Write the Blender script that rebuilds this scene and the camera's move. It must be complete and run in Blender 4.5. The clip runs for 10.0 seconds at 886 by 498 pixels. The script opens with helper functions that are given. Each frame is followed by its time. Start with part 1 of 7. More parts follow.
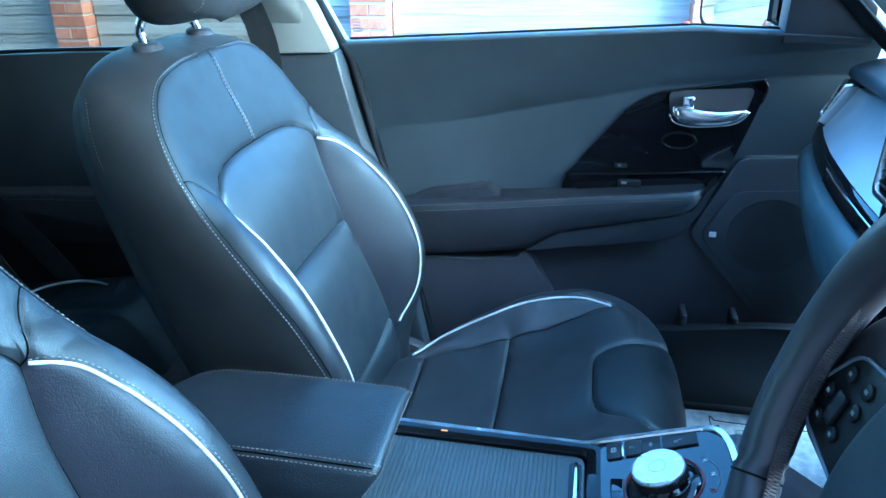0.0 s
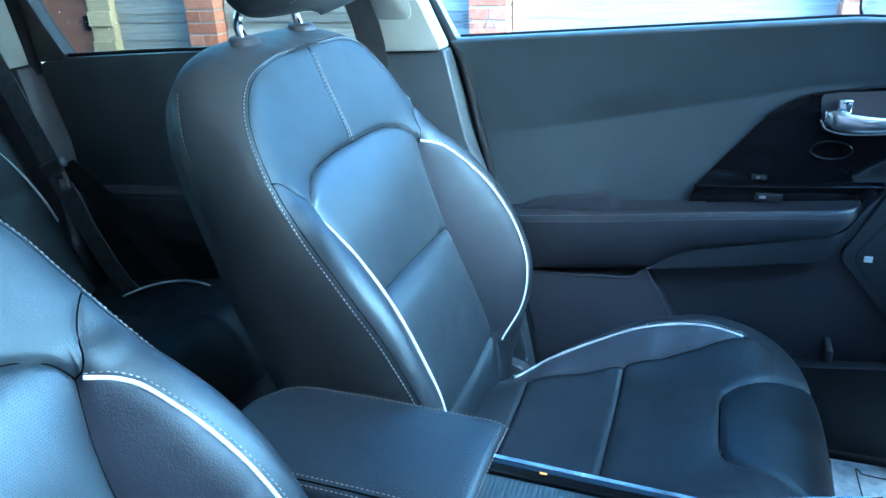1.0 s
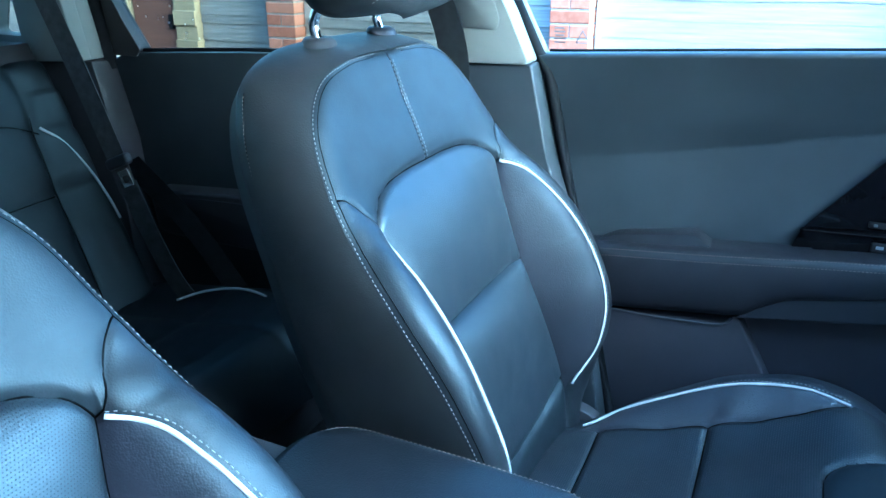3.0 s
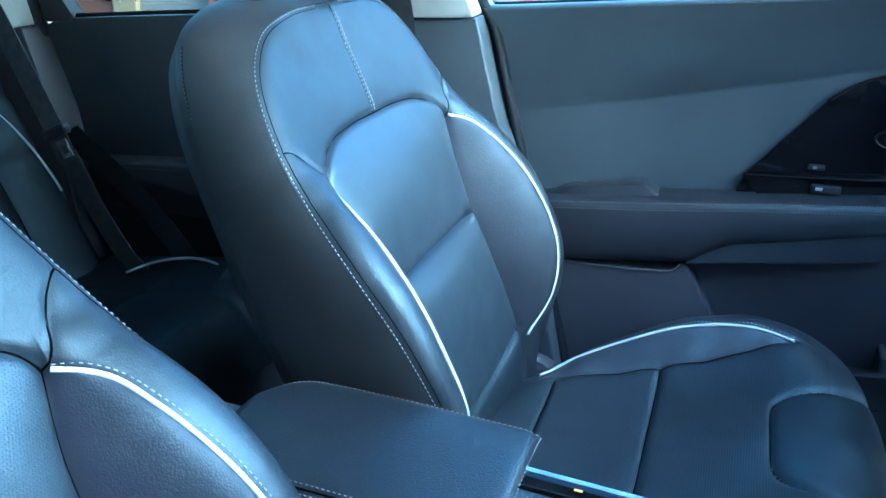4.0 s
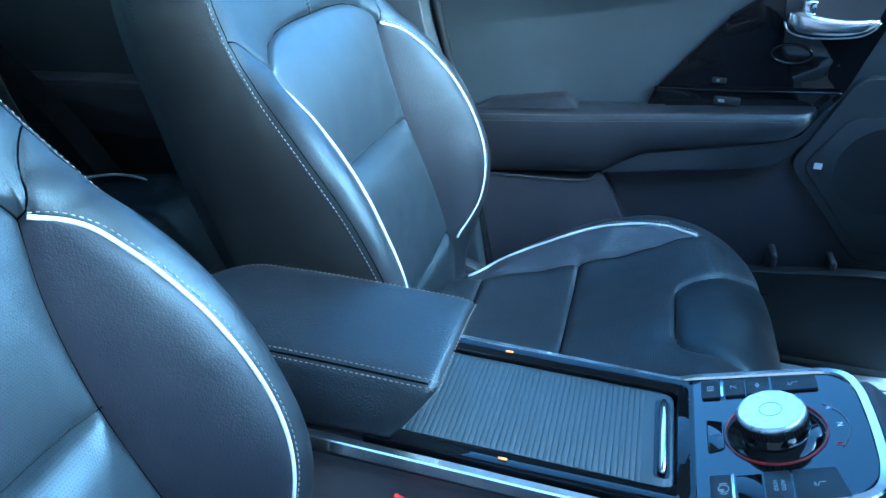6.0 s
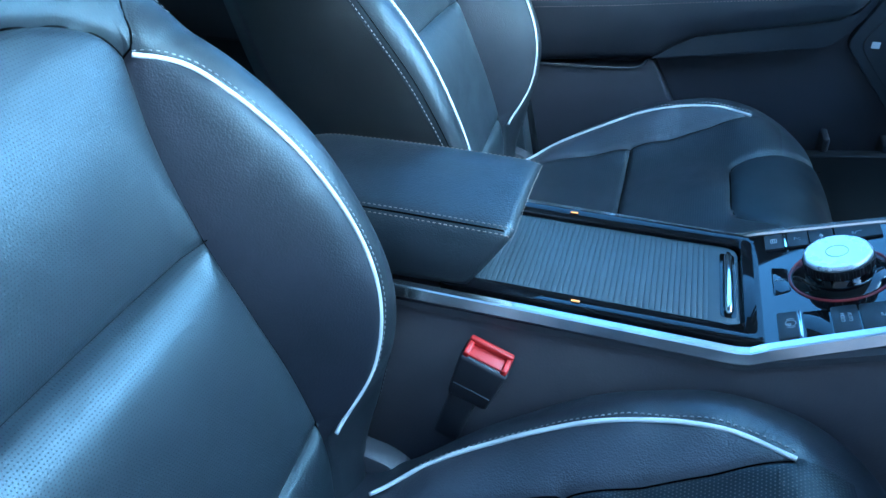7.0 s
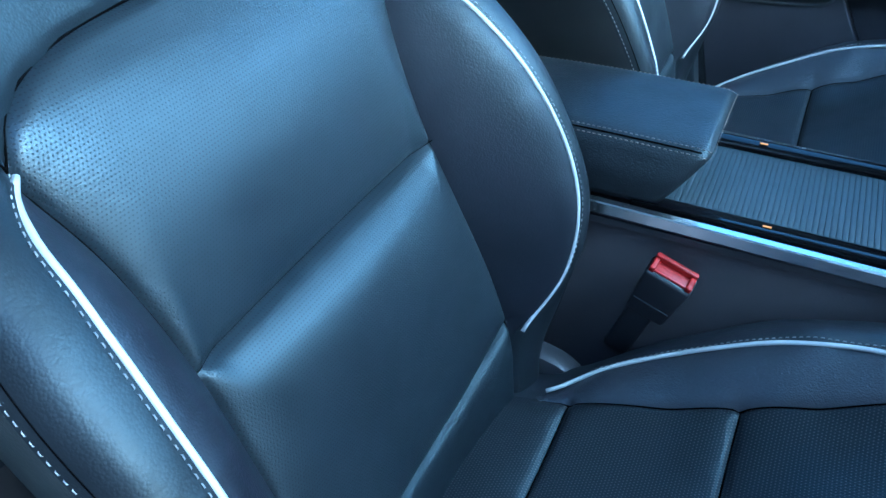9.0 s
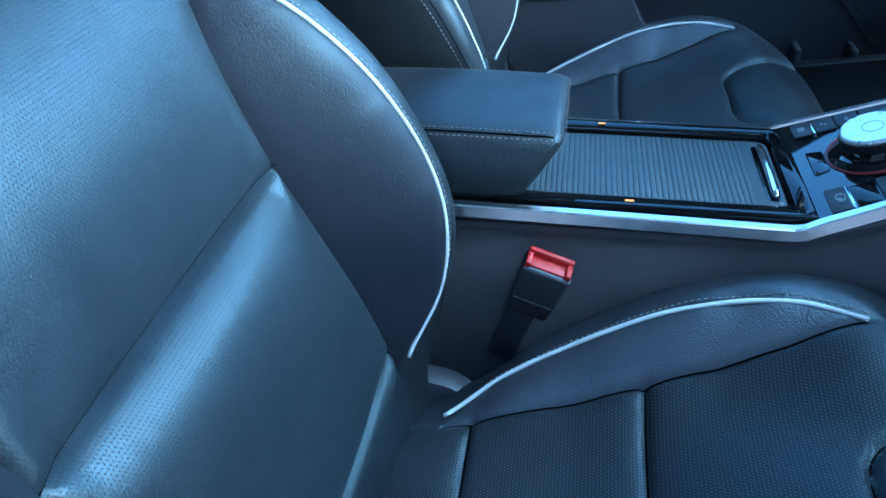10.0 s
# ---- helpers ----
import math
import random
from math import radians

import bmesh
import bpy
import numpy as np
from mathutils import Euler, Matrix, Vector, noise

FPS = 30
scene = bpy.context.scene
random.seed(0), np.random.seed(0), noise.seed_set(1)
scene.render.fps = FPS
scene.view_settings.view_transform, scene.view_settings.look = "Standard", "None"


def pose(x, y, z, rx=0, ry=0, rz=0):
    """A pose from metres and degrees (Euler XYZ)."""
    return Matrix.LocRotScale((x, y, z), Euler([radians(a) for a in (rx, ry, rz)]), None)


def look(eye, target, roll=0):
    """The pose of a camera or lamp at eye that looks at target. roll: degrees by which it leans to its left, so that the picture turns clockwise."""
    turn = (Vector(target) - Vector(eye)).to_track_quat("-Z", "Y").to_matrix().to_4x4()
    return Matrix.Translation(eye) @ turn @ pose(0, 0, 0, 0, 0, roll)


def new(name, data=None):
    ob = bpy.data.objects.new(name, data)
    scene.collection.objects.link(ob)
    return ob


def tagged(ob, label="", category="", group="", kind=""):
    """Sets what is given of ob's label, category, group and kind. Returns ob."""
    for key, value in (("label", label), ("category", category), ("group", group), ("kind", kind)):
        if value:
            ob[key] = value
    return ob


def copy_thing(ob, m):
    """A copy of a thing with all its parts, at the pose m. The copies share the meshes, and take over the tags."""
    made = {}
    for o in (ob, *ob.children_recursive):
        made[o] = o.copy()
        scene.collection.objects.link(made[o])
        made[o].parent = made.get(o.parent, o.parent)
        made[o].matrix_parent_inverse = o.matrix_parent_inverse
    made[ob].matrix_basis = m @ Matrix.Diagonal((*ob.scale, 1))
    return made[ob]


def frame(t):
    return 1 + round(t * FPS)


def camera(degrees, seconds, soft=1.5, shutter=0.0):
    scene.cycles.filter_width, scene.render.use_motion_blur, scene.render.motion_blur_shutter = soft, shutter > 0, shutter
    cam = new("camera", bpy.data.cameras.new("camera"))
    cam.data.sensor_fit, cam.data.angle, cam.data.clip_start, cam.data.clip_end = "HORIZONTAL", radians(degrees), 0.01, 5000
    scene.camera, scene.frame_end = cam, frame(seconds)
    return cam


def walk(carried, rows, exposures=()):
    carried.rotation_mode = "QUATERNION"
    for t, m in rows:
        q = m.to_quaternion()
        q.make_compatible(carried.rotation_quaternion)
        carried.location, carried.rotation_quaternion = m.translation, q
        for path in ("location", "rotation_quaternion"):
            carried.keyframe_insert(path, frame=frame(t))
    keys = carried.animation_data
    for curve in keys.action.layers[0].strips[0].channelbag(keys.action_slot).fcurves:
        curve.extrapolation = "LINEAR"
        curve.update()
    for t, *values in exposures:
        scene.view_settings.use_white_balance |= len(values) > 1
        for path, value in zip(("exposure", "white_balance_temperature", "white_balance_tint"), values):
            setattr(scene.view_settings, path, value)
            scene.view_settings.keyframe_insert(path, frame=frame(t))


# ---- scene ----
cam = camera(61.8, 10.0)
PATH = [
    (0, (0.146, -0.639, 1.117), (-0.209, 1.156, 0.308), -1.0),
    (0.5, (0.147, -0.589, 1.089), (-0.331, 1.16, 0.246), -1.4),
    (1, (0.135, -0.545, 1.085), (-0.516, 1.177, 0.304), -2.6),
    (1.3, (0.121, -0.522, 1.091), (-0.622, 1.162, 0.308), -3.0),
    (1.5, (0.108, -0.501, 1.091), (-0.692, 1.173, 0.344), -3.2),
    (2, (0.091, -0.474, 1.106), (-0.749, 1.21, 0.431), -2.2),
    (2.5, (0.069, -0.462, 1.092), (-0.82, 1.21, 0.448), -1.3),
    (2.7, (0.075, -0.463, 1.081), (-0.781, 1.21, 0.398), -0.8),
    (4, (0.091, -0.471, 1.047), (-0.593, 1.223, 0.232), -1.1),
    (4.5, (0.101, -0.484, 1.035), (-0.451, 1.231, 0.167), 0.0),
    (5, (0.104, -0.504, 1.036), (-0.364, 1.216, 0.128), 1.7),
    (6.3, (0.092, -0.577, 0.996), (-0.355, 1.111, 0.021), 1.1),
    (6.5, (0.089, -0.594, 0.984), (-0.349, 1.075, -0.028), 1.0),
    (7, (0.069, -0.62, 0.963), (-0.423, 0.972, -0.142), -0.5),
    (7.5, (0.033, -0.637, 0.963), (-0.577, 0.867, -0.206), -2.5),
    (8, (-0.016, -0.649, 0.986), (-0.81, 0.788, -0.157), -4.2),
    (8.5, (-0.027, -0.68, 0.976), (-0.902, 0.719, -0.154), -4.2),
    (9, (0.018, -0.699, 0.965), (-0.726, 0.696, -0.259), -2.4),
    (9.5, (0.023, -0.701, 0.988), (-0.651, 0.765, -0.194), -3.2),
    (9.8, (-0.017, -0.683, 0.934), (-0.474, 0.888, -0.216), -2.6),
    (10, (-0.03, -0.67, 0.92), (-0.353, 0.922, -0.248), -3.2),
]
walk(cam, [(t, look(eye, target, roll)) for t, eye, target, roll in PATH],
     exposures=[(t, ev, 4200, -11) for t, ev in ((0, 3.93), (0.5, 4.07), (1, 4.01), (1.5, 3.88), (2.2, 3.78), (2.7, 3.77), (4, 4.05), (5, 4.10), (6.5, 4.00), (7, 3.92), (8, 3.54), (8.5, 3.32), (9, 3.42), (9.7, 3.52), (10, 3.67))])

# ---- world, sun, exposure ----
world = bpy.data.worlds.new("sky")
scene.world = world
world.use_nodes = True
wn = world.node_tree.nodes
sky = wn.new("ShaderNodeTexSky")
sky.sky_type = "NISHITA"
sky.sun_disc = False
sky.sun_elevation = radians(22)
sky.sun_rotation = radians(112)
sky.air_density = 1.0
sky.dust_density = 2.5
sky.ozone_density = 3.0
world.node_tree.links.new(sky.outputs["Color"], wn["Background"].inputs["Color"])
wn["Background"].inputs["Strength"].default_value = 0.15

sun_data = bpy.data.lights.new("sun", "SUN")
sun_data.energy = 0.6
sun_data.angle = radians(55)
sun_data.color = (0.82, 0.93, 1.0)
sun = new("sun", sun_data)
sun.matrix_world = look((6.0, 1.2, 4.7), (0, 0.0, 0))

# ---- materials ----
def material(name, color, rough=0.5, metal=0.0, spec=0.5):
    m = bpy.data.materials.new(name)
    m.use_nodes = True
    b = m.node_tree.nodes["Principled BSDF"]
    b.inputs["Base Color"].default_value = (*color, 1)
    b.inputs["Roughness"].default_value = rough
    b.inputs["Metallic"].default_value = metal
    b.inputs["Specular IOR Level"].default_value = spec
    return m


class Graph:
    """Short hand for wiring a material's nodes."""

    def __init__(self, m):
        self.t = m.node_tree
        self.b = m.node_tree.nodes["Principled BSDF"]

    def node(self, kind, **settings):
        n = self.t.nodes.new(kind)
        for key, value in settings.items():
            n.inputs[key].default_value = value
        return n

    def link(self, a, b):
        self.t.links.new(a, b)

    def math(self, op, a, b=0.0, c=0.0):
        n = self.t.nodes.new("ShaderNodeMath")
        n.operation = op
        for i, v in enumerate((a, b, c)):
            if isinstance(v, (int, float)):
                n.inputs[i].default_value = v
            else:
                self.link(v, n.inputs[i])
        return n.outputs[0]

    def coords(self, which="Object"):
        return self.t.nodes.new("ShaderNodeTexCoord").outputs[which]

    def noise(self, vec, scale, detail=3.0, rough=0.55):
        n = self.node("ShaderNodeTexNoise", Scale=scale, Detail=detail, Roughness=rough)
        self.link(vec, n.inputs["Vector"])
        return n.outputs["Fac"]

    def ramp(self, fac, stops):
        n = self.t.nodes.new("ShaderNodeValToRGB")
        e = n.color_ramp.elements
        while len(e) < len(stops):
            e.new(0.5)
        for el, (pos, col) in zip(e, stops):
            el.position, el.color = pos, (*col, 1)
        self.link(fac, n.inputs["Fac"])
        return n.outputs["Color"]

    def maprange(self, v, a, b, c, d):
        n = self.node("ShaderNodeMapRange", **{"From Min": a, "From Max": b, "To Min": c, "To Max": d})
        self.link(v, n.inputs["Value"])
        return n.outputs["Result"]

    def bump(self, height, strength, distance, before=None):
        n = self.node("ShaderNodeBump", Strength=strength, Distance=distance)
        self.link(height, n.inputs["Height"])
        if before is not None:
            self.link(before, n.inputs["Normal"])
        self.link(n.outputs["Normal"], self.b.inputs["Normal"])
        return n.outputs["Normal"]

    def vary(self, vec, color, amount, scale):
        f = self.noise(vec, scale, 4)
        lo = tuple(c * (1 - amount) for c in color)
        hi = tuple(c * (1 + amount) for c in color)
        self.link(self.ramp(f, [(0.3, lo), (0.7, hi)]), self.b.inputs["Base Color"])


def leather(name, color, rough=0.5, grain=0.22, perforated=False, pitch=0.0032, spec=0.8, wrinkled=False, backing=(0.022, 0.024, 0.028)):
    m = material(name, color, rough, spec=spec)
    m.node_tree.nodes["Principled BSDF"].inputs["Specular Tint"].default_value = (0.82, 0.955, 1.0, 1)
    g = Graph(m)
    vec = g.coords()
    g.vary(vec, color, 0.18, 14)
    g.link(g.maprange(g.noise(vec, 22, 4), 0.3, 0.7, rough - 0.05, rough + 0.07), g.b.inputs["Roughness"])
    cells = g.node("ShaderNodeTexVoronoi", Scale=620.0)
    g.link(vec, cells.inputs["Vector"])
    fold = g.noise(vec, 26, 3)
    n1 = g.bump(fold, 0.05, 0.004)
    if wrinkled:
        mp = g.node("ShaderNodeMapping", Scale=(6.0, 9.0, 26.0), Rotation=(0.2, 0.5, 0.1))
        g.link(vec, mp.inputs["Vector"])
        crease = g.noise(mp.outputs["Vector"], 1.6, 5, 0.6)
        ridge = g.maprange(g.math("ABSOLUTE", g.math("SUBTRACT", crease, 0.5)), 0.0, 0.035, 0.0, 1.0)
        n1 = g.bump(ridge, 0.03, 0.002, n1)
    n2 = g.bump(g.math("MULTIPLY", cells.outputs["Distance"], -1.0), grain, 0.0009, n1)
    if perforated:
        sep = g.t.nodes.new("ShaderNodeSeparateXYZ")
        g.link(g.coords("UV"), sep.inputs[0])
        row = g.math("MULTIPLY", sep.outputs[1], 1.0 / pitch)
        odd = g.math("MULTIPLY", g.math("MODULO", g.math("FLOOR", row), 2.0), 0.5)
        col = g.math("ADD", g.math("MULTIPLY", sep.outputs[0], 1.0 / pitch), odd)
        du = g.math("SUBTRACT", g.math("FRACT", col), 0.5)
        dv = g.math("SUBTRACT", g.math("FRACT", row), 0.5)
        r = g.math("SQRT", g.math("ADD", g.math("MULTIPLY", du, du), g.math("MULTIPLY", dv, dv)))
        hole = g.maprange(r, 0.12, 0.25, 0.0, 1.0)
        g.bump(hole, 0.3, 0.0005, n2)
        g.link(g.math("MULTIPLY", g.math("ADD", g.math("MULTIPLY", hole, 0.85), 0.15), spec), g.b.inputs["Specular IOR Level"])
        mix = g.t.nodes.new("ShaderNodeMix")
        mix.data_type = "RGBA"
        g.link(hole, mix.inputs["Factor"])
        mix.inputs["A"].default_value = (*backing, 1)
        src = g.b.inputs["Base Color"].links[0].from_socket
        g.link(src, mix.inputs["B"])
        g.link(mix.outputs["Result"], g.b.inputs["Base Color"])
    return m


def plastic(name, color, rough=0.55, grain=0.25, scale=900.0, spec=0.5):
    m = material(name, color, rough, spec=spec)
    g = Graph(m)
    vec = g.coords()
    g.vary(vec, color, 0.12, 9)
    v = g.node("ShaderNodeTexVoronoi", Scale=scale)
    g.link(vec, v.inputs["Vector"])
    g.bump(v.outputs["Distance"], grain, 0.0004)
    g.link(g.maprange(g.noise(vec, 16, 4), 0.3, 0.7, rough - 0.06, rough + 0.06), g.b.inputs["Roughness"])
    return m


def smooth_finish(name, color, rough, metal=0.0, smudge=0.04, spec=0.5):
    m = material(name, color, rough, metal, spec)
    g = Graph(m)
    vec = g.coords()
    g.link(g.maprange(g.noise(vec, 35, 5), 0.35, 0.75, max(0.02, rough - smudge), rough + smudge), g.b.inputs["Roughness"])
    return m


def fabric(name, color, scale=700.0, rough=0.9):
    m = material(name, color, rough, spec=0.2)
    g = Graph(m)
    vec = g.coords()
    g.vary(vec, color, 0.25, 60)
    g.bump(g.noise(vec, scale, 2), 0.5, 0.0012)
    return m


def glass(name, color, rough=0.0):
    m = material(name, color, rough)
    b = m.node_tree.nodes["Principled BSDF"]
    b.inputs["Transmission Weight"].default_value = 1.0
    b.inputs["IOR"].default_value = 1.02
    return m


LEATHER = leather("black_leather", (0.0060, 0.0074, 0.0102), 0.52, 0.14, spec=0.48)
# lighter base puts the low light on the seats' side covers into colour
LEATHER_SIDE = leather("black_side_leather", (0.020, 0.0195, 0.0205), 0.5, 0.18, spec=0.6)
LEATHER_BOLSTER = leather("dark_bolster_leather", (0.0100, 0.0090, 0.0135), 0.52, 0.24, spec=0.46, wrinkled=True)
LEATHER_TRIM = leather("dark_trim_leather", (0.0066, 0.0068, 0.0090), 0.48, 0.15, spec=0.55)
LEATHER_ARM = leather("grained_armrest_leather", (0.0064, 0.0066, 0.0090), 0.47, 0.36, spec=0.55)
PERFORATED = leather("perforated_leather", (0.0058, 0.0074, 0.0108), 0.46, 0.15, True, pitch=0.0025, spec=0.82, backing=(0.030, 0.032, 0.035))
PERFORATED_SEAT = leather("perforated_seat_leather", (0.0058, 0.0070, 0.0105), 0.45, 0.3, True, pitch=0.0029, spec=0.45, backing=(0.095, 0.090, 0.086))
# grained; lighter than the backrest bolsters, with doorway light put into its colour
LEATHER_GRAINED_LIT = leather("grained_cushion_leather", (0.023, 0.0205, 0.027), 0.39, 0.5, spec=1.0)
LEATHER_EDGE = leather("cushion_edge_leather", (0.015, 0.0145, 0.019), 0.43, 0.3, spec=0.8)
LEATHER_DOOR = leather("door_armrest_leather", (0.0145, 0.0138, 0.0175), 0.43, 0.3, spec=0.75)
PIPING = leather("white_piping", (0.50, 0.50, 0.50), 0.4, 0.1)
THREAD = fabric("pale_thread", (0.25, 0.25, 0.25), 1800)
TAN_THREAD = fabric("tan_thread", (0.22, 0.18, 0.16), 1800)
DOOR_SKIN = plastic("door_skin", (0.035, 0.041, 0.047), 0.42, 0.2)
DARK_PLASTIC = plastic("dark_plastic", (0.032, 0.031, 0.035), 0.5)
DOOR_TOP = plastic("soft_door_top", (0.033, 0.041, 0.047), 0.42, 0.2)
HARD_TRIM = plastic("hard_lower_trim", (0.043, 0.0425, 0.051), 0.5, 0.45, 500.0)
CONSOLE_SIDE = plastic("grained_console_plastic", (0.072, 0.066, 0.071), 0.5, 0.5, 420.0)
DASH_PAD = plastic("soft_dash_pad", (0.085, 0.108, 0.116), 0.4, 0.2)
PIANO_BLACK = smooth_finish("piano_black", (0.003, 0.003, 0.0035), 0.035, 0.0, 0.012, 0.42)
GREY_PLASTIC = plastic("grey_plastic", (0.055, 0.058, 0.062), 0.55)
BUTTON = plastic("button_plastic", (0.011, 0.011, 0.012), 0.45, 0.1, spec=0.35)
RUBBER = plastic("seal_rubber", (0.007, 0.008, 0.010), 0.8, spec=0.18)
GLOSS_BLACK = smooth_finish("gloss_black", (0.003, 0.003, 0.0035), 0.05, 0.0, 0.02, 0.19)
CHROME = smooth_finish("satin_chrome", (0.80, 0.775, 0.755), 0.22, 1.0, 0.06)
BRIGHT_CHROME = smooth_finish("bright_chrome", (0.85, 0.86, 0.87), 0.1, 1.0)
SILVER = smooth_finish("silver_paint", (0.27, 0.29, 0.31), 0.38, 0.35)
RED_BUTTON = smooth_finish("red_plastic", (0.32, 0.007, 0.006), 0.5)
RED_RING = smooth_finish("red_ring", (0.16, 0.012, 0.012), 0.35)
AMBER = smooth_finish("amber_lens", (0.8, 0.25, 0.03), 0.3)
WHITE_MARK = smooth_finish("white_marking", (0.75, 0.75, 0.75), 0.5)
GREY_MARK = smooth_finish("grey_marking", (0.16, 0.17, 0.18), 0.5)
KEY_MARK = smooth_finish("key_marking", (0.30, 0.31, 0.32), 0.5)
PILLAR = plastic("pale_pillar_trim", (0.24, 0.25, 0.235), 0.65, 0.2)
HEADLINER = fabric("headliner_cloth", (0.55, 0.54, 0.51), 900)
CARPET = fabric("black_carpet", (0.012, 0.012, 0.013), 500)
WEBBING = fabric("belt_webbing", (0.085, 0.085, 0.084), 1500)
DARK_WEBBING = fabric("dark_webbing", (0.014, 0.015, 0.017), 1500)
PAPER = fabric("paper_mat", (0.74, 0.73, 0.70), 400, 0.85)
INK = smooth_finish("black_ink", (0.02, 0.02, 0.02), 0.7)
GREEN_INK = smooth_finish("green_ink", (0.12, 0.32, 0.12), 0.7)
CLEAR_GLASS = glass("clear_glass", (0.97, 0.99, 0.98))
TINTED_GLASS = glass("privacy_glass", (0.285, 0.275, 0.225))
MIRROR = smooth_finish("mirror_silver", (0.9, 0.9, 0.9), 0.01, 1.0, 0.0)
BODY_PAINT = smooth_finish("car_paint", (0.30, 0.31, 0.32), 0.25, 0.3)


def weathered_wood(name, lo, hi):
    m = material(name, hi, 0.8, spec=0.3)
    g = Graph(m)
    vec = g.coords()
    mp = g.node("ShaderNodeMapping", Scale=(1.2, 20, 26))
    g.link(vec, mp.inputs["Vector"])
    grain = g.noise(mp.outputs["Vector"], 3.0, 6, 0.65)
    info = g.t.nodes.new("ShaderNodeObjectInfo")
    f = g.math("ADD", g.math("MULTIPLY", grain, 0.75), g.math("MULTIPLY", info.outputs["Random"], 0.3))
    knots = g.node("ShaderNodeTexVoronoi", Scale=2.6)
    km = g.node("ShaderNodeMapping", Scale=(1.0, 0.2, 2.2))
    g.link(vec, km.inputs["Vector"])
    g.link(km.outputs["Vector"], knots.inputs["Vector"])
    ring = g.maprange(knots.outputs["Distance"], 0.025, 0.07, 0.25, 1.0)
    mix = g.t.nodes.new("ShaderNodeMix")
    mix.data_type, mix.blend_type = "RGBA", "MULTIPLY"
    mix.inputs["Factor"].default_value = 1.0
    g.link(g.ramp(f, [(0.28, lo), (0.72, hi)]), mix.inputs["A"])
    g.link(ring, mix.inputs["B"])
    g.link(mix.outputs["Result"], g.b.inputs["Base Color"])
    g.bump(grain, 0.5, 0.004)
    return m


WOOD = weathered_wood("weathered_fence_wood", (0.24, 0.24, 0.22), (0.47, 0.465, 0.44))
POST_WOOD = weathered_wood("pale_gate_wood", (0.30, 0.25, 0.15), (0.5, 0.42, 0.26))
RUST_DOOR = weathered_wood("brown_gate_paint", (0.11, 0.055, 0.04), (0.2, 0.10, 0.07))


def brick_material():
    m = material("red_brick", (0.4, 0.15, 0.1), 0.85, spec=0.25)
    g = Graph(m)
    vec = g.coords()
    info = g.t.nodes.new("ShaderNodeObjectInfo")
    f = g.math("ADD", g.math("MULTIPLY", g.noise(vec, 30, 5), 0.6), g.math("MULTIPLY", info.outputs["Random"], 0.4))
    g.link(g.ramp(f, [(0.25, (0.36, 0.14, 0.085)), (0.75, (0.60, 0.29, 0.19))]), g.b.inputs["Base Color"])
    g.bump(g.noise(vec, 160, 4), 0.5, 0.004)
    return m


BRICK = brick_material()
MORTAR = fabric("mortar", (0.36, 0.34, 0.31), 120)


def ground_material():
    m = material("unseen_ground", (0.2, 0.19, 0.18), 0.9)
    g = Graph(m)
    vec = g.coords()
    g.link(g.ramp(g.noise(vec, 1.7, 8, 0.7), [(0.3, (0.040, 0.040, 0.039)), (0.7, (0.072, 0.071, 0.069))]), g.b.inputs["Base Color"])
    g.bump(g.noise(vec, 60, 5), 0.6, 0.02)
    return m


GROUND = ground_material()
RENDER = fabric("red_brown_render", (0.275, 0.20, 0.17), 60)

# ---- building helpers ----
def base_of(ob):
    while ob.parent:
        ob = ob.parent
    return ob.location


def thing(name, at, label, category, group="", kind=""):
    """An empty at a thing's base, which carries its tags and parents its parts."""
    ob = new(name)
    ob.empty_display_size = 0.05
    ob.location = at
    return tagged(ob, label, category, group, kind)


def mesh_part(name, verts, faces, mat, parent, label="", uv=None, smooth=True):
    """One mesh object under a thing or a part; verts are in world metres."""
    off = np.array(base_of(parent)) if parent else np.zeros(3)
    me = bpy.data.meshes.new(name)
    me.from_pydata([tuple(map(float, v)) for v in np.asarray(verts, float) - off], [], [tuple(map(int, f)) for f in faces])
    me.polygons.foreach_set("use_smooth", [smooth] * len(me.polygons))
    if uv is not None:
        layer = me.uv_layers.new(name="UVMap")
        idx = np.empty(len(me.loops), dtype=np.int32)
        me.loops.foreach_get("vertex_index", idx)
        layer.data.foreach_set("uv", np.asarray(uv, float)[idx].ravel())
    me.materials.append(mat)
    me.update()
    ob = new(name, me)
    ob.parent = parent
    if label:
        tagged(ob, label)
    return ob


def part(name, bm, mat, parent, label="", smooth=False, angle=40):
    """Link a bmesh, in world metres, as one mesh object under parent."""
    off = Vector(base_of(parent)) if parent else Vector()
    bmesh.ops.translate(bm, verts=bm.verts, vec=-off)
    bmesh.ops.recalc_face_normals(bm, faces=bm.faces)
    if smooth:
        for f in bm.faces:
            f.smooth = True
        for e in bm.edges:
            if len(e.link_faces) == 2 and e.calc_face_angle(0) > radians(angle):
                e.smooth = False
    me = bpy.data.meshes.new(name)
    bm.to_mesh(me)
    bm.free()
    me.materials.append(mat)
    ob = new(name, me)
    ob.parent = parent
    if label:
        tagged(ob, label)
    return ob


def bevelled(bm, width, segments=2, angle=30):
    if width <= 0:
        return bm
    edges = [e for e in bm.edges if len(e.link_faces) == 2 and e.calc_face_angle(0) > radians(angle)]
    bmesh.ops.bevel(bm, geom=edges, offset=width, segments=segments, affect="EDGES", profile=0.5, clamp_overlap=True)
    return bm


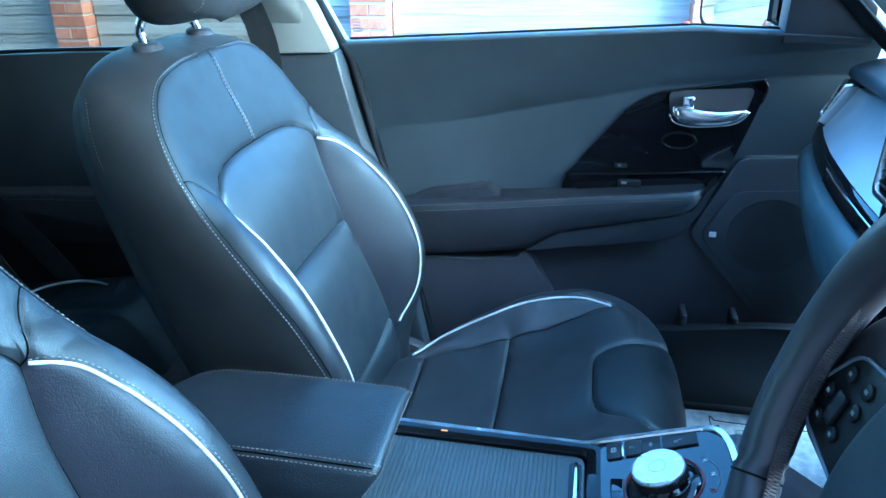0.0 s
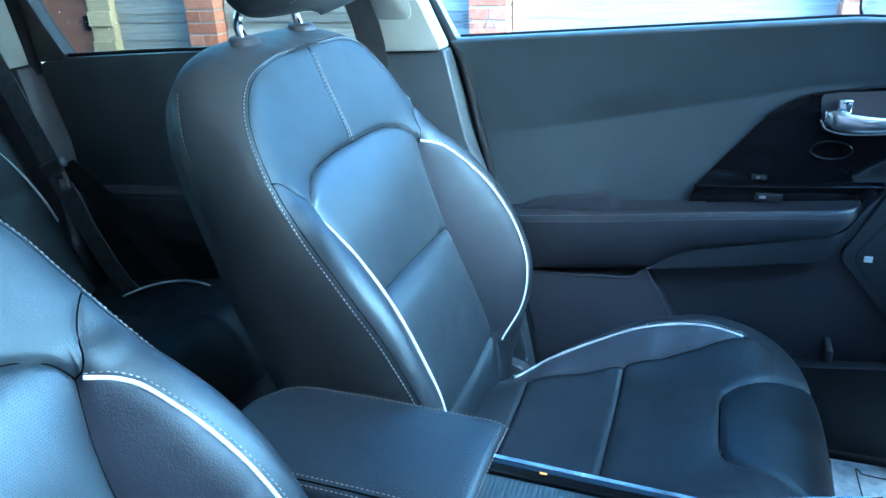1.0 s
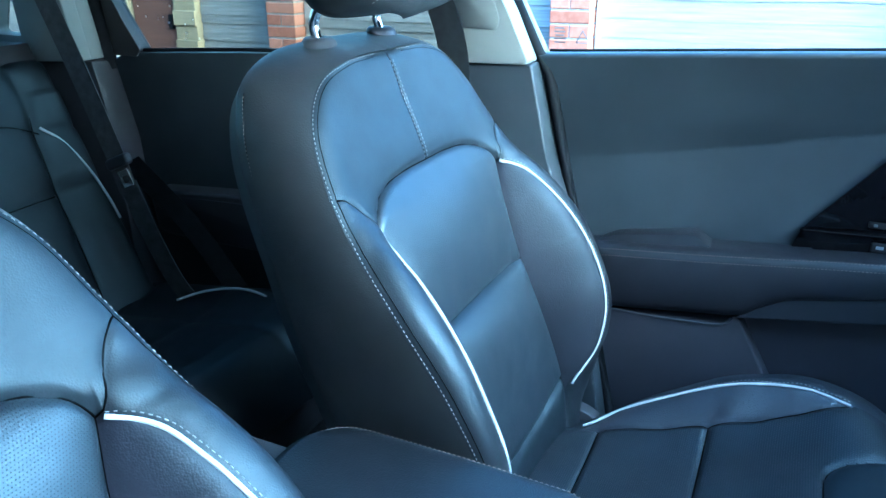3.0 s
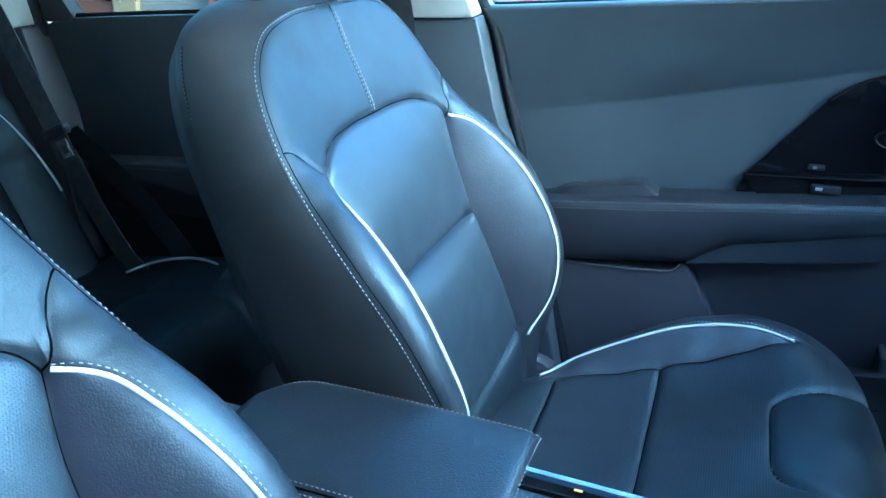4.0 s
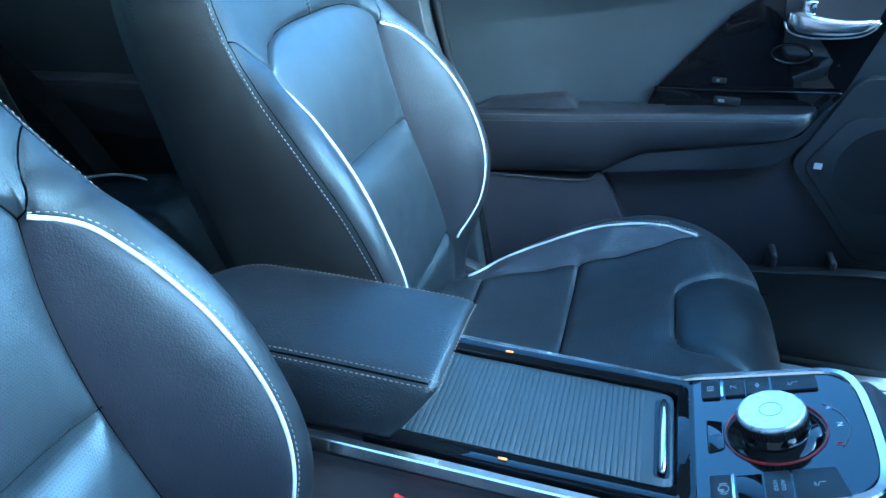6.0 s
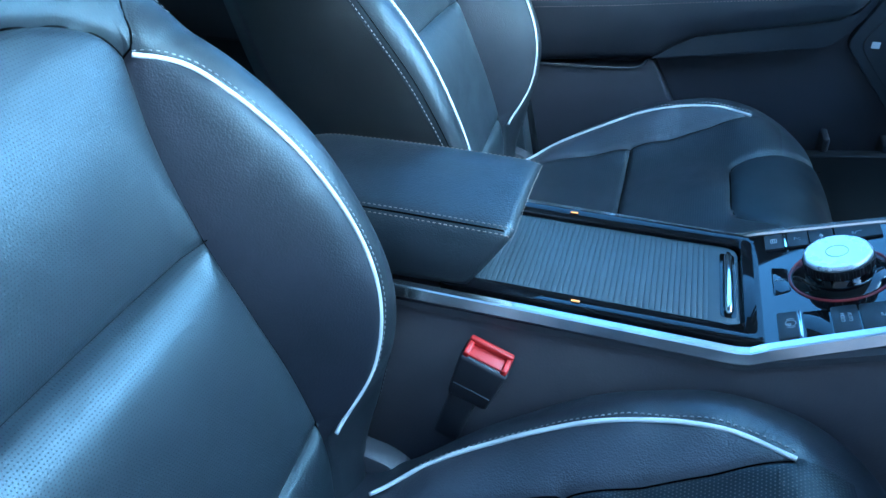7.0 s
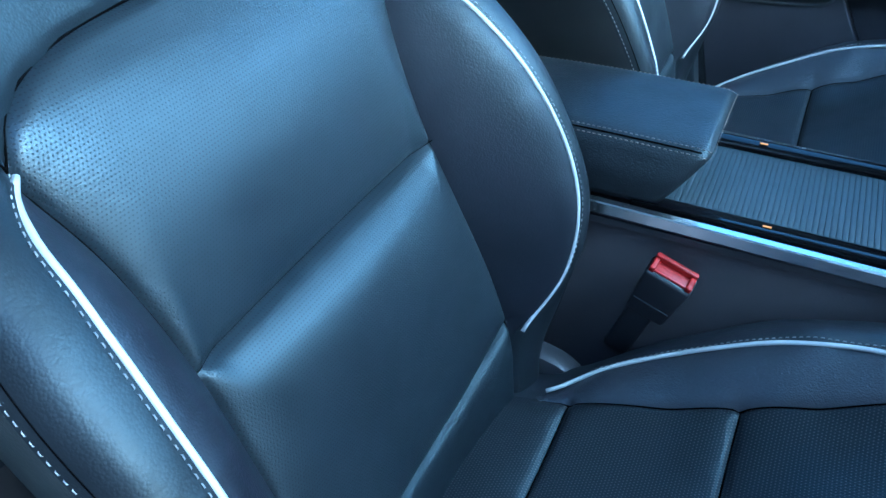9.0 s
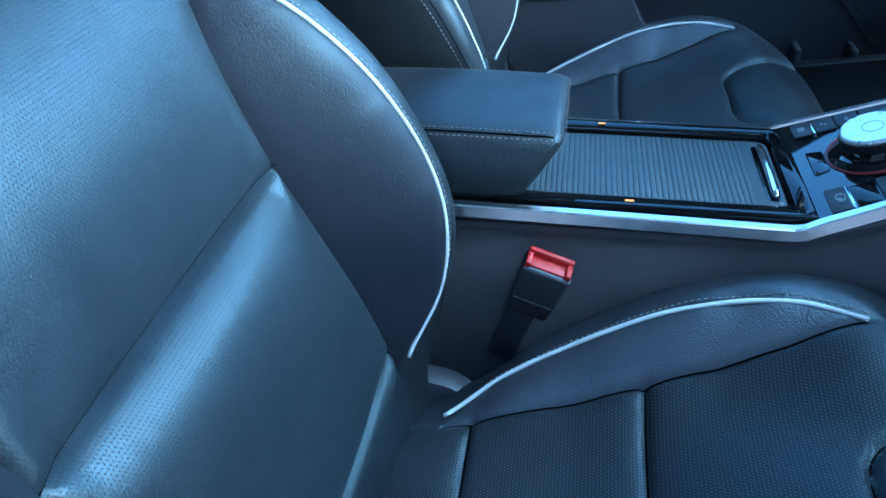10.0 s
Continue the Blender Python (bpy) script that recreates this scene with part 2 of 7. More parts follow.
def box(center, size, bevel=0.0, segments=2, turn=None):
    bm = bmesh.new()
    bmesh.ops.create_cube(bm, size=1.0)
    bmesh.ops.scale(bm, vec=size, verts=bm.verts)
    bevelled(bm, bevel, segments)
    m = Matrix.Translation(center)
    if turn is not None:
        m = m @ turn
    bmesh.ops.transform(bm, matrix=m, verts=bm.verts)
    return bm


def prism(points, low, high, frame_of=None, bevel=0.0, segments=2):
    """A plate with the outline points (a, b) from height low to high; frame_of maps (a, b, h) to the world."""
    frame_of = frame_of or (lambda a, b, h: (a, b, h))
    bm = bmesh.new()
    bot = [bm.verts.new((a, b, low)) for a, b in points]
    top = [bm.verts.new((a, b, high)) for a, b in points]
    n = len(points)
    bm.faces.new(bot[::-1])
    bm.faces.new(top)
    for i in range(n):
        bm.faces.new((bot[i], bot[(i + 1) % n], top[(i + 1) % n], top[i]))
    bmesh.ops.recalc_face_normals(bm, faces=bm.faces)
    bevelled(bm, bevel, segments)
    for v in bm.verts:
        v.co = Vector(frame_of(*v.co))
    return bm


def ring_plate(outer, inner, low, high, frame_of=None, bevel=0.0, dip=0.0):
    """A frame between two outlines with the same count of points; its top falls by dip towards the inner one."""
    frame_of = frame_of or (lambda a, b, h: (a, b, h))
    bm = bmesh.new()
    n = len(outer)
    rows = [[bm.verts.new((a, b, h)) for a, b in pts] for pts, h in ((outer, low), (outer, high), (inner, high - dip), (inner, low))]
    for k in range(4):
        for i in range(n):
            bm.faces.new((rows[k][i], rows[k][(i + 1) % n], rows[(k + 1) % 4][(i + 1) % n], rows[(k + 1) % 4][i]))
    bmesh.ops.recalc_face_normals(bm, faces=bm.faces)
    bevelled(bm, bevel, 2)
    for v in bm.verts:
        v.co = Vector(frame_of(*v.co))
    return bm


def rounded(points, radius, steps=5):
    """Round the corners of a closed outline; radius: one number or one for each corner."""
    n = len(points)
    out = []
    for i in range(n):
        r = radius[i] if isinstance(radius, (list, tuple)) else radius
        p, a, b = (np.array(points[k % n], float) for k in (i, i - 1, i + 1))
        if r <= 0:
            out.append(tuple(p))
            continue
        da, db = a - p, b - p
        la, lb = np.linalg.norm(da), np.linalg.norm(db)
        d = min(r, la * 0.49, lb * 0.49)
        s, e = p + da / la * d, p + db / lb * d
        for k in range(steps + 1):
            t = k / steps
            out.append(tuple((1 - t) ** 2 * s + 2 * t * (1 - t) * p + t * t * e))
    return out


def spline(points, count):
    """Even steps along a smooth curve through the points."""
    q = np.asarray(points, float)
    n = len(q)
    t = np.linspace(0, n - 1, (n - 1) * 40 + 1)
    i = np.clip(t.astype(int), 0, n - 2)
    a = (t - i)[:, None]
    g = lambda j: q[np.clip(j, 0, n - 1)]
    p0, p1, p2, p3 = g(i - 1), g(i), g(i + 1), g(i + 2)
    p0 = np.where((i == 0)[:, None], 2 * p1 - p2, p0)
    p3 = np.where((i == n - 2)[:, None], 2 * p2 - p1, p3)
    c = 0.5 * (2 * p1 + (p2 - p0) * a + (2 * p0 - 5 * p1 + 4 * p2 - p3) * a * a + (3 * p1 - p0 - 3 * p2 + p3) * a ** 3)
    s = np.concatenate([[0], np.cumsum(np.linalg.norm(np.diff(c, axis=0), axis=1))])
    w = np.linspace(0, s[-1], count)
    return np.stack([np.interp(w, s, c[:, k]) for k in range(q.shape[1])], -1)


def tube_data(path, radius, sides=8, closed=False):
    p = np.asarray(path, float)
    n = len(p)
    tan = np.gradient(p, axis=0) if not closed else np.roll(p, -1, 0) - np.roll(p, 1, 0)
    tan /= np.linalg.norm(tan, axis=1)[:, None] + 1e-12
    ref = np.array([0.31, 0.52, 0.8])
    a = np.cross(tan, ref)
    a /= np.linalg.norm(a, axis=1)[:, None]
    b = np.cross(tan, a)
    th = np.linspace(0, 2 * np.pi, sides, endpoint=False)
    rad = np.broadcast_to(np.asarray(radius, float), (n,))
    v = p[:, None] + rad[:, None, None] * (np.cos(th)[None, :, None] * a[:, None] + np.sin(th)[None, :, None] * b[:, None])
    faces = []
    for i in range(n if closed else n - 1):
        j = (i + 1) % n
        for k in range(sides):
            l = (k + 1) % sides
            faces.append((i * sides + k, i * sides + l, j * sides + l, j * sides + k))
    if not closed:
        faces.append(tuple(range(sides - 1, -1, -1)))
        faces.append(tuple((n - 1) * sides + k for k in range(sides)))
    return v.reshape(-1, 3), faces


def tube(name, path, radius, mat, parent, label="", sides=8, closed=False):
    v, f = tube_data(path, radius, sides, closed)
    return mesh_part(name, v, f, mat, parent, label)


def stitches(path, normals, length=0.0036, gap=0.0017, radius=0.0008, lift=0.0003):
    """Verts and faces of short thread lengths laid along a path."""
    p = np.asarray(path, float)
    s = np.concatenate([[0], np.cumsum(np.linalg.norm(np.diff(p, axis=0), axis=1))])
    at = lambda w, q: np.stack([np.interp(w, s, q[:, k]) for k in range(3)], -1)
    verts, faces, w = [], [], 0.0
    nn = np.asarray(normals, float)
    while w + length < s[-1]:
        a, b = at(w, p), at(w + length, p)
        n = at(w + length / 2, nn)
        n = n / (np.linalg.norm(n) + 1e-9)
        t = (b - a) / (np.linalg.norm(b - a) + 1e-9)
        side = np.cross(t, n)
        mid = (a + b) / 2 + n * (radius + lift)
        k = len(verts)
        e0, e1 = a + n * (lift - 0.0006), b + n * (lift - 0.0006)
        for c in (a + (b - a) * 0.2 + n * (radius * 0.8 + lift), a + (b - a) * 0.8 + n * (radius * 0.8 + lift)):
            verts += [c + side * radius, c + n * radius * 0.9, c - side * radius, c - n * radius]
        verts += [e0, e1]
        for i in range(4):
            j = (i + 1) % 4
            faces += [(k + i, k + j, k + 4 + j, k + 4 + i), (k + j, k + i, k + 8), (k + 4 + i, k + 4 + j, k + 9)]
        w += length + gap
    return verts, faces


def grid_faces(rows, cols, keep=None):
    f = []
    for i in range(rows - 1):
        for j in range(cols - 1):
            if keep is None or keep[i, j]:
                a = i * cols + j
                f.append((a, a + 1, a + cols + 1, a + cols))
    return f


def compact(verts, faces, uv=None):
    """Only the vertices that the faces use."""
    used = np.unique(np.array([i for f in faces for i in f]))
    back = {int(o): k for k, o in enumerate(used)}
    return np.asarray(verts)[used], [tuple(back[i] for i in f) for f in faces], None if uv is None else np.asarray(uv)[used]


def nearest(points, line):
    """Distance from each point (n, 2) to a polyline."""
    best = np.full(len(points), 9.0)
    for a, b in zip(line[:-1], line[1:]):
        ab = b - a
        s = np.clip(((points - a) @ ab) / (ab @ ab + 1e-12), 0, 1)
        best = np.minimum(best, np.linalg.norm(points - a - s[:, None] * ab, axis=1))
    return best


def inside(points, poly):
    x, y = points[:, 0], points[:, 1]
    c = np.zeros(len(points), bool)
    for (x0, y0), (x1, y1) in zip(poly, np.roll(poly, -1, 0)):
        hit = (y0 > y) != (y1 > y)
        c ^= hit & (x < (x1 - x0) * (y - y0) / (y1 - y0 + 1e-12) + x0)
    return c


def soft_sheet(knots, give=2e-5):
    """A smooth height over the plane through knots (a, b, height)."""
    k = np.asarray(knots, float)
    def kernel(d2):
        return 0.5 * d2 * np.log(d2 + 1e-9)
    n = len(k)
    d2 = ((k[:, None, :2] - k[None, :, :2]) ** 2).sum(-1)
    m = np.zeros((n + 3, n + 3))
    m[:n, :n] = kernel(d2) + np.eye(n) * give
    m[:n, n] = m[n, :n] = 1
    m[:n, n + 1:] = k[:, :2]
    m[n + 1:, :n] = k[:, :2].T
    c = np.linalg.solve(m, np.concatenate([k[:, 2], [0, 0, 0]]))
    return lambda p: kernel(((p[:, None] - k[None, :, :2]) ** 2).sum(-1)) @ c[:n] + c[n] + p @ c[n + 1:]


def both(points):
    """A half outline and its mirror image across the first axis."""
    p = np.asarray(points, float)
    q = p.copy()
    q[:, 0] *= -1
    return np.concatenate([p, q])


def lettering(text, mat, parent, size, matrix, name="lettering", depth=0.0002):
    c = bpy.data.curves.new(name, "FONT")
    c.body, c.size, c.extrude = text, size, depth
    c.align_x, c.align_y = "CENTER", "CENTER"
    tmp = new(name, c)
    bpy.context.view_layer.update()
    me = bpy.data.meshes.new_from_object(tmp)
    bpy.data.objects.remove(tmp)
    me.transform(Matrix.Translation(-Vector(base_of(parent))) @ matrix)
    me.materials.clear()
    me.materials.append(mat)
    ob = new(name, me)
    ob.parent = parent
    return ob

# ---- the car's shell and the ground ----
GROUND_Z = -0.12


def slab(name, center, size, mat, label, category, bevel=0.0, kind="structure"):
    ob = part(name, box((0, 0, 0), size, bevel), mat, None)
    ob.location = center
    return tagged(ob, label, category, "", kind)


# ground outside is unseen; its dark tone keeps bounced light low
ground = part("ground", prism([(-300, -300), (300, -300), (300, 300), (-300, 300)], GROUND_Z - 0.2, GROUND_Z), GROUND, None)
tagged(ground, "dark grey mottled ground, unseen, toned to limit bounced light", "ground", "", "structure")
slab("floor", (-0.2, 0.0, 0.185), (2.9, 1.50, 0.03), CARPET, "black carpeted car floor", "floor")
slab("ceiling", (-0.63, 0.0, 1.375), (2.0, 1.26, 0.03), HEADLINER, "pale cloth headliner", "headliner")
slab("roof_panel", (-0.64, 0.0, 1.41), (2.06, 1.30, 0.03), BODY_PAINT, "pale painted roof panel", "car roof", 0.01)
# unseen wall added behind the camera to block sky and return warm light
slab("house_wall", (0.5, -2.7, 1.66), (18.0, 0.3, 3.56), RENDER, "plain red-brown wall, unseen, added to block sky light", "house wall")
slab("wall_rear", (-1.78, 0.0, 0.55), (0.04, 1.4, 0.75), DARK_PLASTIC, "dark tailgate trim", "tailgate")
slab("wall_front", (1.02, 0.0, 0.52), (0.04, 1.46, 0.72), CARPET, "dark carpeted bulkhead", "bulkhead")
for side in (1, -1):
    slab("sill", (-0.2, 0.79 * side, 0.16), (2.6, 0.10, 0.16), BODY_PAINT, "painted door sill", "sill", 0.02)
# screens
windscreen = part("windscreen", prism([(-0.66, 0.0), (0.66, 0.0), (0.56, 0.72), (-0.56, 0.72)], -0.003, 0.003, lambda a, b, h: (1.05 - 0.66 * b / 0.72 + h * 0.5, a, 0.92 + 0.46 * b / 0.72 + h)), CLEAR_GLASS, None)
tagged(windscreen, "clear sloping windscreen", "windscreen", "", "structure").visible_shadow = False
backlight = part("rear_window", prism([(-0.6, 0.0), (0.6, 0.0), (0.52, 0.46), (-0.52, 0.46)], -0.003, 0.003, lambda a, b, h: (-1.80 + 0.3 * b / 0.46 + h, a, 0.93 + 0.42 * b / 0.46 + h * 0.5)), TINTED_GLASS, None)
tagged(backlight, "tinted rear screen", "window", "", "structure")

# ---- front seats ----
SEAT_Y = -0.362          # middle of the driver's seat
SEAT_GAP = 0.702         # from seat to seat
BITE = np.array([-0.13, SEAT_Y, 0.36])
REC = radians(22)
UP = np.array([-math.sin(REC), 0, math.cos(REC)])
OUT = np.array([math.cos(REC), 0, math.sin(REC)])

# near-black cords along the seams put the creases' shade into colour
SEAM_SHADE = material("seam_shade", (0.0012, 0.0012, 0.0014), 0.9, 0.0, 0.03)
# curves of half a backrest: across, up, out
B_EDGE = [(0.190, -0.06, -0.07), (0.210, 0.01, -0.045), (0.232, 0.095, 0.022), (0.242, 0.184, 0.066), (0.247, 0.287, 0.064), (0.246, 0.375, 0.044),
          (0.231, 0.45, 0.016), (0.214, 0.525, -0.003), (0.191, 0.589, -0.010), (0.150, 0.630, -0.010), (0.095, 0.646, -0.003), (0.045, 0.649, 0.0), (0.0, 0.649, 0.0)]
B_REAR = [(0.190, -0.05, -0.116), (0.200, 0.05, -0.114), (0.211, 0.2, -0.116), (0.214, 0.377, -0.116), (0.210, 0.468, -0.112), (0.205, 0.559, -0.107),
          (0.194, 0.620, -0.099), (0.166, 0.664, -0.091), (0.10, 0.688, -0.086), (0.0, 0.692, -0.085)]
B_PIPE = [(0.169, 0.459, 0.0), (0.181, 0.449, 0.016), (0.190, 0.434, 0.031), (0.195, 0.412, 0.046), (0.200, 0.388, 0.058), (0.208, 0.335, 0.077), (0.2125, 0.265, 0.085), (0.206, 0.205, 0.081), (0.191, 0.150, 0.057), (0.172, 0.119, 0.026), (0.156, 0.102, 0.0)]
B_SEAM = [(0.169, 0.459, 0.0), (0.152, 0.398, 0.0), (0.145, 0.324, 0.0), (0.148, 0.248, 0.002), (0.154, 0.168, 0.0), (0.152, 0.085, 0.0), (0.14, 0.02, 0.0), (0.13, -0.05, 0.0)]
B_YOKE = [(0.169, 0.459, 0.0), (0.156, 0.480, 0.0), (0.135, 0.494, 0.0), (0.10, 0.504, 0.0), (0.05, 0.508, 0.0), (0.0, 0.508, 0.0)]
B_WING = [(0.169, 0.459, 0.0), (0.184, 0.488, 0.0), (0.203, 0.510, 0.0), (0.219, 0.515, 0.0)]
B_CROSS = [(0.147, 0.317, 0.0), (0.07, 0.317, 0.0), (0.0, 0.317, 0.0)]
B_LOW = [(0.156, 0.118, 0.0), (0.07, 0.098, 0.0), (0.0, 0.094, 0.0)]
MIRROR_X = np.array([-1.0, 1.0, 1.0])


def whole(half, count):
    """A seam that crosses the middle: from one side, over the middle, to the other."""
    h = spline(half, count)
    return np.concatenate([h, (h * MIRROR_X)[::-1][1:]])


def ease(x, a, b):
    t = np.clip((x - a) / (b - a), 0, 1)
    return t * t * (3 - 2 * t)


def backrest(seat):
    place = lambda q: BITE + np.outer(q[:, 0], (0, 1, 0)) + np.outer(q[:, 1], UP) + np.outer(q[:, 2], OUT)
    edge = spline(B_EDGE, 250)[:-1]
    for v in (0.508, 0.317, 0.096):
        edge[np.abs(edge[:, 1] - v).argmin(), 1] = v
    pipe, seam, wing = spline(B_PIPE, 60), spline(B_SEAM, 60), spline(B_WING, 20)
    yoke, cross, low = whole(B_YOKE, 40), whole(B_CROSS, 20), whole(B_LOW, 20)
    seams = ((seam, True, 0.016, 0.65), (yoke, False, 0.018, 0.55), (cross, False, 0.012, 1.0), (low, False, 0.009, 1.0), (wing, True, 0.010, 0.22))

    def relief(p):
        """Padding between the seams, and the seams' own creases."""
        m = np.stack([np.abs(p[:, 0]), p[:, 1]], -1)
        pad = np.full(len(p), 1.0)
        cut = np.zeros(len(p))
        rim = spline(B_SEAM, 200)[::-1]
        inside = np.clip((np.interp(p[:, 1], rim[:, 1], rim[:, 0]) - m[:, 0]) / 0.022, 0, 1)
        for line, mirrored, soft, deep in seams:
            d = nearest(m if mirrored else p, line[:, :2])
            if line is cross:
                # the upper insert falls away slowly, the lower one rolls out quickly
                above = p[:, 1] > 0.317
                soft = np.where(above, 0.040, 0.015)
                deep = 1.2 * (0.35 + 0.65 * inside)
            pad = np.minimum(pad, 1 - deep * np.exp(-d / soft))
            cut = np.maximum(cut, (0.3 if line is wing else 1.0) * np.exp(-(d / (0.0035 if line is cross else 0.003)) ** 2))
        cut = np.maximum(cut, np.where(p[:, 1] > 0.510, 0.5 * np.exp(-(p[:, 0] / 0.0025) ** 2), 0))
        edge_d = nearest(m, edge[:, :2])
        pad = np.minimum(pad, 1 - np.exp(-edge_d / 0.010))
        return 0.011 * pad - 0.004 * cut

    # a net whose lines run along the seams
    side = np.concatenate([np.linspace(0, 1, 46), 1 + np.linspace(0, 1, 19)[1:], 2 + np.linspace(0, 1, 19)[1:]])
    knot = np.concatenate([-side[::-1][:-1], side])
    rows, cols = len(edge), len(knot)
    seam_of = spline(B_SEAM, 200)[::-1]
    pipe_of = spline(B_PIPE, 200)[::-1]
    edge_of = spline(B_EDGE, 400)

    def stops(v):
        e = np.interp(v, edge_of[:, 1], edge_of[:, 0])
        b = np.minimum(np.interp(v, seam_of[:, 1], seam_of[:, 0]), 0.8 * e)
        free = b + (e - b) * 0.5 * np.maximum(ease(v, 0.459, 0.57), ease(-v, -0.102, -0.02))
        p = np.where((v > 0.102) & (v < 0.459), np.interp(v, pipe_of[:, 1], pipe_of[:, 0]), free)
        return b, np.clip(p, b + 0.03 * (e - b), e - 0.02 * (e - b)), e

    curve = lambda pairs: (lambda q: (lambda v: np.interp(v, q[:, 0], q[:, 1])))(spline(pairs, 300))
    w_mid = curve([(-0.06, -0.064), (0.03, -0.041), (0.12, -0.0175), (0.2, -0.0035), (0.25, 0.003), (0.285, 0.004), (0.317, -0.004), (0.35, -0.001), (0.40, 0.006), (0.44, 0.005), (0.47, -0.001), (0.508, -0.0095), (0.58, -0.0145), (0.62, -0.014), (0.66, -0.0085)])
    w_seam = curve([(-0.06, -0.040), (0.03, -0.024), (0.1, -0.008), (0.2, -0.001), (0.3, 0.0), (0.462, 0.0), (0.52, 0.004), (0.6, 0.002), (0.66, -0.002)])
    pipe_w = curve([(-0.06, -0.035), (0.0, -0.028), (0.06, -0.016), (0.10, -0.004), (0.119, 0.018), (0.15, 0.047), (0.205, 0.071), (0.265, 0.075), (0.335, 0.067), (0.388, 0.049), (0.412, 0.038), (0.434, 0.025), (0.45, 0.013), (0.462, 0.005), (0.50, 0.003), (0.6, 0.0), (0.66, -0.002)])
    edge_w = curve([(v, w) for _, v, w in B_EDGE[:-2]] + [(0.66, 0.0)])

    roll = curve([(-0.06, 0.0), (0.08, 0.001), (0.15, 0.004), (0.30, 0.005), (0.40, 0.007), (0.45, 0.010), (0.48, 0.010), (0.53, 0.0), (0.66, 0.0)])

    def height(p, e=None):
        """How far the cover stands out: the inserts, the raised bolsters and the plain yoke."""
        au, v = np.abs(p[:, 0]), p[:, 1]
        b, q, e0 = stops(v)
        e = e0 if e is None else e
        b, q = np.minimum(b, 0.8 * e), np.minimum(q, 0.98 * e)
        f0 = np.clip(au / np.maximum(b, 1e-6), 0, 1)
        f1 = np.clip((au - b) / np.maximum(q - b, 1e-6), 0, 1)
        f2 = np.clip((au - q) / np.maximum(e - q, 1e-6), 0, 1)
        m, s_, p_, e_ = w_mid(v), w_seam(v), pipe_w(v), edge_w(v)
        h = m + (s_ - m) * f0 ** 2 + (p_ - s_) * np.sin(np.pi / 2 * f1) ** 1.15 + (e_ - p_) * f2 ** 1.8 + roll(v) * np.sin(np.pi * f2 ** 0.8)
        plain = m + (e_ - m) * np.clip(au / e, 0, 1) ** 2.4
        f = ease(v, 0.455, 0.490)
        return h * (1 - f) + plain * f + relief(p)

    bend_u = np.array([0, 0.05, 0.10, 0.135, 0.156, 0.169, 0.184, 0.203, 0.219])
    bend_v = np.array([0, 0, -0.004, -0.014, -0.028, -0.049, -0.020, -0.001, 0.0])
    v0 = np.repeat(edge[:, 1:2], cols, 1)
    v = v0.copy()
    last = edge[:, 0]
    for _ in range(24):
        b, p, e = stops(v)
        e = np.repeat(last[:, None], cols, 1)
        b, p = np.minimum(b, 0.8 * e), np.minimum(p, 0.98 * e)
        k = np.abs(knot)[None]
        au = np.where(k <= 1, k * b, np.where(k <= 2, b + (k - 1) * (p - b), p + (k - 2) * (e - p)))
        bend = np.interp(au, bend_u, bend_v) * np.exp(-((v0 - 0.508) / 0.075) ** 2)
        bend = bend + 0.022 * np.clip(au / 0.156, 0, 1) ** 2 * np.exp(-((v0 - 0.096) / 0.04) ** 2) * (k <= 1)
        v = 0.5 * v + 0.5 * (v0 + bend * np.clip(3 - k, 0, 1))
    u = au * np.sign(knot)[None]
    pts = np.stack([u.ravel(), v.ravel()], -1)
    swelling = lambda f, v: 0.007 * np.sin(np.pi * np.clip(f, 0, 1)) * (ease(v, -0.02, 0.12) * ease(-v, -0.50, -0.42))
    bulge = swelling(np.abs(knot) - 2, v0)
    out_w = height(pts, np.repeat(last[:, None], cols, 1).ravel())
    verts = place(np.column_stack([(u + bulge * np.sign(knot)[None]).ravel(), pts[:, 1], out_w]))
    uv = pts
    kc = (knot[:-1] + knot[1:])[None] / 2
    vc = (edge[:-1, 1:2] + edge[1:, 1:2]) / 2
    left, ak = kc < 0, np.abs(kc)
    top, insert = vc > 0.508, ak < 1
    full = np.ones((rows - 1, cols - 1), bool)
    mid_b = (ak > 1) & (ak < 2) & ~top & (vc > 0.10)
    groups = [("yoke_panel", full & top & left, LEATHER, "plain upper panel with a stitched centre seam"),
              ("yoke_panel", full & top & ~left, LEATHER, "plain upper panel with a stitched centre seam"),
              ("upper_insert", full & insert & ~top & (vc > 0.317), PERFORATED, "perforated leather insert"),
              ("lower_insert", full & insert & (vc < 0.317) & (vc > 0.096), PERFORATED, "perforated leather lumbar insert"),
              ("bottom_insert", full & insert & (vc < 0.096), LEATHER, "")]
    for half in (left, ~left):
        groups.append(("inner_bolster", mid_b & half, LEATHER_BOLSTER, "smooth dark bolster panel"))
        groups.append(("outer_bolster", full & half & ~top & (ak > 1) & ~mid_b, LEATHER_TRIM, ""))
    # side cover: from the front edge round to the rear seam, one strip over the top
    he, hr = spline(B_EDGE, 160), spline(B_REAR, 160)
    fe = np.concatenate([he, (he * MIRROR_X)[::-1][1:]])
    fr = np.concatenate([hr, (hr * MIRROR_X)[::-1][1:]])
    front_w = height(fe[:, :2], np.abs(fe[:, 0]))
    fe = np.column_stack([fe[:, :2], front_w])
    tan = np.gradient(fe[:, :2], axis=0)
    nrm = np.stack([tan[:, 1], -tan[:, 0]], -1)
    nrm /= np.linalg.norm(nrm, axis=1)[:, None]
    steps = 14
    t = np.linspace(0, 1, steps)
    swell = 0.007 * np.sin(np.pi * t) ** 0.7
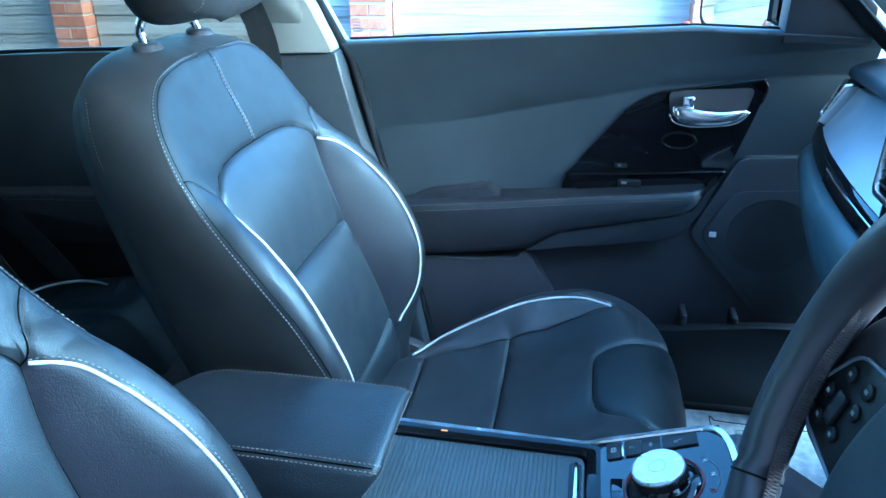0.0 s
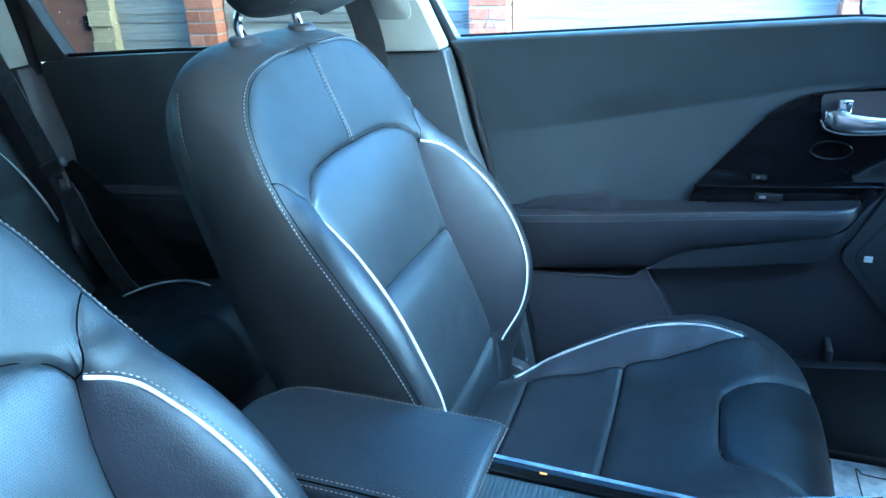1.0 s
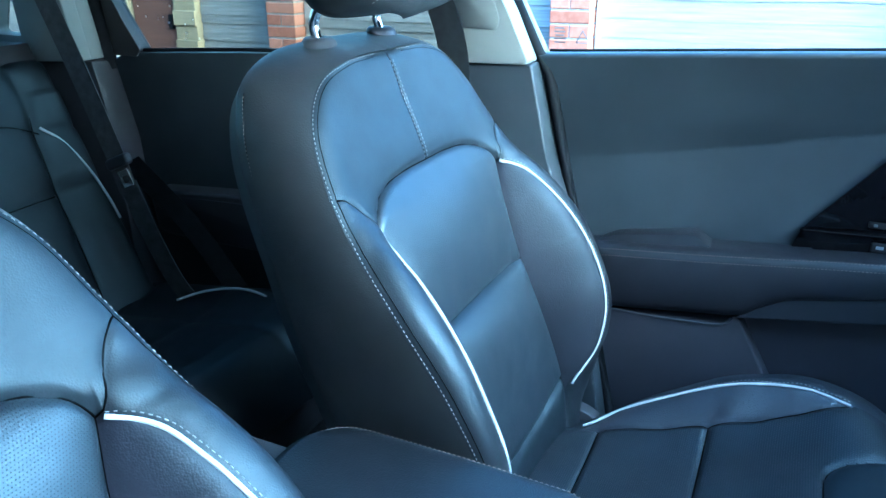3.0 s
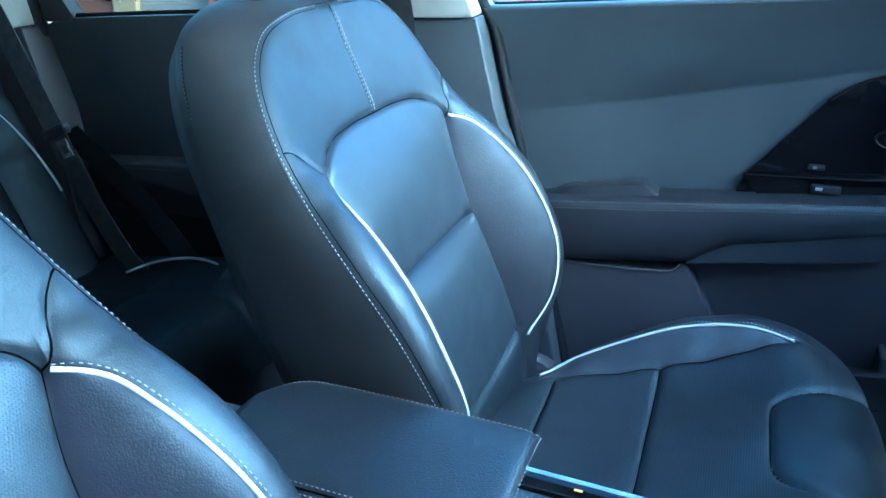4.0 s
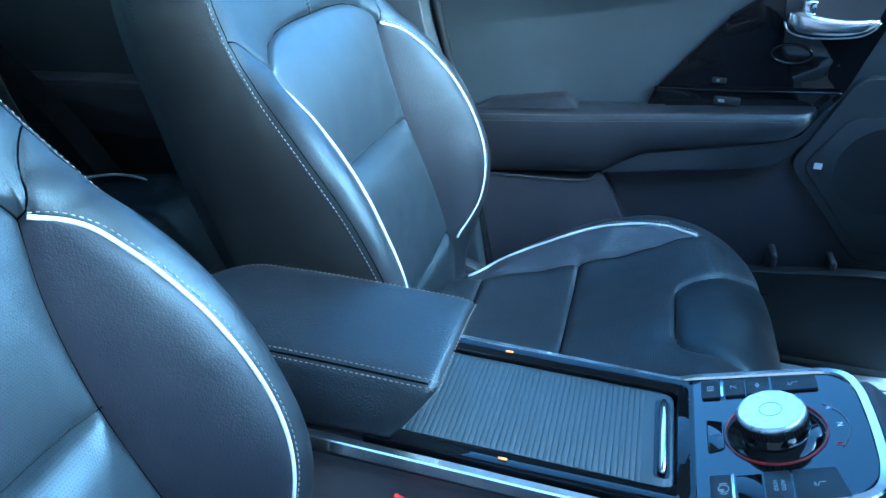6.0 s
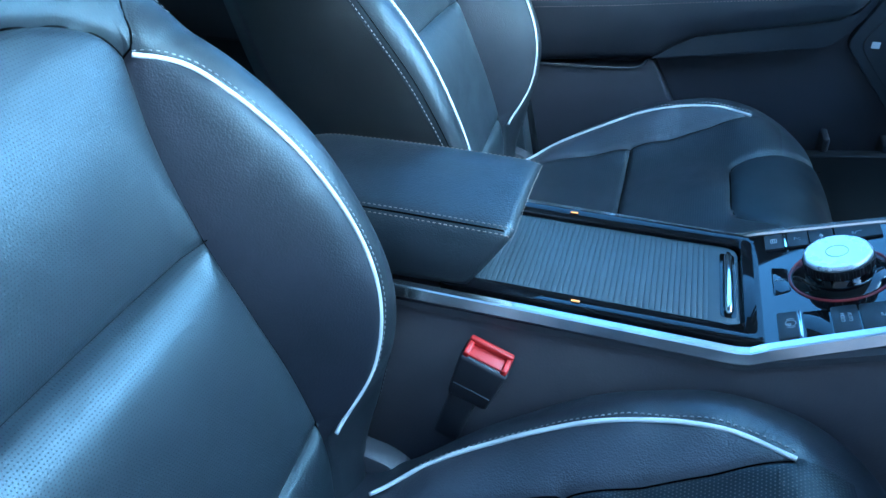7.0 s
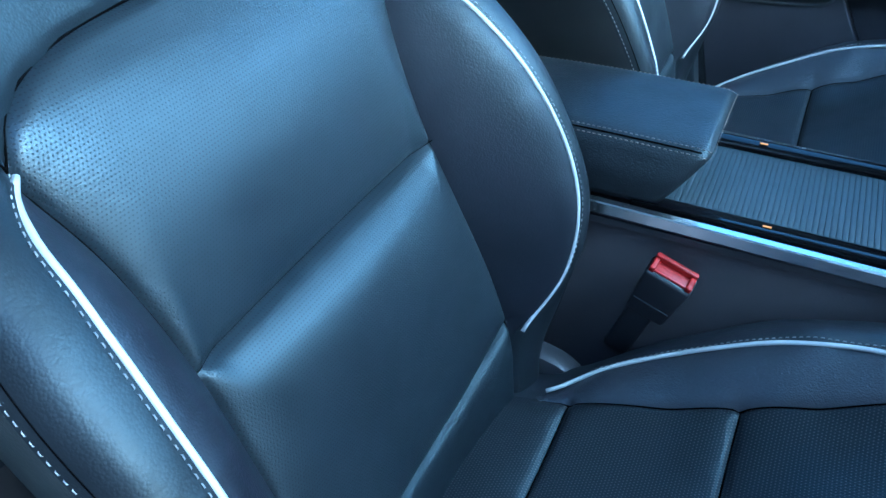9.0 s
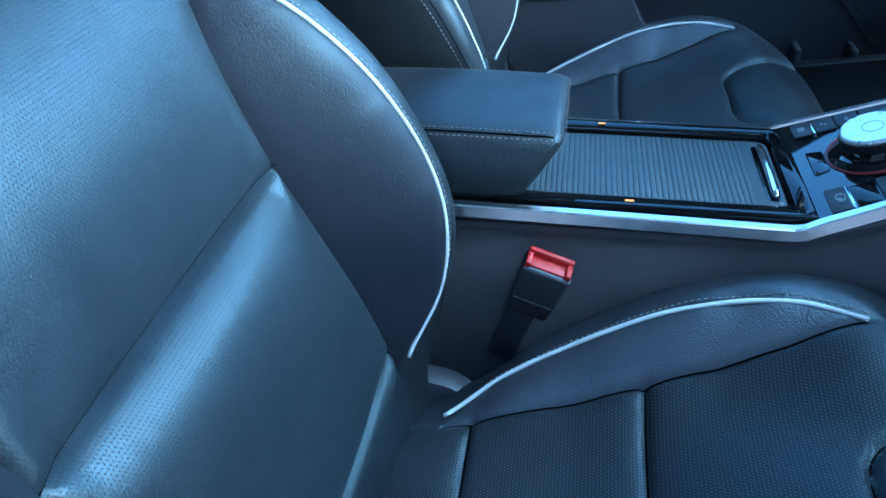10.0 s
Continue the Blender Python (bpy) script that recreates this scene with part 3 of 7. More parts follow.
    band = fe[:, None] * (1 - t)[None, :, None] + fr[:, None] * t[None, :, None]
    band[:, :, :2] += swell[None, :, None] * nrm[:, None]
    n = len(fe)
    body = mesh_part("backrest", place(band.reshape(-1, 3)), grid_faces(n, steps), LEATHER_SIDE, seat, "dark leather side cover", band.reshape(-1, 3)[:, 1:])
    for name, flag, mat, label in groups:
        f = grid_faces(rows, cols, flag.reshape(rows - 1, cols - 1))
        if f:
            vv, ff, uu = compact(verts, f, uv)
            mesh_part(name, vv, ff, mat, body, label, uu)
    # hard back shell
    inset = fr * np.array([0.93, 1.0, 1.0]) + np.array([0, -0.012, -0.03])
    ring = np.concatenate([fr, inset])
    faces = [(i, i + 1, n + i + 1, n + i) for i in range(n - 1)] + [tuple(n + i for i in range(n))]
    mesh_part("back_panel", place(ring), faces, DARK_PLASTIC, body, "dark moulded back panel")
    # piping, seams and thread
    for s in (1, -1):
        p = spline(B_PIPE, 70)
        h = height(p[:, :2])
        p[:, 2] = np.convolve(np.pad(h, 5, mode="edge"), np.ones(11) / 11, mode="valid") + 0.0012
        p[:, 0] *= s
        tube("piping", place(p), 0.0020, PIPING, body, "white leather piping")
    for line, mirrored, soft, deep in seams:
        for s in ((1, -1) if mirrored else (1,)):
            q = (line[:-2, :2] if line is wing else line[:, :2]) * np.array([s, 1.0])
            if mirrored and s < 0 and abs(line[:, 0]).min() == 0:
                continue
            tube("seam", place(np.column_stack([q, height(q) + (-0.0001 if line is cross else 0.0006 if line is yoke else 0.0002)])), 0.0005 if line is cross else 0.0009, SEAM_SHADE, body, "", 6)
    sv, sf = [], []

    def sew(q, **kw):
        h = height(q[:, :2])
        e = 1e-3
        du = (height(q[:, :2] + (e, 0)) - h) / e
        dv = (height(q[:, :2] + (0, e)) - h) / e
        nn = np.outer(-du, (0, 1, 0)) + np.outer(-dv, UP) + OUT
        _, rim, out_e = stops(q[:, 1])
        u = q[:, 0] + np.sign(q[:, 0]) * swelling((np.abs(q[:, 0]) - rim) / np.maximum(out_e - rim, 1e-6), q[:, 1])
        v, f = stitches(place(np.column_stack([u, q[:, 1], h])), nn, **kw)
        k = len(sv)
        sv.extend(v)
        sf.extend(tuple(i + k for i in x) for x in f)

    for s in (1, -1):
        q = spline(B_EDGE, 220)[:-6]
        tq = np.gradient(q[:, :2], axis=0)
        nq = np.stack([-tq[:, 1], tq[:, 0]], -1)
        nq /= np.linalg.norm(nq, axis=1)[:, None]
        r = q.copy()
        r[:, :2] += nq * 0.0015
        r[:, 0] *= s
        sew(r[30:], radius=0.00044)
        # dark line inside the stitched edge, with the crease's shade in its colour
        w = q.copy()
        w[:, :2] += nq * 0.0056
        w[:, 0] *= s
        w = w[34:-2]
        _, rim, out_e = stops(w[:, 1])
        u = w[:, 0] + np.sign(w[:, 0]) * swelling((np.abs(w[:, 0]) - rim) / np.maximum(out_e - rim, 1e-6), w[:, 1])
        tube("edge_seam", place(np.column_stack([u, w[:, 1], height(w[:, :2])])), 0.0005, SEAM_SHADE, body, "", 6)
        q = spline(B_PIPE, 120)
        tq = np.gradient(q[:, :2], axis=0)
        nq = np.stack([tq[:, 1], -tq[:, 0]], -1)
        nq /= np.linalg.norm(nq, axis=1)[:, None]
        r = q.copy()
        r[:, :2] -= nq * 0.0033
        r[:, 0] *= s
        sew(r, length=0.0036, gap=0.0018, radius=0.00048)
        r = np.stack([np.full(40, 0.0034 * s), np.linspace(0.511, 0.641, 40), np.zeros(40)], -1)
        sew(r, radius=0.00044)
    q = np.column_stack([np.zeros(40), np.linspace(0.510, 0.644, 40)])
    tube("centre_seam", place(np.column_stack([q, height(q) + 0.0004])), 0.0008, SEAM_SHADE, body, "", 6)
    tagged(mesh_part("stitching", sv, sf, THREAD, body, "pale thread seams", smooth=False), kind="stuff")
    # thin pale seam along the rear of the side cover
    rv, rf = [], []
    for s in (1, -1):
        q = spline(B_REAR, 150)[8:118]
        q = np.column_stack([(q[:, 0] + 0.0036) * s, q[:, 1], q[:, 2] + 0.014])
        tube("rear_seam", place(q), 0.0006, SEAM_SHADE, body, "", 5)
        v, f = stitches(place(q), np.tile((0.0, float(s), 0.0), (len(q), 1)), length=0.003, gap=0.0014, radius=0.0004)
        k = len(rv)
        rv.extend(v)
        rf.extend(tuple(i + k for i in x) for x in f)
    tagged(mesh_part("rear_stitching", rv, rf, TAN_THREAD, body, "thin thread seam", smooth=False), kind="stuff")
    return body


# curves of half a cushion: across, forward, height
C_EDGE = [(0.195, -0.20, 0.345), (0.220, -0.10, 0.375), (0.248, 0.0, 0.437), (0.265, 0.10, 0.476), (0.269, 0.19, 0.487), (0.257, 0.255, 0.476), (0.215, 0.298, 0.462), (0.11, 0.320, 0.455), (0.0, 0.326, 0.452)]
C_PIPE = [(0.150, -0.131, 0.382), (0.175, -0.086, 0.419), (0.192, -0.027, 0.449), (0.202, 0.035, 0.480), (0.205, 0.096, 0.506), (0.203, 0.158, 0.517), (0.188, 0.214, 0.511)]
C_SEAM = [(0.137, -0.131, 0.392), (0.139, -0.107, 0.400), (0.146, -0.041, 0.415), (0.155, 0.025, 0.431), (0.165, 0.089, 0.454), (0.176, 0.152, 0.482), (0.188, 0.214, 0.507)]
C_PAD = [(0.150, 0.325, 0), (0.122, 0.282, 0), (0.100, 0.238, 0), (0.085, 0.206, 0), (0.060, 0.190, 0), (0.0, 0.187, 0)]


def cushion(seat):
    place = lambda q: np.stack([q[:, 1], SEAT_Y + q[:, 0], q[:, 2]], -1)
    edge = spline(C_EDGE, 220)[:-1]
    for x in (-0.103, 0.046):
        edge[np.abs(edge[:, 1] - x).argmin(), 1] = x
    pipe, seam, pad = spline(C_PIPE, 60), spline(C_SEAM, 60), whole(C_PAD, 40)
    cross = [np.array([(-0.14, -0.103), (0.14, -0.103)]), np.array([(-0.157, 0.046), (0.157, 0.046)])]
    seams = ((seam[:, :2], True, 0.005, 0.010), (cross[0], False, 0.004, 0.012), (cross[1], False, 0.007, 0.014), (pad[:, :2], False, 0.006, 0.010))

    def relief(p):
        m = np.stack([np.abs(p[:, 0]), p[:, 1]], -1)
        h = np.zeros(len(p))
        for line, mirrored, puff, soft in seams:
            d = nearest(m if mirrored else p, line)
            h = h + puff * (1 - np.exp(-d / soft)) - 0.003 * np.exp(-(d / 0.003) ** 2)
        return h - 0.010 * np.exp(-nearest(m, edge[:, :2]) / 0.008)

    middle = np.array([(0, -0.2, 0.385), (0, -0.1, 0.398), (0, 0.0, 0.414), (0, 0.046, 0.422), (0, 0.12, 0.457), (0, 0.187, 0.480), (0, 0.24, 0.494), (0, 0.285, 0.490)])
    aside = both([(0.09, 0.1, 0.45), (0.1, 0.187, 0.482), (0.1, 0.25, 0.493), (0.15, 0.26, 0.497), (0.09, -0.1, 0.398), (0.2, 0.262, 0.493)])
    knots = np.concatenate([both(C_EDGE[:-1]), np.array([C_EDGE[-1]]), both(spline(C_PIPE, 7)), both(spline(C_SEAM, 7)), middle, aside])
    knots[:, 2] -= relief(knots[:, :2])
    sheet = soft_sheet(knots, 4e-4)
    height = lambda p: sheet(p) + relief(p)
    side = np.concatenate([np.linspace(0, 1, 46), 1 + np.linspace(0, 1, 17)[1:], 2 + np.linspace(0, 1, 17)[1:]])
    knot = np.concatenate([-side[::-1][:-1], side])
    rows, cols = len(edge), len(knot)
    x0 = edge[:, 1:2]
    e = edge[:, :1]
    b = np.minimum(np.interp(x0, seam[:, 1], seam[:, 0]), 0.8 * e)
    q = np.where((x0 > -0.131) & (x0 < 0.214), np.interp(x0, pipe[:, 1], pipe[:, 0]), b)
    q = np.minimum(np.maximum(q, b + 0.03 * (e - b)), 0.93 * e)
    k = np.abs(knot)[None]
    u = np.where(k <= 1, k * b, np.where(k <= 2, b + (k - 1) * (q - b), q + (k - 2) * (e - q))) * np.sign(knot)[None]
    pts = np.stack([u.ravel(), np.repeat(x0, cols, 1).ravel()], -1)
    verts = place(np.column_stack([pts, height(pts)]))
    kc = (knot[:-1] + knot[1:])[None] / 2
    xc = (x0[:-1] + x0[1:]) / 2
    left, ak = kc < 0, np.abs(kc)
    full = np.ones((rows - 1, cols - 1), bool)
    mids = (pts.reshape(rows, cols, 2)[:-1, :-1] + pts.reshape(rows, cols, 2)[1:, 1:]) / 2
    is_pad = inside(mids.reshape(-1, 2), np.concatenate([pad[:, :2], np.array([(-0.1, 0.33), (0.1, 0.33)])])).reshape(rows - 1, cols - 1)
    bolster = full & (ak > 1) & (ak < 2) & (xc > -0.131) & (xc < 0.214)
    centre = full & (ak < 1) & ~is_pad & (xc < 0.26)
    groups = [("seat_insert", centre & (xc > 0.046), PERFORATED_SEAT, "perforated leather seat insert"),
              ("seat_insert", centre & (xc < 0.046) & (xc > -0.103), PERFORATED_SEAT, "perforated leather seat insert"),
              ("rear_strip", centre & (xc < -0.103), PERFORATED_SEAT, ""),
              ("front_pad", is_pad, LEATHER, "smooth padded leather front panel")]
    for half in (left, ~left):
        groups.append(("seat_bolster", bolster & half, LEATHER_GRAINED_LIT, "finely creased dark bolster panel"))
        groups.append(("seat_edge", full & half & ~centre & ~bolster & ~is_pad, LEATHER_EDGE, ""))
    he = spline(C_EDGE, 140)
    fe = np.concatenate([he, (he * MIRROR_X)[::-1][1:]])
    fe[:, 2] = height(fe[:, :2])
    tan = np.gradient(fe[:, :2], axis=0)
    nrm = np.stack([tan[:, 1], -tan[:, 0]], -1)
    nrm /= np.linalg.norm(nrm, axis=1)[:, None]
    t = np.linspace(0, 1, 10)
    skirt = np.repeat(fe[:, None], 10, 1)
    skirt[:, :, 2] = fe[:, None, 2] * (1 - t) + 0.245 * t
    skirt[:, :, :2] += ((0.012 * np.sin(np.pi * t) ** 0.6 - 0.035 * t ** 2)[None, :, None]) * nrm[:, None]
    n = len(fe)
    body = mesh_part("cushion", place(skirt.reshape(-1, 3)), grid_faces(n, 10), LEATHER_SIDE, seat, "leather cushion side cover", skirt.reshape(-1, 3)[:, ::2])
    for name, flag, mat, label in groups:
        f = grid_faces(rows, cols, flag.reshape(rows - 1, cols - 1))
        if f:
            vv, ff, uu = compact(verts, f, pts)
            mesh_part(name, vv, ff, mat, body, label, uu)
    for s in (1, -1):
        p = spline(C_PIPE, 60)
        h = height(p[:, :2])
        p[:, 2] = np.convolve(np.pad(h, 6, mode="edge"), np.ones(13) / 13, mode="valid") + 0.0016
        p[:, 0] *= s
        tube("piping", place(p), 0.0022, PIPING, body, "white leather piping")
    for line, mirrored, puff, soft in seams:
        dense = spline(line, 60)
        for s in ((1, -1) if mirrored else (1,)):
            q = dense * np.array([s, 1.0])
            tube("seam", place(np.column_stack([q, height(q) + 0.0005])), 0.0010, SEAM_SHADE, body, "", 6)
    sv, sf = [], []
    for s in (1, -1):
        q = spline(C_PIPE, 120)
        tq = np.gradient(q[:, :2], axis=0)
        nq = np.stack([tq[:, 1], -tq[:, 0]], -1)
        nq /= np.linalg.norm(nq, axis=1)[:, None]
        r = q[:, :2] + nq * 0.0052
        r[:, 0] *= s
        h = height(r)
        v, f = stitches(place(np.column_stack([r, h])), np.tile((0, 0.4 * s, 1.0), (len(r), 1)), length=0.0038, gap=0.0018, radius=0.0007)
        k = len(sv)
        sv.extend(v)
        sf.extend(tuple(i + k for i in x) for x in f)
    tagged(mesh_part("stitching", sv, sf, THREAD, body, "pale thread seams", smooth=False), kind="stuff")
    # plastic valance, rails and recliner covers
    for s in (1, -1):
        part("valance", box((0.0, SEAT_Y + 0.215 * s, 0.27), (0.40, 0.028, 0.085), 0.012, 3), DARK_PLASTIC, body, "dark plastic side valance", True)
        part("seat_rail", box((0.02, SEAT_Y + 0.17 * s, 0.215), (0.50, 0.03, 0.03), 0.004), DARK_PLASTIC, body)
        part("recliner_cover", prism(rounded([(-0.21, 0.26), (-0.06, 0.27), (-0.075, 0.33), (-0.125, 0.385), (-0.20, 0.40)], 0.02), SEAT_Y + 0.205 * s - 0.014, SEAT_Y + 0.205 * s + 0.014,
                                     lambda a, b, h: (a, h, b), 0.006, 2), DARK_PLASTIC, body, "dark plastic recliner cover", True)
    part("base_pan", box((0.03, SEAT_Y, 0.30), (0.46, 0.36, 0.10), 0.02), DARK_PLASTIC, body)
    return body


def headrest(seat):
    place = lambda q: BITE + np.outer(q[:, 0], (0, 1, 0)) + np.outer(q[:, 1], UP) + np.outer(q[:, 2], OUT)
    # a rounded block, deeper at the top, with a seam between face and sides
    rows, cols = 40, 64
    th = np.linspace(0, 2 * np.pi, cols, endpoint=False)
    verts = []
    low, high, wide = 0.683, 0.875, 0.136
    shape = lambda v: (1 - min(1.0, abs(2 * (v - low) / (high - low) - 1)) ** 4.5) ** (1 / 4.5)
    middle_w = lambda v: 0.030 + 0.012 * (v - low) / (high - low)
    seam_u = lambda v: 0.098 - 0.012 * (v - low) / (high - low)
    for i in range(rows):
        f = i / (rows - 1)
        v = low + (high - low) * (0.5 - 0.5 * math.cos(math.pi * f))
        k = shape(v)
        e = 2 / 3.4
        cs, sn = np.cos(th), np.sin(th)
        uu = wide * k * np.sign(cs) * np.abs(cs) ** e
        ww = middle_w(v) + 0.063 * k * np.sign(sn) * np.abs(sn) ** e
        dent = 0.0024 * np.exp(-((np.abs(uu) - seam_u(v)) / 0.0035) ** 2) * (sn > 0.2)
        verts.append(np.column_stack([uu, np.full(cols, v) - 0.010 * np.sin(th) * (1 - f), ww - dent]))
    q = np.concatenate(verts)
    faces = [(i * cols + j, i * cols + (j + 1) % cols, (i + 1) * cols + (j + 1) % cols, (i + 1) * cols + j) for i in range(rows - 1) for j in range(cols)]
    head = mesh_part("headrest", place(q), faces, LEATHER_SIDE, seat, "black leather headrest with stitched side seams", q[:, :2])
    sv, sf = [], []
    for s in (1, -1):
        v = np.linspace(low + 0.008, high - 0.015, 60)
        k = np.array([shape(x) for x in v])
        f = np.arccos(np.clip(1 - 2 * (v - low) / (high - low), -1, 1)) / math.pi
        u = np.array([seam_u(x) for x in v]) + 0.0045
        rel = (1 - np.clip(u / (wide * k), 0, 1) ** 3.4) ** (1 / 3.4)
        wv = np.array([middle_w(x) for x in v]) + 0.063 * k * rel
        st, fc = stitches(place(np.column_stack([u * s, v - 0.010 * rel ** 1.7 * (1 - f), wv])), np.tile(OUT + np.array([0, 0.9 * s, 0]), (60, 1)), radius=0.0006, lift=0.0006)
        kk = len(sv)
        sv.extend(st)
        sf.extend(tuple(i + kk for i in x) for x in fc)
    tagged(mesh_part("stitching", sv, sf, THREAD, head, "pale thread seam", smooth=False), kind="stuff")
    for s in (1, -1):
        rod = place(np.array([(0.071 * s, 0.66, -0.046), (0.071 * s, 0.692, -0.045), (0.071 * s, 0.705, -0.040), (0.071 * s, 0.716, -0.026), (0.071 * s, 0.73, 0.0)]))
        tube("headrest_rod", spline(rod, 16), 0.0062, BRIGHT_CHROME, head, "chrome headrest rod", 12)
        th = np.linspace(0, 2 * np.pi, 24, endpoint=False)
        prof = [(0.006, 0.002), (0.012, 0.004), (0.019, 0.003), (0.0235, -0.001), (0.024, -0.012)]
        g = np.concatenate([np.column_stack([0.071 * s + r * np.cos(th), 0.6820 + h + 0.30 * r * np.sin(th) * -1, -0.0445 + r * 0.66 * np.sin(th)]) for r, h in prof])
        fc = [(i * 24 + j, i * 24 + (j + 1) % 24, (i + 1) * 24 + (j + 1) % 24, (i + 1) * 24 + j) for i in range(4) for j in range(24)]
        mesh_part("rod_guide", place(g), fc, DARK_PLASTIC, head, "black plastic rod guide")
    return head


driver_seat = thing("car_seat", (0.0, SEAT_Y, 0.2), "black perforated leather front seat with white piping and pale stitching", "car seat", "front seats")
backrest(driver_seat)
cushion(driver_seat)
headrest(driver_seat)
passenger_seat = copy_thing(driver_seat, pose(0.0, SEAT_Y + SEAT_GAP, 0.2))
for piece in passenger_seat.children:
    if piece.name.startswith("cushion"):
        # this seat's base stands a little further back and flatter
        piece.rotation_euler = (0, radians(1.5), 0)
        piece.location = piece.location + Vector((-0.012, 0, -0.003))
# sewn-in tag on the passenger's outer bolster
tag_at = BITE + np.array([0, SEAT_GAP, 0])
tag = np.array([tag_at + u * np.array([0, 1, 0]) + v * UP + w * OUT for u, v, w in ((0.214, 0.552, -0.014), (0.224, 0.520, -0.006), (0.232, 0.522, -0.012), (0.222, 0.553, -0.020))])
passenger_back = [c for c in passenger_seat.children if c.name.startswith("backrest")][0]
mesh_part("fabric_tag", np.concatenate([tag, tag + np.array([0.0, 0.002, 0.002])]), [(0, 1, 2, 3), (7, 6, 5, 4), (0, 4, 5, 1), (1, 5, 6, 2), (2, 6, 7, 3), (3, 7, 4, 0)], PIPING, passenger_back, "small pale sewn-in tag", smooth=False)

# ---- centre console ----
SEL = radians(20.8)
SEL_T = np.array([math.cos(SEL), 0, math.sin(SEL)])
SEL_N = np.array([-math.sin(SEL), 0, math.cos(SEL)])
SEL_O = np.array([0.178, 0.0, 0.5465])


def on_selector(a, b, h):
    """A place on the sloping selector panel: along it, across, and above it."""
    return tuple(SEL_O + a * SEL_T + np.array([0, b, 0]) + h * SEL_N)


def revolve(profile, sides, matrix, ripple=0.0):
    th = np.linspace(0, 2 * np.pi, sides, endpoint=False)
    rip = 1 + ripple * np.sign(np.sin(th * sides / 4))
    rows = [np.column_stack([r * np.cos(th) * (rip if k else 1), r * np.sin(th) * (rip if k else 1), np.full(sides, h)]) for r, h, k in profile]
    v = np.concatenate(rows)
    m = np.array(matrix)
    v = v @ m[:3, :3].T + m[:3, 3]
    f = [(i * sides + j, i * sides + (j + 1) % sides, (i + 1) * sides + (j + 1) % sides, (i + 1) * sides + j) for i in range(len(profile) - 1) for j in range(sides)]
    f.append(tuple((len(profile) - 1) * sides + j for j in range(sides)))
    f.append(tuple(range(sides - 1, -1, -1)))
    return v, f


def selector_frame(a, b, h=0.0):
    m = Matrix.Identity(4)
    for k, axis in enumerate((Vector(SEL_T), Vector((0, 1, 0)), Vector(SEL_N))):
        for r in range(3):
            m[r][k] = axis[r]
    p = on_selector(a, b, h)
    for r in range(3):
        m[r][3] = p[r]
    return m


def centre_console():
    con = thing("centre_console", (0.0, 0.0, 0.2), "dark plastic centre console with gloss black and satin chrome trim", "console")
    # body: side walls down to the floor
    prof = [(-0.62, 0.2), (0.52, 0.2), (0.47, 0.50), (0.34, 0.585), (0.18, 0.530), (0.0, 0.534), (-0.30, 0.545), (-0.62, 0.545)]
    body = part("body", prism(prof, -0.093, 0.093, lambda a, b, h: (a, h, b), 0.006, 2), CONSOLE_SIDE, con, "dark grained plastic tunnel cover", True)
    for s in (1, -1):
        # step along the top of each side, below the bright trim
        line = [(-0.36, 0.540), (0.170, 0.5325), (0.318, 0.5872)]
        verts, faces = [], []
        for x, z in line:
            verts += [(x, 0.092 * s, z), (x, 0.0990 * s, z - 0.001), (x, 0.0995 * s, z - 0.0075), (x, 0.092 * s, z - 0.010)]
        for i in range(2):
            for k in range(3):
                faces.append((i * 4 + k, i * 4 + k + 1, i * 4 + 5 + k, i * 4 + 4 + k))
        mesh_part("side_ledge", verts, faces, DARK_PLASTIC, con, "dark plastic ledge", smooth=False)
    # gloss black frame round the sliding lid
    outer = rounded([(-0.10, -0.086), (0.190, -0.086), (0.190, 0.086), (-0.10, 0.086)], [0.0, 0.004, 0.004, 0.0], 6)
    inner = rounded([(-0.10, -0.064), (0.174, -0.064), (0.174, 0.070), (-0.10, 0.070)], [0.0, 0.018, 0.018, 0.0], 6)
    deck = lambda a, b, h: (a, b, 0.5475 - 0.018 * a + h)
    frame_ob = part("lid_frame", ring_plate(outer, inner, -0.012, 0.0065, deck, 0.002, 0.0035), GLOSS_BLACK, con, "gloss black lid surround", True)
    for s in (1, -1):
        part("amber_light", box(deck(0.002 if s > 0 else 0.026, 0.0775 * s, 0.0062), (0.008, 0.003, 0.001), 0.0004), AMBER, frame_ob, "small amber courtesy light")
    # sliding lid of narrow slats
    lid = part("sliding_lid", prism([(-0.10, -0.0635), (0.168, -0.0635), (0.168, 0.0695), (-0.10, 0.0695)], -0.010, -0.0034, deck), DARK_PLASTIC, con, "ribbed dark sliding lid")
    x = -0.098
    bm = prism([(-0.00252, -0.0632), (0.00252, -0.0632), (0.00252, 0.0692), (-0.00252, 0.0692)], -0.0042, -0.0022, None, 0.0006, 2)
    for v in bm.verts:
        v.co.z += 0.5475
    me = None
    while x < 0.142:
        if me is None:
            ob = part("slat", bm, GREY_SLAT, lid, "", True)
            me = ob.data
        else:
            ob = new("slat", me)
            ob.parent = lid
        ob.location = (x, 0, -0.018 * x)
        x += 0.0053
    part("lid_end", prism(rounded([(0.142, -0.0632), (0.1705, -0.0632), (0.1705, 0.0692), (0.142, 0.0692)], [0, 0.014, 0.014, 0], 5), -0.006, -0.0018, deck, 0.001), GREY_SLAT, lid, "", True)
    part("handle_recess", prism(rounded([(0.153, -0.050), (0.167, -0.050), (0.167, 0.056), (0.153, 0.056)], 0.005), -0.0025, -0.0012, deck), GLOSS_BLACK, lid)
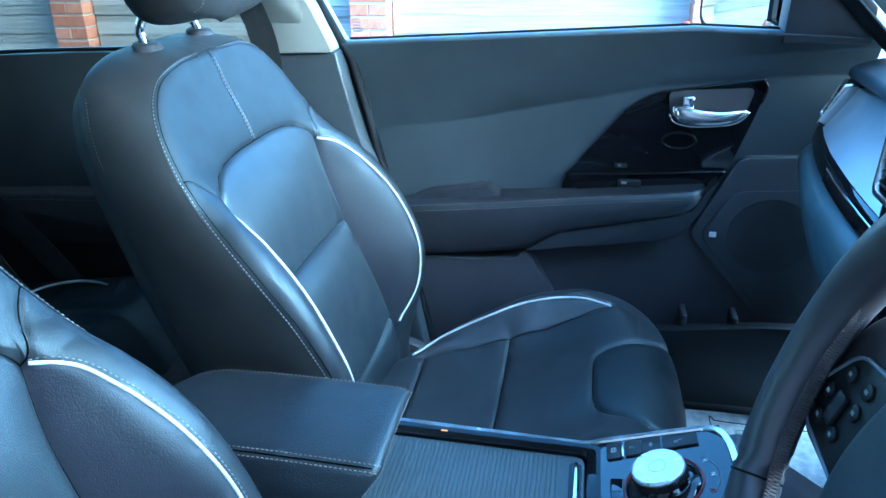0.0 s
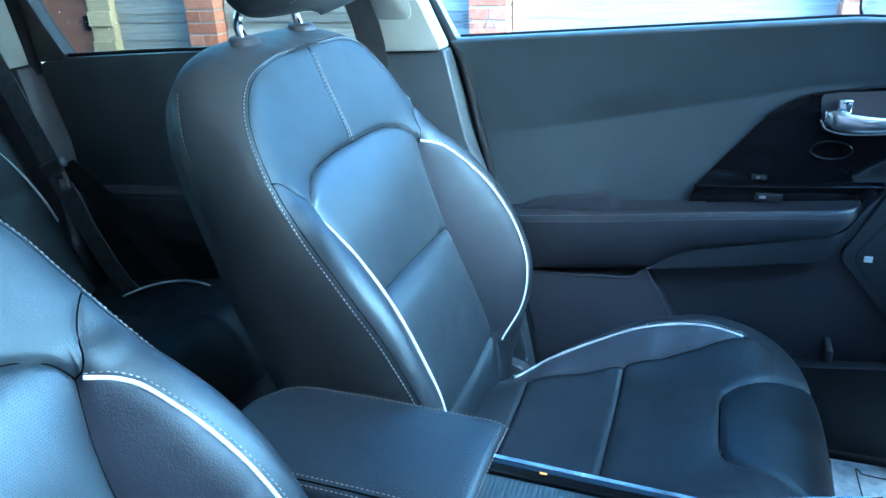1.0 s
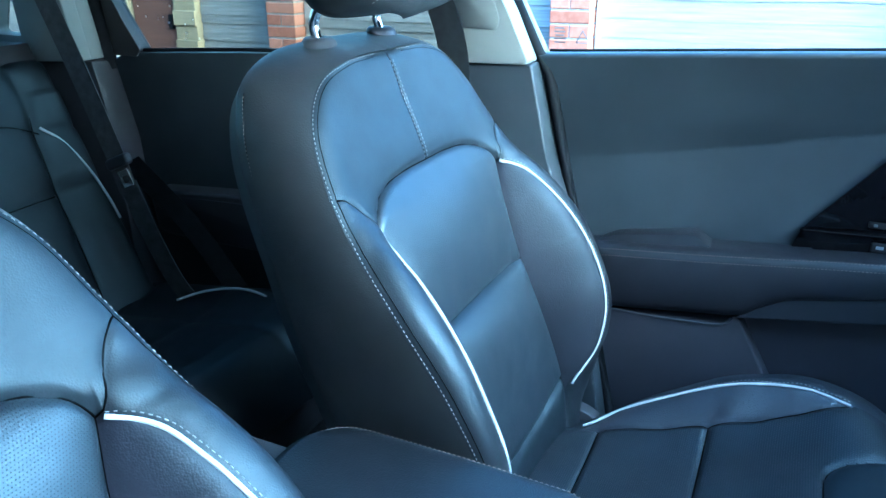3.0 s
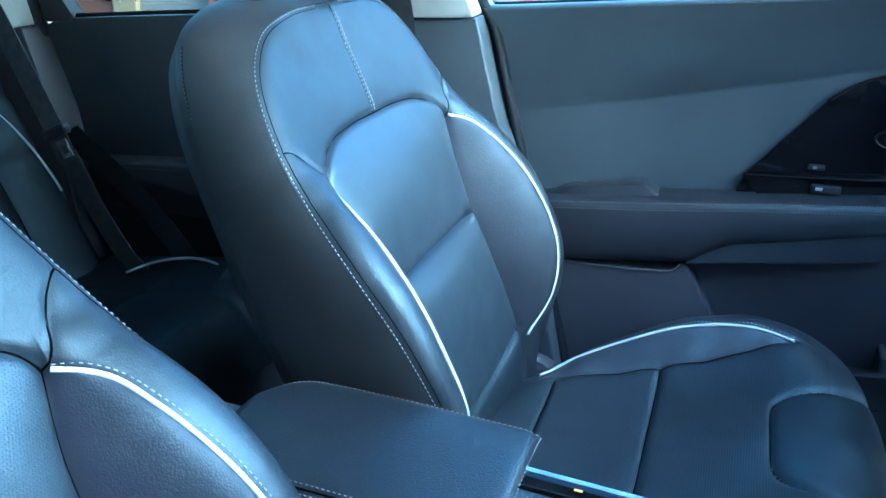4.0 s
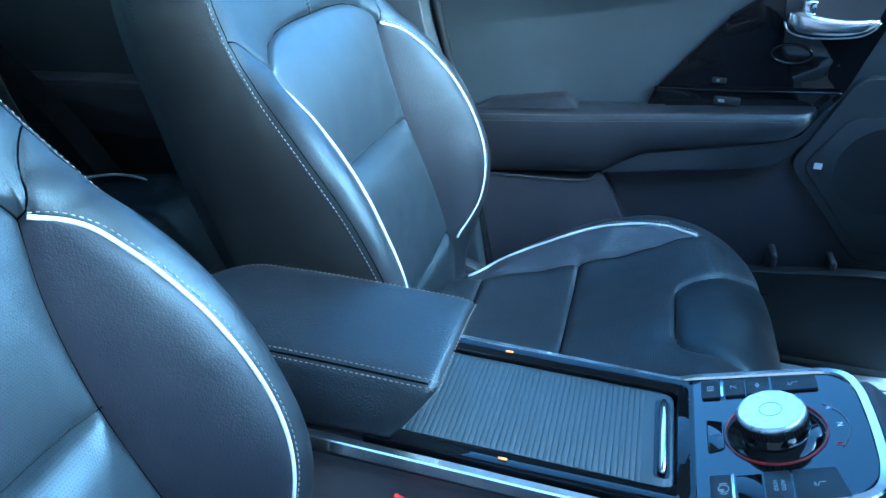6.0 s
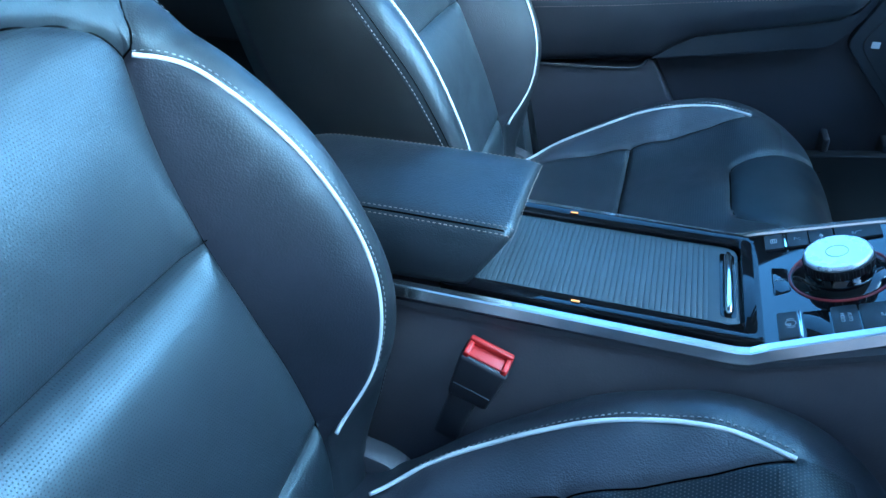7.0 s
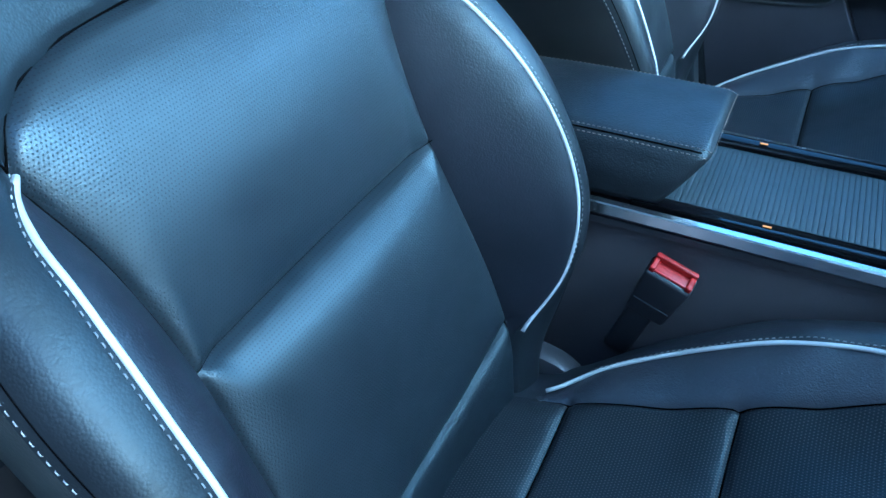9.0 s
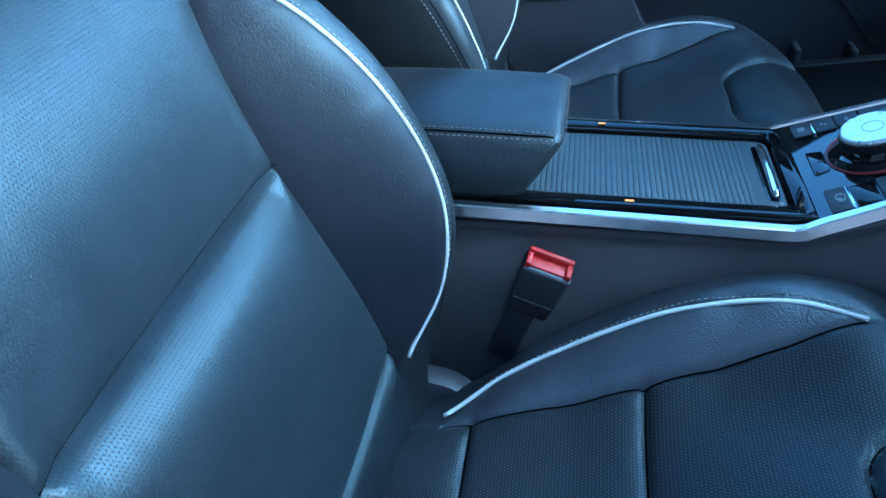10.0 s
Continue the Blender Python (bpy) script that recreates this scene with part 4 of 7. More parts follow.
    path = [deck(0.1605, y, 0.0005 + 0.0022 * (1 - ((y - 0.003) / 0.052) ** 2)) for y in np.linspace(-0.047, 0.053, 16)]
    tube("lid_handle", path, np.array([0.0028] + [0.0040] * 14 + [0.0028]), BRIGHT_CHROME, lid, "bright chrome pull bar", 10)
    part("panel_step", prism([(0.172, -0.086), (0.194, -0.086), (0.194, 0.086), (0.172, 0.086)], -0.006, 0.005, deck, 0.003), GLOSS_BLACK, con, "gloss black cross bar", True)

    # selector panel
    shape = [(0.010, -0.091), (0.150, -0.078), (0.150, 0.078), (0.010, 0.091)]
    panel = part("selector_panel", prism(rounded(shape, [0.002, 0.045, 0.045, 0.002], 8), -0.012, 0.0, on_selector), PIANO_BLACK, con, "gloss black selector panel")
    # one bright trim: along the near side, round the selector and back along the far side
    half = [(0.012, 0.0942), (0.05, 0.0905), (0.105, 0.0853), (0.131, 0.0815), (0.1455, 0.071), (0.1525, 0.050), (0.1545, 0.025), (0.155, 0.0)]
    line = spline(half + [(a, -b) for a, b in half[::-1][1:]], 90)
    tan = np.gradient(line, axis=0)
    nrm = np.stack([tan[:, 1], -tan[:, 0]], -1) / np.linalg.norm(tan, axis=1)[:, None]
    nrm *= np.sign((nrm * (line - np.array([0.07, 0]))).sum(1))[:, None]
    sec = [(-0.0055, -0.012), (-0.0055, 0.0004), (-0.0042, 0.0022), (0.0022, 0.0016), (0.0036, 0.0004), (0.0056, -0.0092), (0.0040, -0.012)]
    up, lean = np.array([0, 0, 1.0]), (SEL_N + np.array([0, 0, 1.0])) / 2.0
    stations = []
    for s in (1, -1):
        side = [(np.array([x, 0.0955 * s, z]), np.array([0, float(s), 0]), up) for x, z in ((-0.36, 0.550), (-0.13, 0.551), (0.0, 0.5475), (0.155, 0.5430), (0.166, 0.5428))]
        side.append((np.array([0.1765, 0.0955 * s, 0.5445]), np.array([0, float(s), 0]), lean))
        stations.append(side)
    bend = [(np.array(on_selector(p[0], p[1], 0.0)), q[0] * SEL_T + np.array([0, q[1], 0]), SEL_N) for p, q in zip(line, nrm)]
    run = stations[0] + bend + stations[1][::-1]
    verts = [tuple(c + o * side_v + h * up_v) for c, side_v, up_v in run for o, h in sec]
    ns, nr = len(sec), len(run)
    mesh_part("chrome_trim", verts, [(i * ns + k, i * ns + (k + 1) % ns, (i + 1) * ns + (k + 1) % ns, (i + 1) * ns + k) for i in range(nr - 1) for k in range(ns)] + [tuple(range(ns)), tuple((nr - 1) * ns + k for k in range(ns))], CHROME, con, "satin chrome trim round the console", smooth=False)
    part("selector_skirt", prism(rounded([(0.0, -0.090), (0.153, -0.077), (0.153, 0.077), (0.0, 0.090)], [0.003, 0.042, 0.042, 0.003], 8), -0.05, -0.012, on_selector, 0.004), DARK_PLASTIC, con, "", True)
    # rotary knob
    cx, cy = 0.0775, 0.002
    ring_v, ring_f = tube_data([on_selector(cx + 0.0415 * math.cos(a), cy + 0.0415 * math.sin(a), 0.0004) for a in np.linspace(0, 2 * np.pi, 64, endpoint=False)], 0.0012, 8, True)
    mesh_part("dial_ring", ring_v, ring_f, RED_RING, panel, "thin red ring")
    kv, kf = revolve([(0.0398, 0.0, 0), (0.0392, 0.0016, 0), (0.0290, 0.0030, 0), (0.0268, 0.0042, 0), (0.0262, 0.0125, 0)], 64, selector_frame(cx, cy))
    knob = mesh_part("rotary_knob", kv, kf, PIANO_BLACK, con, "rotary drive selector with knurled edge")
    kv, kf = revolve([(0.0268, 0.0112, 0), (0.0286, 0.0122, 1), (0.0286, 0.0192, 1), (0.0280, 0.0200, 0)], 224, selector_frame(cx, cy), 0.012)
    mesh_part("knurled_edge", kv, kf, BUTTON, knob, "black knurled grip", smooth=False)
    kv, kf = revolve([(0.0265, 0.0198, 0), (0.0280, 0.0206, 0), (0.0280, 0.0225, 0), (0.0270, 0.0240, 0), (0.0255, 0.0247, 0), (0.0250, 0.0247, 0)], 64, selector_frame(cx, cy))
    mesh_part("knob_cap", kv, kf, KNOB_SILVER, knob, "brushed silver knob cap")
    kv, kf = tube_data([on_selector(cx + 0.0090 * math.cos(a), cy + 0.0090 * math.sin(a), 0.0247) for a in np.linspace(0, 2 * np.pi, 40, endpoint=False)], 0.0004, 6, True)
    mesh_part("cap_button", kv, kf, GREY_MARK, knob)

    # keys beside the knob
    def key(pts, name="push_button", mat=BUTTON, high=0.0024, label=""):
        return part(name, prism(rounded(pts, 0.0018, 3), -0.002, high, on_selector, 0.0007), mat, panel, label, True)

    def near_key(a0, a1, inset0=0.0, inset1=0.0, **kw):
        o = lambda a: -0.0862 + 0.055 * (a - 0.02)
        i = lambda a: -0.0500 + 0.020 * (a - 0.02)
        key([(a0, o(a0)), (a1, o(a1)), (a1 + inset1, i(a1)), (a0 + inset0, i(a0))], **kw)

    near_key(0.0215, 0.0375)
    near_key(0.0385, 0.0405, name="key_bar", mat=BRIGHT_CHROME, high=0.003, label="bright bar")
    near_key(0.0420, 0.0620, name="key_well", mat=GLOSS_BLACK, high=0.0006, label="gloss black well beside the brake key")
    near_key(0.0635, 0.0835)
    near_key(0.0850, 0.1240, inset1=-0.007)

    def far_key(a0, a1, **kw):
        o = lambda a: 0.0820 - 0.055 * (a - 0.02) - 0.05 * max(0.0, a - 0.09)
        key([(a0, 0.0555), (a1, 0.0545), (a1, o(a1)), (a0, o(a0))], **kw)

    far_key(0.0180, 0.0352)
    far_key(0.0360, 0.0380, name="key_bar", mat=BRIGHT_CHROME, high=0.003, label="bright bar")
    far_key(0.0390, 0.0575)
    far_key(0.0585, 0.0795)
    far_key(0.0815, 0.1200)
    release = [(0.0215, -0.020), (0.0350, -0.016), (0.0350, 0.020), (0.0215, 0.024)]
    key(release, "release_key", PIANO_BLACK, 0.0010, "slim gloss parking release key")
    tube("key_gap", [on_selector(a, b, 0.0002) for a, b in rounded(release, 0.003, 4)], 0.0006, RUBBER, panel, "", 5, True)

    def write(text, a, b, size, mat=KEY_MARK, h=0.0027, turn=-90):
        lettering(text, mat, panel, size, selector_frame(a, b, h) @ pose(0, 0, 0, 0, 0, turn))

    write("P", 0.0295, -0.068, 0.0065)
    write("AUTO", 0.0768, -0.0655, 0.0042)
    write("HOLD", 0.0712, -0.0655, 0.0042)
    def icon(a, b, strokes, size=0.001):
        """A small printed symbol drawn in strokes, in millimetres along and across the key."""
        verts, faces = [], []
        for line in strokes:
            v, f = tube_data([on_selector(a + p * size, b + q * size, 0.0024) for p, q in line], 0.00032, 5)
            faces.extend(tuple(i + len(verts) for i in face) for face in f)
            verts.extend(v)
        mesh_part("key_symbol", verts, faces, KEY_MARK, panel, smooth=False)

    circle = lambda r: [(r * math.cos(t), r * math.sin(t)) for t in np.linspace(0, 2 * np.pi, 15)]
    seat = [[(4, 1.5), (-1, 1.0), (-2.2, -2.8)]] + [[(-3.2 + 0.3 * k, 0.8 - 1.5 * k), (-4.0, 1.2 - 1.5 * k), (-4.8, 0.6 - 1.5 * k)] for k in range(3)]
    icon(0.0318, -0.0658, [circle(4.2), [(3.2, 5.2), (0, 6.2), (-3.2, 5.2)], [(3.2, -5.2), (0, -6.2), (-3.2, -5.2)]])
    icon(0.104, -0.0650, seat)
    icon(0.0265, 0.0690, [[(p, -3.4), (p, 3.4)] for p in (-2.6, -0.9, 0.9, 2.6)] + [[(-2.6, q), (2.6, q)] for q in (-3.4, 3.4)])
    icon(0.0480, 0.0680, [[(2.4, -3.0), (-0.4, 0.4), (-2.4, 2.4)], [(2.4, 0.2), (1.2, 1.6)], [(-2.6, -1.6), (-2.6, 2.6)]])
    icon(0.0690, 0.0670, [[(0, -3.6), (1.7, 0), (0, 3.6)], [(0, -3.6), (-1.7, 0), (0, 3.6)], circle(0.9)])
    icon(0.1000, 0.0650, seat)
    write("R", 0.1237, 0.0275, 0.007, WHITE_MARK, 0.0004)
    write("N", 0.1288, 0.0045, 0.007, WHITE_MARK, 0.0004)
    write("D", 0.1248, -0.0193, 0.007, RED_BUTTON, 0.0004)
    write("P REL", 0.0285, 0.002, 0.0042, GREY_MARK, 0.0013, 0)
    tube("letter_arc", [on_selector(cx + 0.058 * math.cos(a), cy + 0.047 * math.sin(a), 0.0003) for a in np.linspace(-0.55, 0.75, 24)], 0.0007, GREY_MARK, panel, "thin grey arc", 6)
    # armrest box
    n_along, rows = 34, []
    sec = [(-0.083, 0.003), (-0.0865, 0.012), (-0.084, 0.030), (-0.076, 0.048), (-0.071, 0.0565), (-0.064, 0.0605), (-0.05, 0.0635), (-0.02, 0.066), (0.01, 0.0672), (0.04, 0.0665), (0.066, 0.064), (0.0785, 0.060), (0.085, 0.052), (0.089, 0.035), (0.091, 0.012), (0.089, 0.003)]
    sec = spline([(y, z) for y, z in sec], 60)
    verts = []
    top = sec[:, 1].max()
    for i in range(n_along):
        f = i / (n_along - 1)
        x = -0.286 + 0.286 * f
        tip = max(0.0, (f - 0.91) / 0.09)
        tail = max(0.0, 1 - f / 0.22)
        crown = 0.003 * math.sin(math.pi * min(1, f * 1.1)) - 0.004 * tail ** 2
        for y, z in sec:
            h = z / top
            # the front end leans: low parts stop further back
            xe = x - max(0.0, 0.9 - h) * 0.048 * max(0.0, (f - 0.55) / 0.45) - 0.036
            zz = 0.549 + z * (1 - 0.06 * tip ** 3) + crown * h
            yy = 0.006 + (y - 0.006) * (1 - 0.03 * tip ** 3 - 0.42 * tail ** 3)
            verts.append((xe, yy, zz))
    m = len(sec)
    faces = grid_faces(n_along, m) + [tuple((n_along - 1) * m + k for k in range(m)), tuple(range(m - 1, -1, -1))]
    pad = mesh_part("armrest", verts, faces, LEATHER_ARM, con, "stitched black leather armrest lid", np.array([(v[0], v[1]) for v in verts]))
    vv = np.array(verts).reshape(n_along, m, 3)
    sv, sf = [], []
    for idx in (int(np.abs(sec[:30, 0] + 0.0690).argmin()), int(np.abs(sec[:30, 0] + 0.0610).argmin()), int(np.abs(sec[30:, 0] - 0.079).argmin()) + 30):
        line = vv[:, idx]
        nn = np.tile((0, -0.5 if idx < 30 else 0.4, 0.8), (n_along, 1))
        st, fc = stitches(line, nn, radius=0.00045)
        k = len(sv)
        sv.extend(st)
        sf.extend(tuple(i + k for i in q) for q in fc)
    mid_row = int(np.abs(sec[:30, 0] + 0.0650).argmin())
    tube("seam", vv[1:-1, mid_row] + np.array([0, -0.0002, 0.0003]), 0.0009, SEAM_SHADE, pad, "", 6)
    # seam round the nose
    nose = vv[-1, 8:52] + np.array([0.0006, 0, 0])
    st, fc = stitches(nose, np.tile((1.0, 0, 0.2), (len(nose), 1)), radius=0.0004)
    k = len(sv)
    sv.extend(st)
    sf.extend(tuple(i + k for i in q) for q in fc)
    tagged(mesh_part("stitching", sv, sf, TAN_THREAD, pad, "tan thread seams", smooth=False), kind="stuff")


KNOB_SILVER = smooth_finish("knob_silver", (0.62, 0.64, 0.66), 0.3, 0.6)
GREY_SLAT = plastic("grey_slat", (0.022, 0.029, 0.035), 0.5, 0.2)
centre_console()


def belt_buckle(at, turn, label):
    b = thing("seat_belt_buckle", at, label, "belt buckle", "seat belt buckles")
    m = Matrix.Translation(at) @ turn
    def put(center, size, bevel, name, mat, lab="", parent=b):
        bm = box(center, size, bevel, 3)
        bmesh.ops.transform(bm, matrix=m, verts=bm.verts)
        return part(name, bm, mat, parent, lab, True)
    bm = box((0, 0, -0.034), (0.048, 0.025, 0.066), 0.004, 3)
    for v in bm.verts:
        # the lower end narrows
        low = max(0.0, (-0.035 - v.co.z) / 0.03)
        v.co.x *= 1 - 0.14 * low
        v.co.y *= 1 - 0.2 * low
    bmesh.ops.transform(bm, matrix=m, verts=bm.verts)
    body = part("housing", bm, DARK_PLASTIC, b, "black plastic housing", True)
    put((0, 0.001, -0.002), (0.042, 0.0185, 0.006), 0.0015, "release_button", RED_BUTTON, "red release button", body)
    put((0, 0.0078, 0.003), (0.044, 0.0060, 0.009), 0.002, "button_rim", RED_BUTTON, "red rim behind the button", body)
    for s in (1, -1):
        put((0.0190 * s, -0.001, 0.001), (0.006, 0.0185, 0.007), 0.0018, "button_guide", RED_BUTTON, "", body)
    put((0.0, -0.0122, -0.043), (0.038, 0.0014, 0.0012), 0.0004, "mould_line", GREY_PLASTIC, "", body)
    put((-0.004, 0.0, -0.105), (0.028, 0.011, 0.09), 0.004, "stalk", DARK_PLASTIC, "", body)
    return b


belt_buckle((-0.043, -0.121, 0.506), pose(0, 0, 0, 8, 18, -4), "black seat belt buckle with a red release button")

# ---- front passenger door ----
def sill_z(x):
    return 0.918 + 0.030 * np.clip((x + 0.28) / 0.6, 0, 1) - 0.012 * np.clip((x - 0.32) / 0.28, 0, 1)


def crease_z(x):
    return np.interp(x, [-0.30, -0.21, 0.0, 0.213, 0.464, 0.65], [0.757, 0.779, 0.832, 0.871, 0.905, 0.918])


def second_z(x):
    return np.interp(x, [-0.30, -0.05, 0.15, 0.30, 0.464, 0.65], [0.74, 0.775, 0.815, 0.845, 0.862, 0.87])


def door_y(x, z):
    """The inner face of the door skin."""
    x, z = np.asarray(x, float), np.asarray(z, float)
    s, c, d = sill_z(x), crease_z(x), second_z(x)
    upper = 0.722 - (z - c) / np.maximum(s - c, 0.01) * 0.046
    w = np.clip((x + 0.28) / 0.25, 0, 1)
    mid = 0.722 + (c - z) * 0.55 * w + (c - z) * 0.12 * (1 - w)
    low = 0.722 + (c - d) * (0.55 * w + 0.12 * (1 - w)) + (d - z) * 0.06
    y = np.where(z > c, upper, np.where(z > d, mid, low))
    return np.minimum(y, 0.752)


def skin(name, poly, lift, mat, parent, label="", step=0.006, back=0.006, rim=True):
    """A sheet that follows the door skin inside an outline (x, z), proud of it by lift, with a folded rim."""
    poly = np.asarray(poly, float)
    pts = []
    n = len(poly)
    for i in range(n):
        a, b = poly[i], poly[(i + 1) % n]
        k = max(1, int(np.linalg.norm(b - a) / step))
        pts += [a + (b - a) * j / k for j in range(k)]
    pts = np.array(pts)
    bm = bmesh.new()
    ring = [bm.verts.new((x, 0, z)) for x, z in pts]
    face = bm.faces.new(ring)
    bmesh.ops.triangulate(bm, faces=[face])
    for _ in range(2):
        long = [e for e in bm.edges if e.calc_length() > step * 4]
        if not long:
            break
        bmesh.ops.subdivide_edges(bm, edges=long, cuts=3)
        bmesh.ops.triangulate(bm, faces=bm.faces[:])
    for v in bm.verts:
        v.co.y = float(door_y(v.co.x, v.co.z)) - lift
    if rim:
        edges = [e for e in bm.edges if len(e.link_faces) == 1]
        got = bmesh.ops.extrude_edge_only(bm, edges=edges)
        for v in got["geom"]:
            if isinstance(v, bmesh.types.BMVert):
                v.co.y += lift + back
    return part(name, bm, mat, parent, label, True, 35)


def front_door():
    door = thing("front_door", (0.1, 0.77, 0.2), "closed dark car door with gloss black switch panel and stitched armrest", "car door", "passenger side doors")
    xr = lambda z: -0.292 + (0.895 - z) * 0.245
    rows, cols = 90, 110
    zs = np.concatenate([np.linspace(0.21, 0.70, 34)[:-1], np.linspace(0.70, 1.0, 57)])
    verts = []
    for k, z in enumerate(zs):
        x = np.linspace(0, 1, cols)
        zz = np.full(cols, min(z, 1.0))
        x0 = xr(min(z, 0.918))
        xx = x0 + (0.62 - x0) * x
        top = sill_z(xx)
        if z > 0.70:
            zz = 0.70 + (z - 0.70) / 0.30 * (top - 0.70)
        y = door_y(xx, zz)
        verts.append(np.column_stack([xx, y, zz]))
    # fold over the sill towards the glass, and back round the rear edge
    lip = verts[-1].copy()
    lip[:, 1] += 0.020
    lip[:, 2] += 0.004
    lip2 = lip.copy()
    lip2[:, 1] += 0.022
    lip2[:, 2] -= 0.002
    verts += [lip, lip2]
    v = np.concatenate(verts)
    # soft upper trim, and hard lower trim from behind the armrest down
    split = int(np.argmax(zs > 0.60))
    flag = np.zeros((len(verts) - 1, cols - 1), bool)
    flag[split:] = True
    for name, which, mat, label in (("door_skin", flag, DOOR_TOP, "dark soft upper door trim"), ("lower_skin", ~flag, HARD_TRIM, "hard grained lower door trim")):
        vs, fs, us = compact(v, grid_faces(len(verts), cols, which), v[:, ::2])
        mesh_part(name, vs, fs, mat, door, label, us)
    part("door_core", prism([(xr(0.25), 0.22), (0.62, 0.22), (0.62, 0.90), (xr(0.9), 0.90)], 0.765, 0.86, lambda a, b, h: (a, h, b)), BODY_PAINT, door, "painted outer door skin")
    edge_path = [(float(xr(z)) - 0.004, float(door_y(xr(z), z)) + 0.012, z) for z in np.linspace(0.22, 0.918, 20)]
    tube("door_seal", edge_path, 0.008, RUBBER, door, "black rubber door seal", 8)
    tube("glass_seal", [(x, 0.716, float(sill_z(x)) + 0.003) for x in np.linspace(-0.29, 0.46, 20)], 0.0035, RUBBER, door, "black rubber weather strip")
    # side glass
    part("window_pane", prism([(-0.305, 0.90), (0.47, 0.90), (0.47, 1.02), (0.30, 1.33), (-0.49, 1.33)], 0.0, 0.004, lambda a, b, h: (a, 0.722 - (b - 0.9) * 0.27 + h, b)), CLEAR_GLASS, door, "clear side window").visible_shadow = False
    gy = lambda z: 0.7195 - (z - 0.9) * 0.27
    # etched marks on the glass
    mesh_part("glass_mark", *tube_data([((1 - t) * a[0] + t * b[0], (1 - t) * a[1] + t * b[1], (1 - t) * a[2] + t * b[2]) for a, b in zip([(-0.247, gy(0.936), 0.936), (-0.225, gy(0.936), 0.936), (-0.236, gy(0.955), 0.955)], [(-0.225, gy(0.936), 0.936), (-0.236, gy(0.955), 0.955), (-0.247, gy(0.936), 0.936)]) for t in np.linspace(0, 1, 6)], 0.0008, 5), GREY_MARK, door, "small etched triangle on the glass")
    for k, w in enumerate((0.018, 0.020, 0.014, 0.018, 0.016)):
        part("glass_text_bar", box((-0.273, gy(0.936 + 0.0055 * k), 0.936 + 0.0055 * k), (w, 0.0006, 0.0022)), GREY_MARK, door)

    # gloss black switch panel with a hollow for the handle
    out = rounded([(0.106, 0.628), (0.118, 0.668), (0.216, 0.792), (0.262, 0.829), (0.448, 0.857), (0.458, 0.842), (0.440, 0.778), (0.409, 0.680), (0.372, 0.632)], [0.006, 0.02, 0.02, 0.03, 0.012, 0.014, 0.02, 0.02, 0.01], 5)
    panel = skin("switch_panel", out, 0.006, PIANO_BLACK, door, "gloss black switch panel")
    rim = [(x, float(door_y(x, z)) - 0.0075, z) for x, z in rounded([(0.216, 0.792), (0.262, 0.829), (0.448, 0.857), (0.458, 0.842), (0.45, 0.815)], [0, 0.03, 0.012, 0.014, 0], 6)]
    tube("panel_edge", spline(rim, 60), 0.0028, PIANO_BLACK, panel, "", 8)
    skin("handle_hollow", rounded([(0.290, 0.835), (0.438, 0.843), (0.425, 0.792), (0.33, 0.775), (0.297, 0.792)], 0.015, 5), 0.0095, DARK_PLASTIC, panel, "matt dark hollow behind the handle", rim=False)
    on = lambda x, z, lift: (x, float(door_y(x, z)) - lift, z)
    path = spline([on(0.300, 0.800, 0.012), on(0.310, 0.797, 0.022), on(0.335, 0.793, 0.029), on(0.375, 0.792, 0.031), on(0.405, 0.796, 0.028), on(0.427, 0.801, 0.018)], 24)
    hv, hf = [], []
    sides = 20
    for i, p in enumerate(path):
        f = i / 23
        hz = (0.0172 - 0.0075 * f ** 1.3) * (1 - 0.45 * max(0, 1 - f * 8)) * (1 - 0.4 * max(0, f * 8 - 7))
        for k in range(sides):
            a = 2 * math.pi * k / sides
            hv.append((p[0], p[1] + 0.0075 * math.cos(a), p[2] + hz * np.sign(math.sin(a)) * abs(math.sin(a)) ** 0.7))
    hf = [(i * sides + k, i * sides + (k + 1) % sides, (i + 1) * sides + (k + 1) % sides, (i + 1) * sides + k) for i in range(23) for k in range(sides)] + [tuple(range(sides)), tuple(23 * sides + k for k in range(sides))]
    handle = mesh_part("door_handle", hv, hf, CHROME, door, "satin chrome inside door handle")
    part("lock_tab", box(on(0.3245, 0.8165, 0.020), (0.021, 0.014, 0.025), 0.004, 3), BRIGHT_CHROME, handle, "bright lock tab", True)
    tube("handle_base", spline([on(0.296, 0.792, 0.0105), on(0.306, 0.777, 0.0105), on(0.34, 0.770, 0.0105), on(0.40, 0.775, 0.0105), on(0.425, 0.787, 0.0105), on(0.432, 0.80, 0.0105)], 30), 0.0018, CHROME, handle, "thin chrome edging")
    dish = [on(0.318 + 0.030 * math.cos(a), 0.742 + 0.015 * math.sin(a), 0.0072) for a in np.linspace(0, 2 * np.pi, 32, endpoint=False)]
    tube("pull_dish", dish, 0.0022, PIANO_BLACK, panel, "oval dish rim", 8, True)
    # ledge with the window switch
    ledge = skin("switch_ledge", [(0.118, 0.670), (0.249, 0.677), (0.403, 0.688), (0.404, 0.680), (0.372, 0.657), (0.33, 0.648), (0.150, 0.632), (0.132, 0.648)], 0.014, PIANO_BLACK, door, "gloss black ledge")
    tube("ledge_trim", spline([on(0.116, 0.670, 0.013), on(0.249, 0.677, 0.016), on(0.39, 0.687, 0.016), on(0.403, 0.686, 0.017), on(0.398, 0.677, 0.018), on(0.372, 0.657, 0.018), on(0.34, 0.650, 0.018)], 60), 0.0022, PIANO_BLACK, ledge, "", 8)
